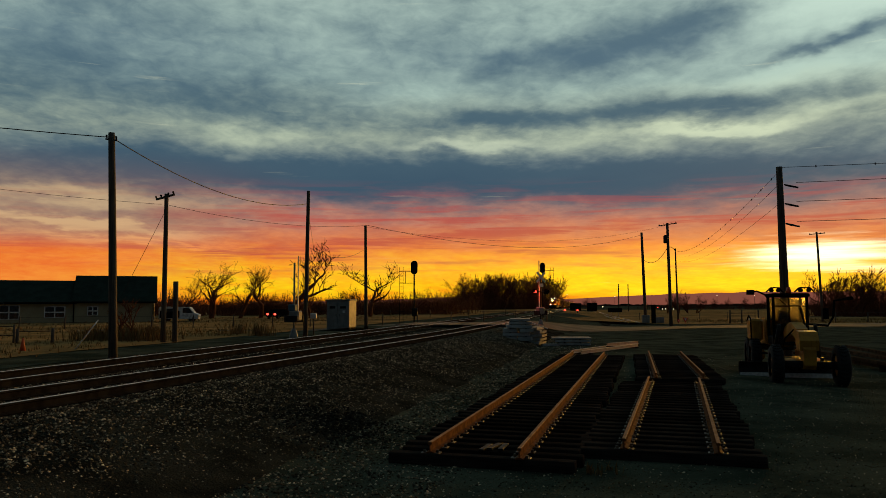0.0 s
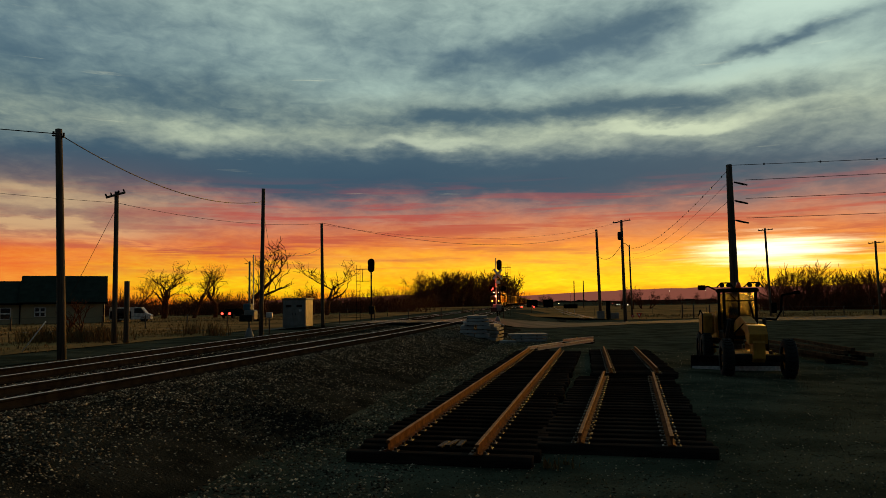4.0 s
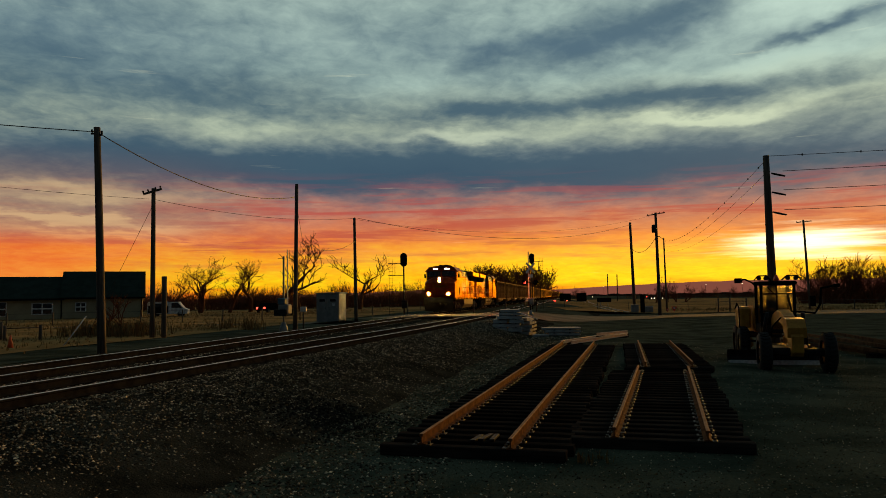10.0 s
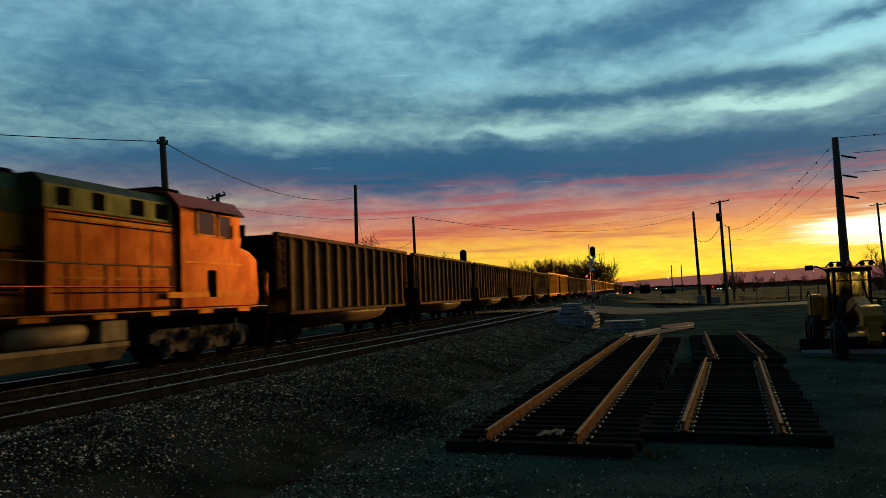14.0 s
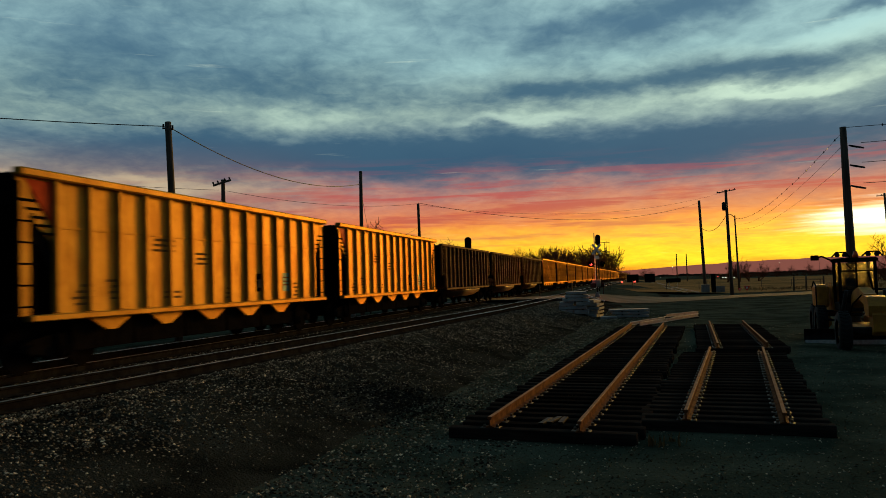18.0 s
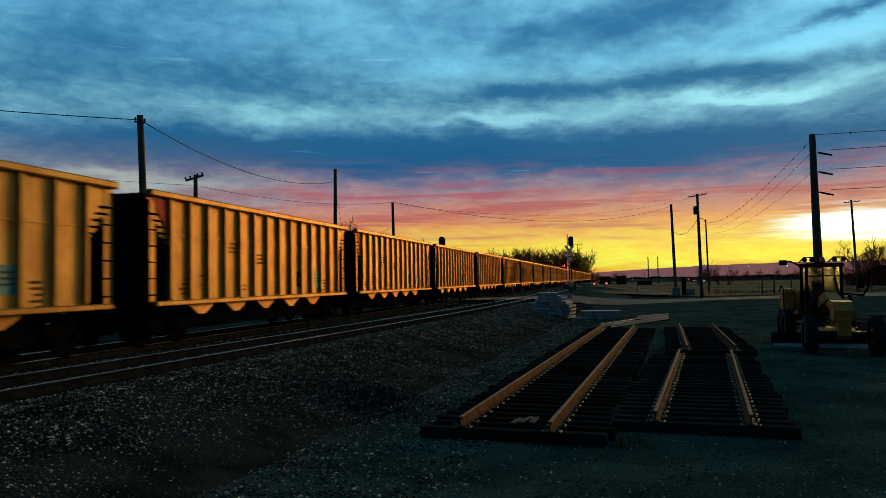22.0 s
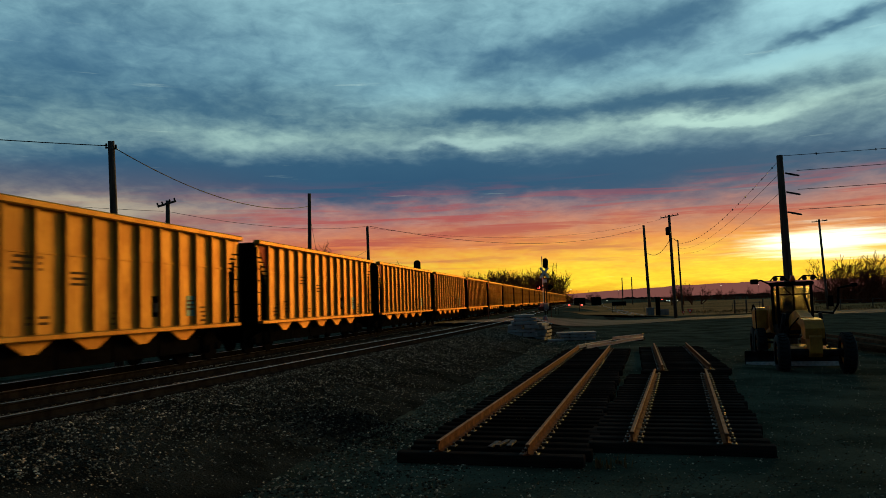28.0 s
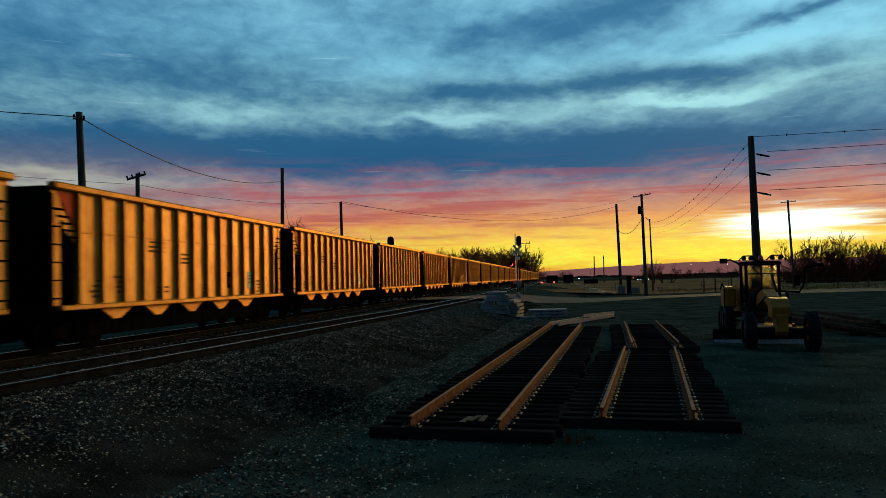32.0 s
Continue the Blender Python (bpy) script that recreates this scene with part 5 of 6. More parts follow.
        if lit:
            part("plain_emblem", MB().slab([(4.6, 2.2), (1.4, 2.2), (1.4, 2.5), (2.2, 3.3), (3.0, 2.6), (3.8, 3.3), (4.6, 2.5)], 1, sy * 1.45, sy * 1.464), M_LETTER, lo, "plain brown zigzag shape")
        # big plain lettering shapes
        for i in range(4):
            x = 0.05 - i * 1.12
            part("lettering_block", MB().box((x, sy * (hw + 0.034), 3.20), (0.80, 0.008, 0.56), ch=0.002), M_LETTER, lo, "plain dark lettering block")
        hr = MB()
        xs = [5.0 - i * 1.25 for i in range(13)]
        for x in xs:
            st = MB().tube([(x, sy * 1.46, D), (x, sy * 1.46, D + 1.05)], 0.02, 6)
            part("stanchion", st, M_REDNOSE, lo)
        hr.tube([(5.2, sy * 1.46, D + 1.05), (-10.1, sy * 1.46, D + 1.05)], 0.02, 6)
        part("handrail", hr, M_DARKSTEEL, lo)
        part("mid_rail", MB().tube([(5.2, sy * 1.46, D + 0.55), (-10.1, sy * 1.46, D + 0.55)], 0.014, 6), M_REDNOSE, lo)
        for sx in (-1, 1):
            stp = MB()
            for i in range(4):
                stp.box((sx * 9.95, sy * (1.25 + 0.03 * i), 1.42 - i * 0.3), (0.55, 0.4, 0.04), ch=0.008)
            stp.box((sx * 9.65, sy * 1.3, 0.95), (0.05, 0.4, 1.1), ch=0.01)
            part("step_well", stp, M_UNDER, lo)
            part("grab_iron", MB().tube([(sx * 10.25, sy * 1.5, 0.9), (sx * 10.25, sy * 1.5, 2.5), (sx * 10.0, sy * 1.5, 2.62)], 0.02, 6), M_YELLOW, lo)
        if lit:
            part("air_reservoir", MB().tube([(2.9, sy * 1.2, 1.22), (-0.6, sy * 1.2, 1.22)], 0.2, 12), M_GRIME, lo)
    # fuel tank
    tk = [(-1.5, 1.28), (1.5, 1.28), (1.52, 0.75), (1.25, 0.38), (-1.25, 0.38), (-1.52, 0.75)]
    if lit:
        part("fuel_tank", MB().sweep(tk, [((-4.1, 0, 0), (0, 1, 0), (0, 0, 1)), ((3.2, 0, 0), (0, 1, 0), (0, 0, 1))]), M_TANK, lo, "dusty tan fuel tank")
    else:
        low_tank = [(-1.5, 0.80), (1.5, 0.80), (1.5, 0.70), (1.25, 0.38), (-1.25, 0.38), (-1.5, 0.70)]
        part("fuel_tank", MB().sweep(low_tank, [((-4.1, 0, 0), (0, 1, 0), (0, 0, 1)), ((3.2, 0, 0), (0, 1, 0), (0, 0, 1))]), M_TANK, lo, "dusty tan fuel tank")
        for sy in (-1, 1):
            for x in (-3.6, 2.7):
                part("battery_box", MB().box((x, sy * 1.2, 1.06), (0.9, 0.6, 0.5), ch=0.03), M_TANK, lo)
            for x in (-1.75, 0.85):
                part("main_reservoir", MB().tube([(x - 1.15, sy * 1.2, 1.06), (x - 1.0, sy * 1.2, 1.06), (x + 1.0, sy * 1.2, 1.06), (x + 1.15, sy * 1.2, 1.06)], [0.12, 0.25, 0.25, 0.12], 14), M_TANK, lo, "dusty round air reservoir")
    for sx in (-1, 1):
        pl = MB().box((sx * 10.2, 0, 1.25), (0.25, 3.0, 0.55), ch=0.05).slab([(-1.5, 1.0), (1.5, 1.0), (1.35, 0.18), (-1.35, 0.18)], 0, sx * 10.2 - 0.06, sx * 10.2 + 0.12)
        part("pilot", pl, M_BLACK, lo, "black snow plough pilot")
        part("coupler", MB().box((sx * 10.55, 0, 0.88), (0.6, 0.24, 0.24)).box((sx * 10.75, 0.04, 0.88), (0.26, 0.36, 0.32)), M_UNDER, lo)
        for sy in (-1, 1):
            er = MB()
            er.tube([(sx * 10.28, sy * 0.45, D), (sx * 10.28, sy * 0.45, D + 1.0), (sx * 10.28, sy * 1.4, D + 1.0), (sx * 10.28, sy * 1.4, D)], 0.02, 6)
            part("end_rail", er, M_YELLOW, lo)
        for k in range(3):
            part("air_hose", MB().tube([(sx * 10.35, 0.35 + 0.12 * k, 1.0), (sx * 10.5, 0.37 + 0.12 * k, 0.7), (sx * 10.5, 0.4 + 0.12 * k, 0.45)], 0.025, 6), M_BLACK, lo)
    # roof kit
    part("exhaust_stack", MB().box((-2.6, 0, 4.5), (1.1, 0.7, 0.22), ch=0.05), M_BLACK, lo)
    part("roof_fan", MB().tube([(0.6, 0, 4.40), (0.6, 0, 4.56)], 0.55, 18), M_BLACK, lo)
    part("radiator_deck", MB().box((-7.05, 0, 4.44), (6.0, 2.6, 0.12), ch=0.03), M_BLACK, lo)
    part("air_conditioner", MB().box((6.4, 0, 4.76), (1.1, 1.1, 0.2), ch=0.06), M_BLACK, lo)
    hn = MB()
    for k in (-0.12, 0, 0.12):
        hn.tube([(4.2, k, 4.5), (4.5, k, 4.5), (4.62, k, 4.5)], [0.03, 0.04, 0.09], 8)
    hn.tube([(4.2, -0.15, 4.40), (4.2, 0.15, 4.40)], 0.03, 6)
    part("air_horn", hn, M_BLACK, lo)
    part("antenna_dome", MB().tube([(5.9, 0.5, 4.64), (5.9, 0.5, 4.75), (5.9, 0.5, 4.85)], [0.2, 0.18, 0.05], 12), M_BLACK, lo)
    part("rear_headlight", MB().box((-9.62, 0, 3.2), (0.08, 0.6, 0.3), ch=0.02), M_BLACK, lo)
    part("hood_end", MB().box((-9.62, 0, 2.55), (0.04, 1.9, 1.95), ch=0.02), M_REDNOSE, lo, "dark red hood end")
    wheel = wheel_mesh(0.53)
    wheel.materials.append(M_UNDER)
    for x in (6.95, -6.95):
        loco_truck(lo, x, wheel)
    return lo


# cars in order behind the engines: g gondola, p patched gondola, h hopper
ORDER = "gggpp" + "hh" + "gpg" + "h" * 42
HOP, GON, PAT = hopper_car(), gondola_car(False), gondola_car(True)
TRAIN = []                                            # (vehicle, metres its middle lies behind the first car's leading end, turned about)
used = set()
for k, c in enumerate(ORDER):
    src = {"h": HOP, "g": GON, "p": PAT}[c]
    car = src if c not in used else copy_thing(src, Matrix())
    used.add(c)
    TRAIN.append((car, CAR * k + 7.45, False))
TRAIN.append((locomotive(True), -32.4, False))
TRAIN.append((locomotive(False), -10.9, True))
# seconds, metres along the track of the first car's leading end
RUN = [(0.0, 371.0), (3.0, 295.0), (6.0, 220.0), (8.0, 168.2), (9.0, 142.6), (10.0, 117.7), (11.0, 93.4), (12.0, 69.5), (13.0, 46.0), (14.5, 12.4), (16.5, -33.7),
       (18.0, -68.7), (20.0, -114.2), (23.0, -184.0), (25.5, -241.6), (28.0, -298.2), (30.0, -344.0), (32.0, -388.8)]


# ------------------------------------------------------------------ the road grader
M_CATYEL = mat("faded_yellow_paint", (0.56, 0.26, 0.020), (0.36, 0.155, 0.014), 0.5, 0.0, 2.0, 30.0, 0.1, 0.003, streaks=0.35)
M_TIMBER = mat("grey_brown_timber", (0.12, 0.075, 0.045), (0.06, 0.04, 0.026), 0.8, 0, 3.0, 40.0, 0.5, 0.008, spec=0.0, random=0.4)
M_RUBBER = mat("black_rubber", (0.013, 0.013, 0.012), (0.022, 0.020, 0.018), 0.85, 0, 3, 40, 0.4, 0.006)
M_WORN = mat("worn_blade_edge", (0.90, 0.87, 0.80), (0.62, 0.6, 0.55), 0.45, 0.3, 9, 60, 0.2, spec=0.5)
M_CABGLASS = mat("yellowed_cab_glass", (0.15, 0.15, 0.10), (0.08, 0.08, 0.055), 0.12, 0, 3, 30, 0, spec=0.5, clear=0.92)
M_AMBER = mat("amber_beacon", (0.8, 0.10, 0.02), None, 0.3, 0, 3, 30, 0)


def tyre(r, w):
    mb, lugs = MB(), MB()
    n = 28
    prof = [(-w / 2, r * 0.62), (-w / 2, r * 0.9), (-w * 0.36, r), (w * 0.36, r), (w / 2, r * 0.9), (w / 2, r * 0.62)]
    m = len(prof)
    for i in range(n):
        a = 2 * math.pi * i / n
        for y, q in prof:
            mb.v.append((q * math.cos(a), y, q * math.sin(a)))
    for i in range(n):
        for j in range(m - 1):
            mb.f.append((i * m + j, i * m + j + 1, ((i + 1) % n) * m + j + 1, ((i + 1) % n) * m + j))
            mb.s.append(True)
    for i in range(n):
        a = 2 * math.pi * (i + 0.5) / n
        for s in (-1, 1):
            rot = Matrix.Rotation(-a, 4, "Y")
            lugs.box((r + 0.005, s * w * 0.22, 0), (0.05, w * 0.4, 0.06), rot @ Matrix.Rotation(s * 0.5, 4, "X"), ch=0.008)
    return mb, lugs


def wheel_part(gr, x, y, r, w):
    body, lugs = tyre(r, w)
    wh = part("wheel", body, M_RUBBER, gr, m=pose(x, y, r))
    tagged(part("tread", lugs, M_RUBBER, wh), kind="stuff")
    part("rim", MB().tube([(0, -w * 0.3, 0), (0, w * 0.3, 0)], r * 0.62, 20), M_CATYEL, wh)
    part("hub", MB().tube([(0, -w * 0.42, 0), (0, w * 0.42, 0)], r * 0.22, 12), M_DARKSTEEL, wh)


gx, gy = 12.82, 27.4
gr = thing("road_grader", "yellow road grader parked on the gravel with its blade down", "road grader", at=(gx, gy, ground_z(gx, gy) - 0.03), rz=-105.0)
for sy in (-1, 1):
    wheel_part(gr, 0, sy * 1.05, 0.68, 0.40)
    wheel_part(gr, -5.3, sy * 1.10, 0.68, 0.40)
    wheel_part(gr, -6.85, sy * 1.10, 0.68, 0.40)
    part("tandem_case", MB().box((-6.08, sy * 0.82, 0.72), (1.9, 0.2, 0.42), ch=0.08), M_CATYEL, gr)
    part("lift_cylinder", MB().tube([(-1.9, sy * 0.62, 2.05), (-2.3, sy * 0.8, 0.85)], 0.07, 10).tube([(-2.3, sy * 0.8, 0.95), (-2.4, sy * 0.85, 0.6)], 0.04, 8), M_DARKSTEEL, gr)
    part("drawbar_arm", MB().tube([(-0.1, 0, 0.78), (-2.3, sy * 0.75, 0.72)], 0.09, 8), M_CATYEL, gr)
part("front_axle", MB().box((0, 0, 0.70), (0.28, 1.9, 0.26), ch=0.06), M_DARKSTEEL, gr)
part("front_bolster", MB().slab([(0.25, 0.55), (0.42, 0.7), (0.42, 1.25), (0.2, 1.45), (-0.3, 1.45), (-0.3, 0.55)], 1, -0.20, 0.20), M_CATYEL, gr, "yellow front plate")
part("gooseneck_head", MB().slab([(0.32, 1.2), (0.36, 1.55), (0.10, 1.85), (-0.5, 1.9), (-0.5, 1.4), (-0.2, 1.2)], 1, -0.31, 0.31), M_CATYEL, gr, "sloping yellow nose box")
beam = [((-1.0, 0, 1.72), (0, 1, 0), (0, 0, 1)), ((-2.2, 0, 1.95), (0, 1, 0), (0, 0, 1)), ((-3.4, 0, 1.75), (0, 1, 0), (0, 0, 1)), ((-4.2, 0, 1.3), (0, 1, 0), (0, 0, 1))]
part("main_beam", MB().sweep([(-0.2, -0.2), (0.2, -0.2), (0.2, 0.2), (-0.2, 0.2)], beam), M_CATYEL, gr)
part("circle", MB().tube([(-2.4, 0, 0.66), (-2.4, 0, 0.80)], 0.78, 24), M_DARKSTEEL, gr, "blade turning circle")
mold = []
for i in range(9):
    a = -0.9 + i * 1.75 / 8
    mold.append((-2.55 - 0.36 * (math.cos(a) - 1), 0.36 + 0.34 * math.sin(a)))
outer = [(x - 0.05, z) for x, z in mold]
part("moldboard", MB().slab(mold + outer[::-1], 1, -2.05, 1.45), M_DARKSTEEL, gr, "dark curved grader blade")
part("cutting_edge", MB().box((-2.36, -0.3, 0.12), (0.03, 3.46, 0.17), ch=0.004), M_WORN, gr, "bright worn cutting edge")
part("circle_bracket", MB().box((-2.45, 0.9, 0.55), (0.3, 0.14, 0.5)).box((-2.45, -0.9, 0.55), (0.3, 0.14, 0.5)), M_DARKSTEEL, gr)
# cab
cabx = -4.55
part("cab_floor", MB().box((cabx, 0, 1.35), (1.5, 1.25, 0.35), ch=0.05), M_DARKSTEEL, gr)
part("dash_panel", MB().slab([(cabx + 0.75, 1.5), (cabx + 0.75, 1.75), (cabx + 0.55, 2.0), (cabx + 0.4, 2.0), (cabx + 0.4, 1.5)], 1, -0.45, 0.45), M_BLACK, gr)
for sx in (-0.72, 0.72):
    for sy in (-0.58, 0.66):
        part("cab_post", MB().box((cabx + sx, sy, 2.3), (0.11, 0.11, 1.7), ch=0.02), M_BLACK, gr)
part("cab_roof", MB().box((cabx, 0.04, 3.18), (1.85, 1.45, 0.16), ch=0.06), M_BLACK, gr)
fg = part("front_glass", MB().box((cabx + 0.72, 0.04, 2.55), (0.02, 1.14, 1.05), ch=0.004), M_CABGLASS, gr)
rg_ = part("rear_glass", MB().box((cabx - 0.72, 0.04, 2.6), (0.02, 1.14, 0.9), ch=0.004), M_CABGLASS, gr)
fg.visible_shadow = rg_.visible_shadow = False
part("glass_bar", MB().box((cabx + 0.74, 0, 2.55), (0.05, 0.06, 1.1), ch=0.01).box((cabx + 0.74, 0.04, 2.75), (0.05, 1.14, 0.05), ch=0.01), M_BLACK, gr)
part("lower_panel", MB().box((cabx + 0.72, 0, 1.75), (0.06, 1.16, 0.5), ch=0.02), M_DARKSTEEL, gr)
part("seat", MB().box((cabx - 0.2, 0, 1.9), (0.5, 0.5, 0.12), ch=0.04).box((cabx - 0.42, 0, 2.25), (0.12, 0.48, 0.65), ch=0.05), M_BLACK, gr)
part("steering_column", MB().tube([(cabx + 0.35, 0, 1.5), (cabx + 0.2, 0, 2.15)], 0.06, 8).tube([(cabx + 0.17, 0, 2.13), (cabx + 0.2, 0, 2.17)], 0.2, 16), M_BLACK, gr)
for y0, y1 in ((-0.85, -0.2), (0.2, 0.95)):
    lb = part("light_bar", MB().tube([(cabx + 0.8, y0, 3.3), (cabx + 0.85, (y0 * 3 + y1) / 4, 3.48), (cabx + 0.85, (y0 + 3 * y1) / 4, 3.48), (cabx + 0.8, y1, 3.28)], 0.03, 6), M_BLACK, gr)
    for k in (0.3, 0.7):
        part("work_light", MB().tube([(cabx + 0.75, y0 + (y1 - y0) * k, 3.38), (cabx + 0.92, y0 + (y1 - y0) * k, 3.38)], 0.085, 12), M_DARKSTEEL, lb)
part("beacon", MB().tube([(cabx - 0.2, 0.15, 3.26), (cabx - 0.2, 0.15, 3.36), (cabx - 0.2, 0.15, 3.52)], [0.11, 0.11, 0.06], 12), M_AMBER, gr, "amber warning beacon")
part("mirror_arm", MB().tube([(cabx + 0.8, 0.4, 2.7), (cabx + 1.0, 0.5, 2.05), (cabx + 1.0, 1.35, 1.98), (cabx + 0.95, 1.55, 2.3), (cabx + 0.9, 1.62, 2.95), (cabx + 0.85, 2.15, 3.05)], 0.045, 8), M_BLACK, gr, "black tubular mirror arm")
part("mirror", MB().box((cabx + 0.95, 1.3, 2.45), (0.06, 0.2, 0.42), ch=0.02), M_BLACK, gr)
part("mirror", MB().box((cabx + 0.85, 2.2, 3.05), (0.06, 0.22, 0.14), ch=0.02), M_BLACK, gr)
part("mirror_arm", MB().tube([(cabx + 0.8, -0.7, 3.1), (cabx + 0.85, -1.2, 3.35), (cabx + 0.85, -1.4, 3.3)], 0.035, 6), M_BLACK, gr)
part("mirror", MB().box((cabx + 0.85, -1.45, 3.3), (0.06, 0.3, 0.2), ch=0.02), M_BLACK, gr)
part("engine_hood", MB().slab([(-5.4, 1.15), (-5.4, 2.15), (-5.7, 2.3), (-8.0, 2.2), (-8.3, 1.9), (-8.3, 1.0)], 1, -0.62, 0.62), M_CATYEL, gr)
part("side_tank", MB().box((-5.9, -1.0, 1.75), (1.3, 0.5, 0.95), ch=0.1), M_CATYEL, gr, "yellow tank beside the cab")
part("grab_rail", MB().tube([(-5.2, -1.25, 1.2), (-5.2, -1.25, 2.2), (-5.9, -1.25, 2.35), (-6.5, -1.25, 2.1)], 0.03, 6), M_BLACK, gr)
part("exhaust_stack", MB().tube([(-6.4, 0.35, 2.2), (-6.4, 0.35, 2.9)], 0.06, 10), M_BLACK, gr)
part("ripper", MB().box((-8.6, 0, 0.9), (0.4, 1.9, 0.3), ch=0.05), M_DARKSTEEL, gr)
part("control_levers", MB().tube([(cabx + 0.5, -0.25, 1.9), (cabx + 0.62, -0.28, 2.25)], 0.03, 6).tube([(cabx + 0.5, 0.0, 1.9), (cabx + 0.62, 0.0, 2.28)], 0.03, 6).tube([(cabx + 0.5, 0.25, 1.9), (cabx + 0.62, 0.28, 2.25)], 0.03, 6).box((cabx + 0.5, 0, 1.9), (0.2, 0.8, 0.14), ch=0.03), M_BLACK, gr)
part("wiper", MB().tube([(cabx + 0.78, -0.35, 3.02), (cabx + 0.78, 0.05, 2.62)], 0.02, 6), M_BLACK, gr)
part("cab_step", MB().box((cabx + 0.5, -0.95, 0.85), (0.5, 0.35, 0.06), ch=0.01).box((cabx + 0.5, -0.95, 1.2), (0.5, 0.3, 0.06), ch=0.01), M_BLACK, gr)
part("hydraulic_hose", MB().tube([(-0.6, 0.35, 1.9), (-1.4, 0.5, 1.6), (-2.2, 0.5, 1.1)], 0.03, 6).tube([(-0.6, -0.35, 1.9), (-1.5, -0.5, 1.55), (-2.2, -0.5, 1.1)], 0.03, 6), M_BLACK, gr)


# the cab sits off the centre line
CAB = {"cab_floor", "cab_post", "cab_roof", "front_glass", "rear_glass", "glass_bar", "lower_panel", "seat", "steering_column", "light_bar", "beacon", "mirror_arm", "mirror", "dash_panel", "control_levers", "wiper"}
for ob in gr.children:
    if ob.name.split(".")[0] in CAB:
        ob.matrix_basis = Matrix.Translation((0, 0.04, 0)) @ ob.matrix_basis


# ------------------------------------------------------------------ stacks and loose things on the yard
def slab_stack(name, label, x, y, rz, layers, mt=M_CONCRETE, seed=1):
    rng = random.Random(seed)
    st = thing(name, label, "slab stack", at=(x, y, ground_z(x, y) + 0.02), rz=rz)
    z = 0.0
    for pieces, th in layers:
        for cx, cy, w, d in pieces:
            part("slab", MB().box((0, 0, th / 2), (w, d, th), ch=0.02), mt, st, m=pose(cx + rng.uniform(-0.09, 0.09), cy + rng.uniform(-0.12, 0.12), z, 0, 0, rng.uniform(-4.0, 4.0)))
        z += th + 0.035
        if pieces is not layers[-1][0]:
            for k in (-0.5, 0.5):
                part("spacer", MB().box((0, 0, -0.02), (0.1, 2.0, 0.034), ch=0.004), M_TIE, st, m=pose(k, 0, z))
    return st


two = [(-0.47, 0, 0.9, 2.4), (0.47, 0, 0.9, 2.4)]
slab_stack("concrete_slab_stack", "stack of grey concrete crossing slabs on the yard", 4.95, 51.3, -6,
           [(two, 0.27), ([(0, 0, 1.75, 2.4)], 0.2), (two, 0.24), ([(0.1, 0, 1.6, 2.4)], 0.2), ([(0.12, 0, 1.45, 2.4)], 0.18), ([(0.2, 0, 1.3, 2.2)], 0.16)], seed=3)
slab_stack("concrete_slab_stack", "jumbled stack of narrow concrete slabs", 6.35, 52.0, -18,
           [([(0, 0, 0.75, 2.3)], 0.2), ([(0.08, 0.1, 0.7, 2.1)], 0.2), ([(-0.05, 0, 0.8, 2.2)], 0.2), ([(0.1, 0, 0.6, 2.0)], 0.2), ([(-0.1, 0, 0.7, 2.1)], 0.18)], seed=4)
slab_stack("flat_slab_stack", "low stack of flat pale slabs on timbers", 8.45, 51.0, -8, [([(0.1, 0, 2.0, 1.6)], 0.16), ([(-0.1, 0, 2.3, 1.6)], 0.16), ([(0, 0, 2.5, 1.5)], 0.12)], seed=5)
tl = thing("tilted_plank", "pale plank leaning on the slab stack", "plank")
part("plank", MB().box((0, 0, 0), (1.3, 0.2, 0.06)), M_WHITE, tl, m=pose(6.2, 50.8, ground_z(6.2, 50.8) + 1.30, 0, 20, -10))
pz = thing("fallen_slab", "pale slab lying beside the stack", "slab", at=(6.9, 50.2, ground_z(6.9, 50.2)))
part("slab", MB().box((0, 0, 0.07), (1.0, 0.8, 0.13)), M_CONCRETE, pz)
for i, (x0, y0, x1, y1, z) in enumerate([(6.7, 40.9, 12.0, 50.3, 0.08), (7.15, 40.4, 12.35, 49.4, 0.08), (9.6, 45.6, 12.5, 50.0, 0.22)]):
    lr = thing("loose_rail", "rusty loose rail lying on the yard", "rail", group="loose rails")
    d = Vector((x1 - x0, y1 - y0, 0)).normalized()
    part("rail", MB().sweep(RAIL, [((x0, y0, ground_z(x0, y0) + z), (d.y, -d.x, 0), (0, 0, 1)), ((x1, y1, ground_z(x1, y1) + z), (d.y, -d.x, 0), (0, 0, 1))]), M_SPUR, lr)
    for k in (0.1, 0.9):
        xx, yy = x0 + (x1 - x0) * k, y0 + (y1 - y0) * k
        part("support_block", MB().box((0, 0, (z - 0.01) / 2), (0.5, 0.2, z - 0.005)), M_TIE, lr, m=Matrix.Translation((xx, yy, ground_z(xx, yy))))
rng_b = random.Random(8)
for i in range(7):
    x0, y0 = 19.6 + 0.62 * i, 44.5 + rng_b.uniform(-1.2, 1.2)
    x1, y1 = 18.6 + 0.55 * i + rng_b.uniform(-0.5, 0.5), 31.4 + 0.75 * i + rng_b.uniform(-0.5, 0.5)
    bt = thing("bridge_timber", "long dark timber in a loose pile beside the grader", "timber", group="pile of long timbers")
    d = Vector((x1 - x0, y1 - y0, 0)).normalized()
    z = 0.05 + 0.17 * (i % 3)
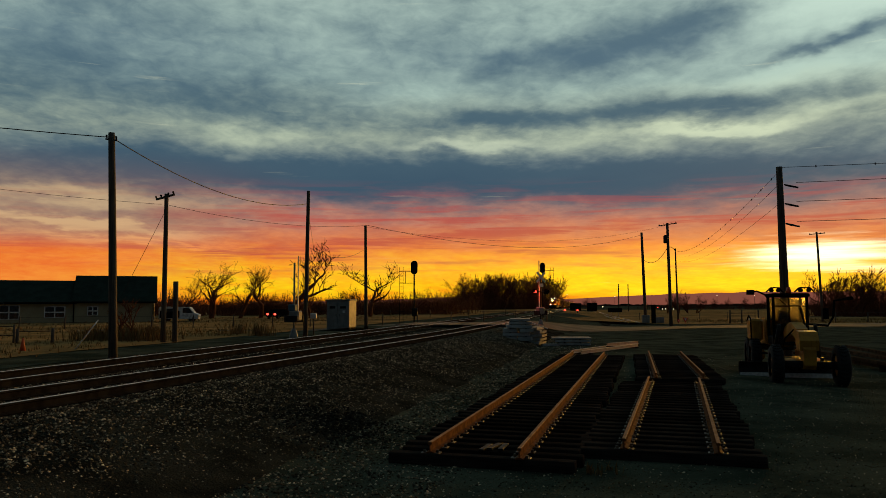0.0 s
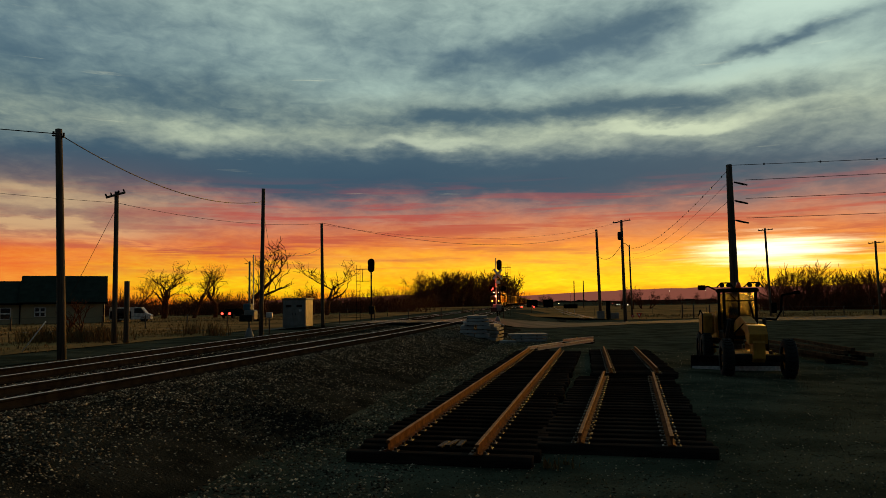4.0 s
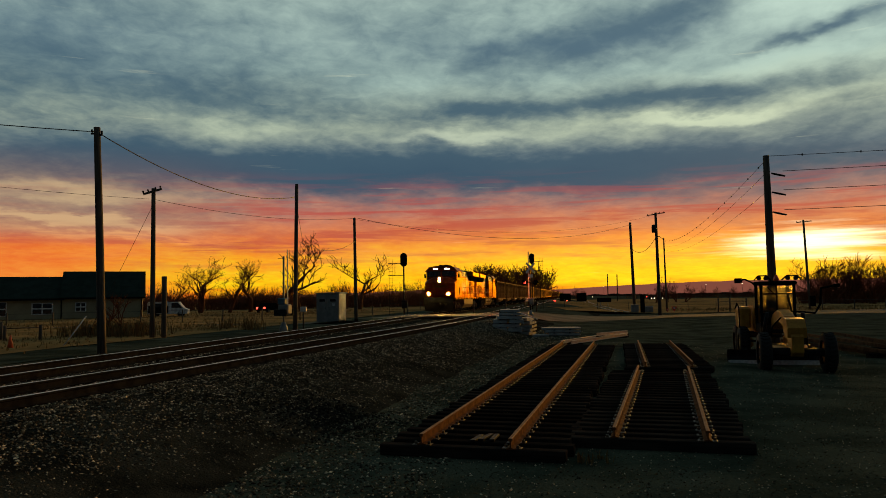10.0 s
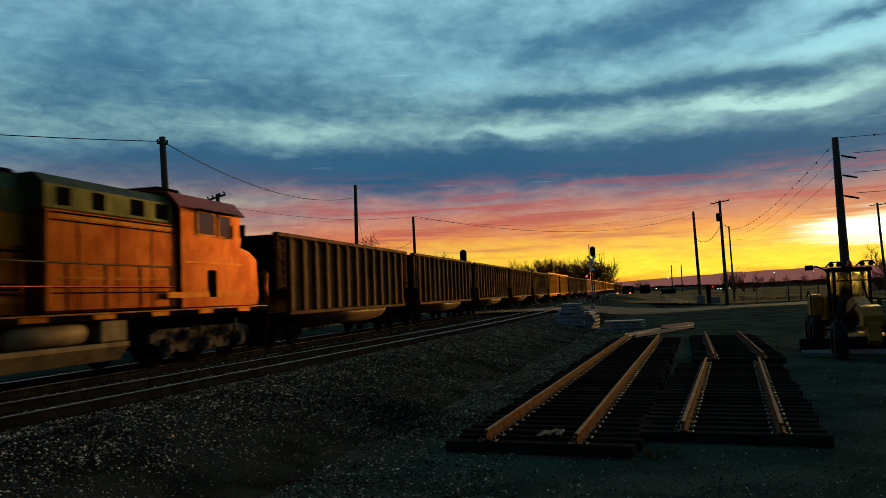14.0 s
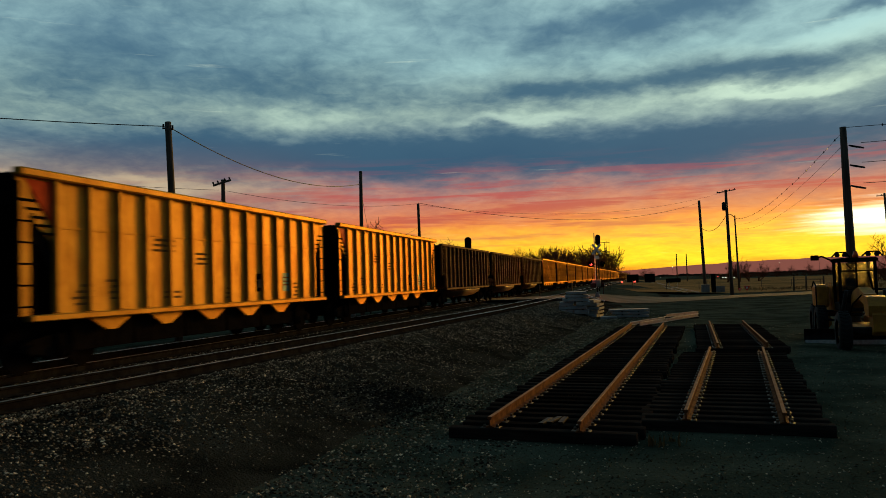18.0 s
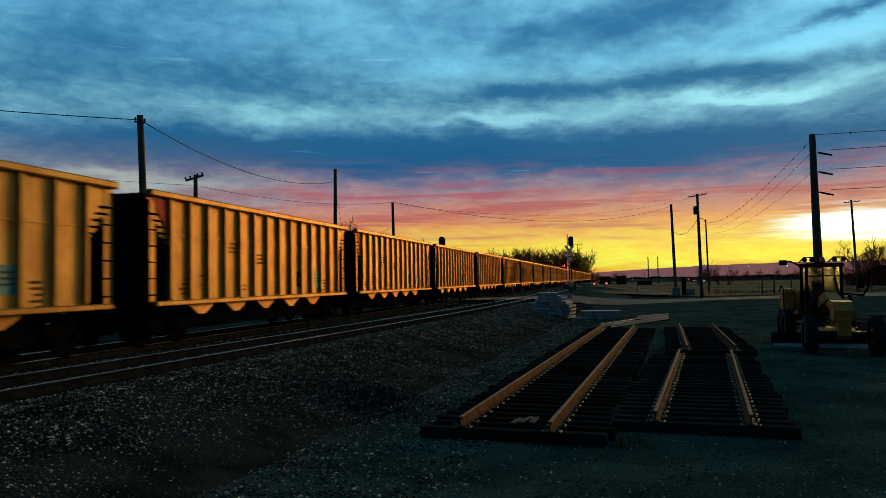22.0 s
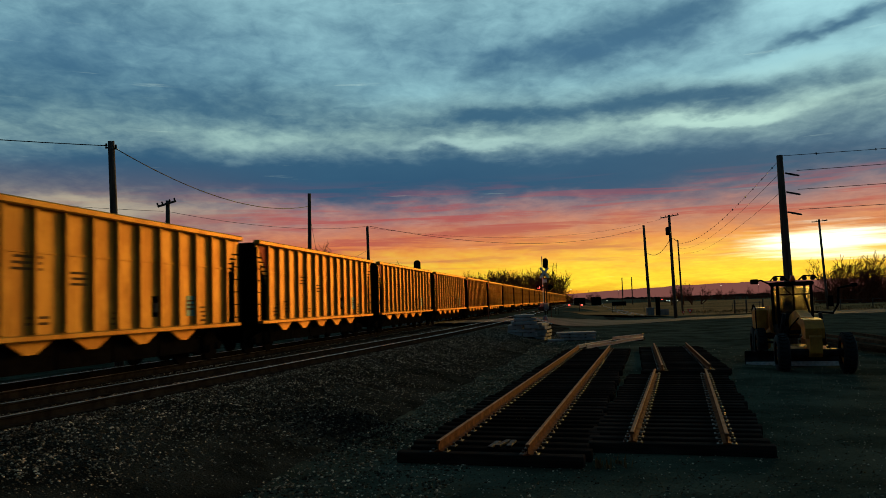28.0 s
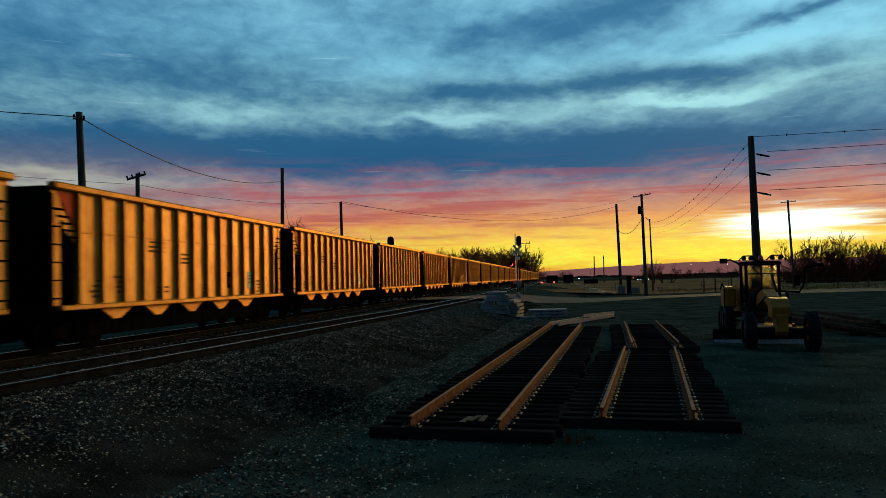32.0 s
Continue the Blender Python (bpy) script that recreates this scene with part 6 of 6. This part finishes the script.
    part("beam", MB().sweep([(-0.10, 0), (0.10, 0), (0.10, 0.15), (-0.10, 0.15)], [((x0, y0, ground_z(x0, y0) + z), (d.y, -d.x, 0), (0, 0, 1)), ((x1, y1, ground_z(x1, y1) + z), (d.y, -d.x, 0), (0, 0, 1))]), M_TIMBER, bt)
    part("support_block", MB().box((0, 0, z / 2 - 0.02), (0.6, 0.25, z)), M_TIE, bt, m=Matrix.Translation((x1, y1 + 1.0, ground_z(x1, y1 + 1.0))))
for k, (x, y, rz) in enumerate(((0.72, 13.35, 20), (0.88, 13.45, 24), (1.02, 13.4, 15))):
    jb = tagged(part("joint_bar", MB().box((0, 0, 0.02), (0.09, 0.55, 0.035)), M_DARKSTEEL, m=pose(x, y, 0.19, 0, 0, -rz)), "loose steel joint bar lying on the ties", "joint bar", "loose joint bars")
wp = on_a(17.2, b_off(17.2) + 0.25, RAIL_Z - 0.14)
tagged(part("pale_plate", MB().box((0, 0, 0), (0.35, 0.28, 0.05)), M_CONCRETE, m=Matrix.Translation(wp) @ Matrix.Rotation(0.5, 4, "Z")), "pale square plate lying between the siding rails", "plate")
tagged(part("flat_stone", MB().box((0, 0, 0), (0.30, 0.12, 0.05)), M_CONCRETE, m=pose(-3.55, 9.15, ground_z(-3.55, 9.15) + 0.03, 0, 0, 15)), "pale flat stone on the dirt", "stone")
cn = thing("traffic_cone", "orange traffic cone beside the service road", "traffic cone", at=(-19.0, 35.2, ground_z(-19.0, 35.2)))
M_CONE = mat("orange_plastic", (0.62, 0.10, 0.02), None, 0.5, 0, 3, 30, 0)
part("cone", MB().tube([(0, 0, 0.03), (0, 0, 0.62)], [0.14, 0.03], 14), M_CONE, cn)
part("base", MB().box((0, 0, 0.015), (0.36, 0.36, 0.03)), M_CONE, cn)


# ------------------------------------------------------------------ house, van, fences
M_WALL = mat("tan_siding", (0.36, 0.31, 0.18), (0.29, 0.245, 0.145), 0.8, 0, 0.6, 20.0, 0.1)
M_ROOF = mat("dark_shingles", (0.020, 0.034, 0.027), (0.012, 0.022, 0.017), 0.9, 0, 1.0, 15.0, 0.5, 0.02, spec=0.1)
M_TRIM = mat("white_trim", (0.80, 0.78, 0.72), None, 0.6, 0, 3, 30, 0)
M_PANE = mat("window_pane", (0.03, 0.032, 0.035), None, 0.06, 0, 3, 30, 0, spec=0.8)
M_PORCH = mat("porch_lamp_glow", (1, 0.8, 0.4), None, 0.4, 0, 3, 30, 0, emit=(1.0, 0.45, 0.08), strength=12.0)
HY, HZ = 102.0, 0.36
hs = thing("house", "low tan ranch house with a dark shingled roof", "house", at=(-38.0 + 38.0 * 0.93 * math.cos(radians(20)), HY + 38.0 * 0.93 * math.sin(radians(20)), HZ), rz=20)
hs.scale = (0.93, 1, 1)


def gable(x0, x1, d, eave, ridge, name):
    part(name, MB().slab([(0, -0.6), (d, -0.6), (d, eave), (0, eave)], 0, x0, x1), M_WALL, hs)
    part("roof", MB().slab([(-0.5, eave - 0.05), (d / 2, ridge), (d + 0.5, eave - 0.05), (d + 0.5, eave + 0.12), (d / 2, ridge + 0.18), (-0.5, eave + 0.12)], 0, x0 - 0.35, x1 + 0.35), M_ROOF, hs)
    for x in (x0 + 0.02, x1 - 0.02):
        part("gable_end", MB().slab([(0.05, eave), (d - 0.05, eave), (d / 2, ridge - 0.05)], 0, x - 0.05, x + 0.05), M_WALL, hs)
    part("fascia", MB().box(((x0 + x1) / 2, -0.52, eave - 0.02), (x1 - x0 + 0.7, 0.06, 0.2)), M_BLACK, hs)


gable(-48.2, -38.0, 9.0, 2.70, 6.10, "wall")
gable(-72.0, -48.25, 8.6, 2.62, 5.40, "wall")


def window(x, z, w, h, panes):
    wn = part("window", MB().box((x, -0.05, z), (w, 0.06, h), ch=0.01), M_TRIM, hs, "white framed window")
    pw = (w - 0.12) / panes
    for i in range(panes):
        for k in (-1, 1):
            part("pane", MB().box((x - w / 2 + 0.06 + pw * (i + 0.5), -0.085, z + k * h / 4), (pw - 0.16, 0.02, h / 2 - 0.17), ch=0.004), M_PANE, wn)


for x, z, w, h, n in ((-56.1, 1.45, 2.6, 1.75, 2), (-50.6, 1.45, 2.6, 1.45, 2), (-45.9, 1.6, 1.4, 1.15, 2), (-62.6, 1.3, 1.3, 1.5, 1)):
    window(x, z, w, h, n)
dr = part("door", MB().box((-59.5, -0.05, 1.05), (1.15, 0.08, 2.1), ch=0.01), M_TRIM, hs, "white front door")
part("door_frame", MB().box((-59.5, -0.03, 2.15), (1.4, 0.08, 0.12)).box((-60.15, -0.03, 1.05), (0.12, 0.08, 2.1)).box((-58.85, -0.03, 1.05), (0.12, 0.08, 2.1)), M_BLACK, dr)
part("porch_lamp", MB().box((-58.3, -0.16, 2.05), (0.28, 0.22, 0.34), ch=0.05), M_PORCH, hs, "glowing porch lamp")
part("porch_step", MB().box((-58.0, -0.9, -0.02), (5.0, 1.8, 0.2)), M_CONCRETE, hs)
part("downspout", MB().box((-48.3, -0.08, 1.2), (0.12, 0.1, 2.6)).box((-38.1, -0.08, 1.2), (0.12, 0.1, 2.6)), M_BLACK, hs)
part("entry_gable", MB().slab([(-62.6, 2.4), (-57.0, 2.4), (-59.8, 3.55)], 1, -0.9, 0.2), M_WALL, hs)
part("entry_roof", MB().slab([(-63.0, 2.45), (-59.8, 3.72), (-56.6, 2.45), (-56.6, 2.62), (-59.8, 3.9), (-63.0, 2.62)], 1, -1.1, 1.8), M_ROOF, hs)
part("roof_vent", MB().tube([(-58.5, 4.2, 5.2), (-58.5, 4.2, 6.2)], 0.08, 8), M_DARKSTEEL, hs)

vn = thing("van", "white van parked in the field beside the house", "van", at=(-36.0, 106.0, ground_z(-36.0, 106.0)), rz=8)
part("body", MB().slab([(-2.5, 0.35), (2.6, 0.35), (2.7, 0.9), (2.1, 1.15), (1.45, 1.95), (-2.4, 2.0), (-2.55, 1.7)], 1, -0.95, 0.95), M_WHITE, vn)
part("side_glass", MB().slab([(1.95, 1.15), (1.4, 1.82), (0.6, 1.82), (0.6, 1.15)], 1, -0.975, -0.955), M_PANE, vn)
part("rear_glass", MB().box((-1.4, -0.965, 1.5), (1.4, 0.02, 0.5), ch=0.004), M_PANE, vn)
part("rear_doors", MB().box((-1.1, -0.962, 0.95), (2.6, 0.012, 1.0), ch=0.002), M_BLACK, vn, "dark lower side")
for x in (-1.6, 1.7):
    for y in (-0.85, 0.85):
        w = part("wheel", MB().tube([(x, y - 0.1, 0.33), (x, y + 0.1, 0.33)], 0.34, 16), M_RUBBER, vn)


def post_fence(label, pts, h, rails, thick=0.05):
    f = thing("fence", label, "fence", group="field fences")
    for x, y in pts:
        z = ground_z(x, y)
        part("post", MB().tube([(x, y, z - 0.2), (x + 0.03, y, z + h)], thick, 8), M_POLE, f)
    for k in rails:
        part("rail", MB().tube([(x, y, ground_z(x, y) + h * k) for x, y in pts], 0.03 if thick > 0.06 else 0.012, 6), M_POLE if thick > 0.06 else M_WIRE, f)
    return f


post_fence("low pipe gate beside the service road", [(-25.6, 42.2), (-24.5, 42.3), (-23.4, 42.4)], 1.05, (0.45, 0.92), 0.07)
post_fence("low wooden barrier beside the service road", [(-23.0, 42.0), (-21.2, 42.2)], 0.85, (0.82,), 0.09)
post_fence("wire fence of leaning wooden posts in the field", [(-40 + 3.4 * i, 66 + 1.1 * i) for i in range(16)], 1.25, (0.5, 0.9), 0.06)
post_fence("wire fence of thin posts along the far field", [(-20 + 6 * i, 112 + 2.5 * i) for i in range(14)], 1.3, (0.5, 0.9))
post_fence("short stretch of thick wooden fence posts", [(39.5, 107), (41.3, 107.5), (43.8, 108)], 1.9, (0.75,), 0.11)
post_fence("wire fence along the road verge", [(46 + 5 * i, 109.5 + 0.7 * i) for i in range(14)], 1.5, (0.6, 0.95), 0.08)


# ------------------------------------------------------------------ bare trees
def bare_tree(seed, h, trunks, spread_, droop, twigs, more, rmin):
    """Trunk and crown of a leafless tree, as two tube meshes."""
    rng = random.Random(seed)
    trunk, crown = MB(), MB()

    def limb(p, d, length, r, depth):
        pts, rad = [p.copy()], [r]
        n = 4 if depth < 3 else 3
        for i in range(n):
            d = (d + Vector((rng.gauss(0, 0.22), rng.gauss(0, 0.22), rng.gauss(0.06, 0.14) - droop * depth * 0.05))).normalized()
            p = p + d * (length / n)
            pts.append(p.copy())
            rad.append(r * (1 - 0.5 * (i + 1) / n))
        (trunk if depth == 0 else crown).tube(pts, rad, 7 if depth == 0 else (5 if depth == 1 else 3), cap=depth < 1, sm=depth < 2)
        if depth >= twigs:
            return
        kids = 4 if depth == 0 else rng.choice((2, 3)) + more
        for k in range(kids):
            j = rng.randint(2 if depth == 0 else 1, n)
            a = rng.uniform(0, 6.28)
            side = Vector((math.cos(a), math.sin(a), rng.uniform(-0.1, 0.7)))
            nd = (d * rng.uniform(0.5, 1.0) + side * spread_).normalized()
            limb(pts[j], nd, length * rng.uniform(0.5, 0.78), max(rad[j] * 0.66, rmin), depth + 1)
    for _ in range(trunks):
        a = rng.uniform(0, 6.28)
        limb(Vector((math.cos(a) * 0.2 * (trunks - 1), math.sin(a) * 0.2 * (trunks - 1), -0.2)), Vector((rng.gauss(0, 0.18) * trunks, rng.gauss(0, 0.18), 1)).normalized(), h * 0.42, h * 0.024 + 0.06, 0)
    return trunk, crown


TREES = []
for i, (seed, h, tr_, sp, dp, tw, mo, rm) in enumerate(((1, 10, 1, 0.75, 0.0, 4, 1, 0.03), (2, 10, 2, 0.85, 0.5, 4, 1, 0.022), (3, 9, 1, 0.9, 0.2, 4, 1, 0.022), (4, 10, 3, 0.55, 0.0, 4, 1, 0.035), (5, 10, 2, 0.5, -0.3, 3, 1, 0.06))):
    t_, c_ = bare_tree(seed, h, tr_, sp, dp, tw, mo, rm)
    TREES.append((t_.mesh("trunk"), c_.mesh("crown")))
    for me in TREES[-1]:
        me.materials.append(M_BARK)


TOPS = [max(v.co.z for v in c.vertices) for _, c in TREES]


def tree(kind, x, y, h, rz, label):
    t = thing("bare_tree", label, "tree", group="bare winter trees", at=(x, y, ground_z(x, y)), rz=rz)
    t.scale = (h / TOPS[kind],) * 3
    part("trunk", TREES[kind][0], None, t)
    part("crown", TREES[kind][1], None, t)
    return t


def at_px(px, y):
    return (px - 784) / 1370.0 * y


tree(4, -18.6, 46.0, 2.6, 30, "thin leafless sapling among the roadside weeds")
TL = "leafless tree with dark spreading branches at the field edge"
for kind, px, y, h, rz in ((0, 325, 150, 8.0, 10), (1, 372, 128, 9.5, 40), (2, 425, 128, 8.0, 200), (2, 462, 132, 9.0, 90), (0, 520, 120, 12.4, 0), (3, 548, 126, 7.0, 130), (0, 655, 140, 10.5, 60),
                           (3, 632, 150, 6.5, 220), (0, 735, 165, 6.0, 20), (3, 690, 170, 5.0, 30), (3, 300, 160, 7.0, 70), (2, 595, 170, 5.5, 140), (3, 775, 190, 6.0, 80)):
    tree(kind, at_px(px, y), y, h, rz, TL)
rt = random.Random(17)
for i in range(46):
    k = i / 45
    y = 330 + 100 * k + rt.uniform(-12, 12)
    tree(rt.choice((4, 0, 3)), at_px(822 + 158 * k + rt.uniform(-4, 4), y), y, (14.0 + 4.5 * k) * rt.uniform(0.85, 1.12), rt.uniform(0, 360), "tall leafless tree in a dense far grove")
for i in range(26):
    y = 172 + rt.uniform(-14, 26)
    tree(rt.choice((4, 3, 0)), at_px(1452 + 9.0 * i + rt.uniform(-4, 4), y), y, 9.5 * rt.uniform(0.75, 1.25), rt.uniform(0, 360), "leafless tree in a row beyond the road")
for px, y, h in ((1040, 330, 6.5), (1046, 330, 6.0), (1180, 235, 6.5), (1200, 235, 8.0), (1215, 235, 7.6), (1232, 235, 6.5), (1262, 420, 7), (1290, 430, 7), (1318, 430, 8), (1345, 420, 7)):
    tree(3, at_px(px, y), y, h, rt.uniform(0, 360), "bushy leafless tree in the far field")


def brush(name, label, spots, seed):
    """A thicket of fine stems; spots: x, y, height, spread, stems."""
    rng = random.Random(seed)
    mb = MB()
    for x, y, h, sp, n in spots:
        z = ground_z(x, y) - 0.1
        for _ in range(n):
            bx, by = x + rng.gauss(0, sp), y + rng.gauss(0, sp * 0.6)
            p, d = Vector((bx, by, z)), Vector((rng.gauss(0, 0.3), rng.gauss(0, 0.3), 1)).normalized()
            hh = h * rng.uniform(0.5, 1.05)
            q = p + d * hh * 0.6
            e = q + (d + Vector((rng.gauss(0, 0.4), rng.gauss(0, 0.4), 0))).normalized() * hh * 0.45
            r = 0.04 + 0.008 * h
            mb.tube([p, q, e], [r, r * 0.7, r * 0.3], 3, cap=False, sm=False)
            for _ in range(3):
                b = p.lerp(q, rng.uniform(0.4, 1.0))
                mb.tube([b, b + Vector((rng.gauss(0, 0.5), rng.gauss(0, 0.5), rng.uniform(0.2, 0.8))).normalized() * hh * 0.35], [r * 0.6, r * 0.25], 3, cap=False, sm=False)
    return tagged(part(name, mb, M_BARK), label, "brush", kind="stuff")


rb = random.Random(6)
sp = [(at_px(px, y), y, rb.uniform(3.0, 5.6), 2.2, 30) for px, y in ((rb.uniform(262, 835), rb.uniform(165, 215)) for _ in range(120))]
brush("hedge_brush", "dark leafless brush along the field edge", sp, 3)
sp = [(at_px(px, y), y, rb.uniform(6, 11), 4.5, 44) for px, y in ((rb.uniform(805, 985), 0) for _ in range(64)) for y in [330 + 100 * (px - 820) / 165 + rb.uniform(-10, 10)]]
brush("grove_brush", "dense dark undergrowth of the far grove", sp, 5)
sp = [(at_px(px, y), y, rb.uniform(2.4, 6.0), 2.2, 28) for px, y in ((rb.uniform(1448, 1700), rb.uniform(168, 200)) for _ in range(64))]
brush("roadside_brush", "dark leafless brush under the roadside trees", sp, 7)
sp = [(at_px(px, y), y, rb.uniform(2.5, 5.0), 6.0, 24) for px, y in ((rb.uniform(1150, 1440), rb.uniform(420, 560)) for _ in range(60))]
brush("far_brush", "dark far brush across the plain", sp, 8)


# ------------------------------------------------------------------ far distance
def hills():
    mb = MB()
    rows = []
    for i in range(161):
        a = radians(-14 + 0.5 * i)
        d = 3900.0
        h = 52 + 16 * noise.noise((i * 0.035, 0, 0)) + 8 * noise.noise((i * 0.12, 3, 0)) + 5 * noise.noise((i * 0.4, 7, 0)) + 26 * smooth(8, 24, math.degrees(a)) - 30 * smooth(2, -8, math.degrees(a))
        mb.v += [(d * math.sin(a), d * math.cos(a), -5.0), (d * math.sin(a), d * math.cos(a), max(4.0, 0.8 * h))]
    mb.f = [(2 * i, 2 * i + 2, 2 * i + 3, 2 * i + 1) for i in range(160)]
    mb.s = [True] * 160
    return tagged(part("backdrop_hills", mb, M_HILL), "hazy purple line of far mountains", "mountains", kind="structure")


hills()
M_TREELINE = mat("far_treeline", (0.10, 0.05, 0.032), None, 1.0, 0, 0.05, 0.5, 0, spec=0.0)
tlm = MB()
for i in range(700):
    a = radians(-32 + 78 * i / 699)
    h = 1.5 + 4.5 * max(0.0, noise.noise((i * 0.09, 1, 0)) + 0.25) + 3.0 * abs(noise.noise((i * 0.9, 4, 0)))
    tlm.v += [(1500 * math.sin(a), 1500 * math.cos(a), -2.0), (1500 * math.sin(a), 1500 * math.cos(a), h)]
tlm.f = [(2 * i, 2 * i + 2, 2 * i + 3, 2 * i + 1) for i in range(699)]
tlm.s = [False] * 699
tagged(part("backdrop_treeline", tlm, M_TREELINE), "thin dark line of trees on the horizon", "treeline", kind="structure")

# spur track on the far side of the road
sd = thing("spur_track", "rusty spur track running away beyond the road", "railway track", kind="structure")
for o in (-0.755, 0.755):
    fr = []
    for i in range(12):
        k = i / 11
        x, y = 25.6 + 52.5 * k - 2.2 * math.sin(math.pi * k), 104 + 290 * k
        fr.append(((x + o, y, 0.10), (1, -0.18, 0), (0, 0, 1)))
    part("rail", MB().sweep([(a * 1.4, b) for a, b in RAIL], fr), M_SPUR, sd)


def lamp_post(label, x, y, h, mt):
    l = thing("marker_lamp", label, "lamp", group="far marker lamps", at=(x, y, ground_z(x, y)))
    part("post", MB().tube([(0, 0, 0), (0, 0, h)], 0.08, 6), M_DARKSTEEL, l)
    part("lamp", MB().tube([(0, 0, h - 0.05), (0, 0, h + 0.25)], 0.22, 8), mt, l)


for px, py, y, mt in ((999, 551, 190, M_REDLAMP), (1021, 551, 190, M_REDLAMP), (1087, 527, 600, M_WHITELAMP), (1003, 523, 800, M_WHITELAMP), (1268, 525, 520, M_WHITELAMP), (1334, 525, 560, M_WHITELAMP),
                      (1066, 545, 420, M_WHITELAMP), (1163, 546, 400, M_REDLAMP), (1425, 528, 500, M_WHITELAMP)):
    lamp_post("far %s lamp on a post" % ("red" if mt is M_REDLAMP else "white"), at_px(px, y), y, max(0.3, 2.62 + (541 - py) / 1370 * y - ground_z(at_px(px, y), y)), mt)


def car(label, x, y, rz, front):
    c = thing("car", label, "car", group="far cars", at=(x, y, ground_z(x, y) + 0.05), rz=rz)
    part("body", MB().slab([(-2.2, 0.35), (2.2, 0.35), (2.2, 0.8), (1.3, 0.95), (0.7, 1.42), (-1.1, 1.45), (-1.8, 0.98), (-2.2, 0.9)], 1, -0.85, 0.85), M_BLACK, c)
    for xx in (-1.35, 1.4):
        for yy in (-0.8, 0.8):
            part("wheel", MB().tube([(xx, yy - 0.1, 0.32), (xx, yy + 0.1, 0.32)], 0.32, 12), M_RUBBER, c)
    for yy in (-0.6, 0.6):
        part("headlight" if front else "tail_light", MB().tube([(2.2, yy, 0.75), (2.3, yy, 0.75)], 0.17, 10), M_WHITELAMP if front else M_REDLAMP, c)


car("dark car with red tail lights on the field road", at_px(493, 118), 118.0, -105, False)
car("dark car with lit headlights on the far road", at_px(1186, 330), 330.0, -95, True)
car("dark car with lit headlights on the far road", at_px(1172, 340), 340.0, -95, True)
M_SIGNRED = mat("red_sign_face", (0.75, 0.05, 0.04), None, 0.5, 0, 4, 40, 0.05)
for px, y, h, w in ((1211, 108, 0.55, 0.42), (1199, 110, 0.35, 0.26)):
    xx = at_px(px, y)
    ys = thing("road_sign", "small red and white triangular sign beside the road", "road sign", group="low road signs", at=(xx, y, ground_z(xx, y)))
    part("post", MB().tube([(0, 0.03, -0.1), (0, 0.03, h + 0.3)], 0.03, 8), M_DARKSTEEL, ys)
    part("face", MB().slab([(-w, h + w * 0.7), (w, h + w * 0.7), (0, h - w)], 1, -0.02, 0.0), M_SIGNRED, ys, "red triangle")
    part("inner_face", MB().slab([(-w * 0.45, h + w * 0.42), (w * 0.45, h + w * 0.42), (0, h - w * 0.35)], 1, -0.03, -0.018), M_WHITE, ys, "white centre")
for px, y, w, h in ((1018, 240, 3.2, 2.4), (1047, 300, 3.6, 3.2), (1087, 170, 2.8, 0.9)):
    rc = thing("relay_case", "dark equipment case beside the far track", "equipment case", group="far equipment cases", at=(at_px(px, y), y, ground_z(at_px(px, y), y)))
    part("body", MB().box((0, 0, h / 2 + (1.0 if h < 1 else 0)), (w, 1.6, h), ch=0.06), M_BLACK, rc)
    if h < 1:
        for k in (-0.8, 0.8):
            part("leg", MB().tube([(k, 0, 0), (k, 0, 1.1)], 0.06, 6), M_WHITE, rc)
for px, y, w, h in ((1141, 109, 1.0, 1.2), (1155, 109, 0.5, 2.6), (1165, 111, 1.3, 0.9)):
    xx = at_px(px, y)
    tagged(part("equipment_box", MB().box((0, 0, h / 2), (w, 0.6, h), ch=0.05), M_METALBOX if h < 2 else M_BLACK, m=pose(xx, y, ground_z(xx, y))), "weathered utility box at the foot of a pole", "utility box", "utility boxes")


# ------------------------------------------------------------------ what moves
def motions():
    for car, back, about in TRAIN:
        turn = TRAIN_TURN + (180.0 if about else 0.0)
        rows = []
        for t, s in RUN:
            p = on_a(s + back, 0.0, RAIL_Z)
            rows.append((t, pose(p.x, p.y, p.z, 0, 0, turn)))
        walk(car, rows)


motions()
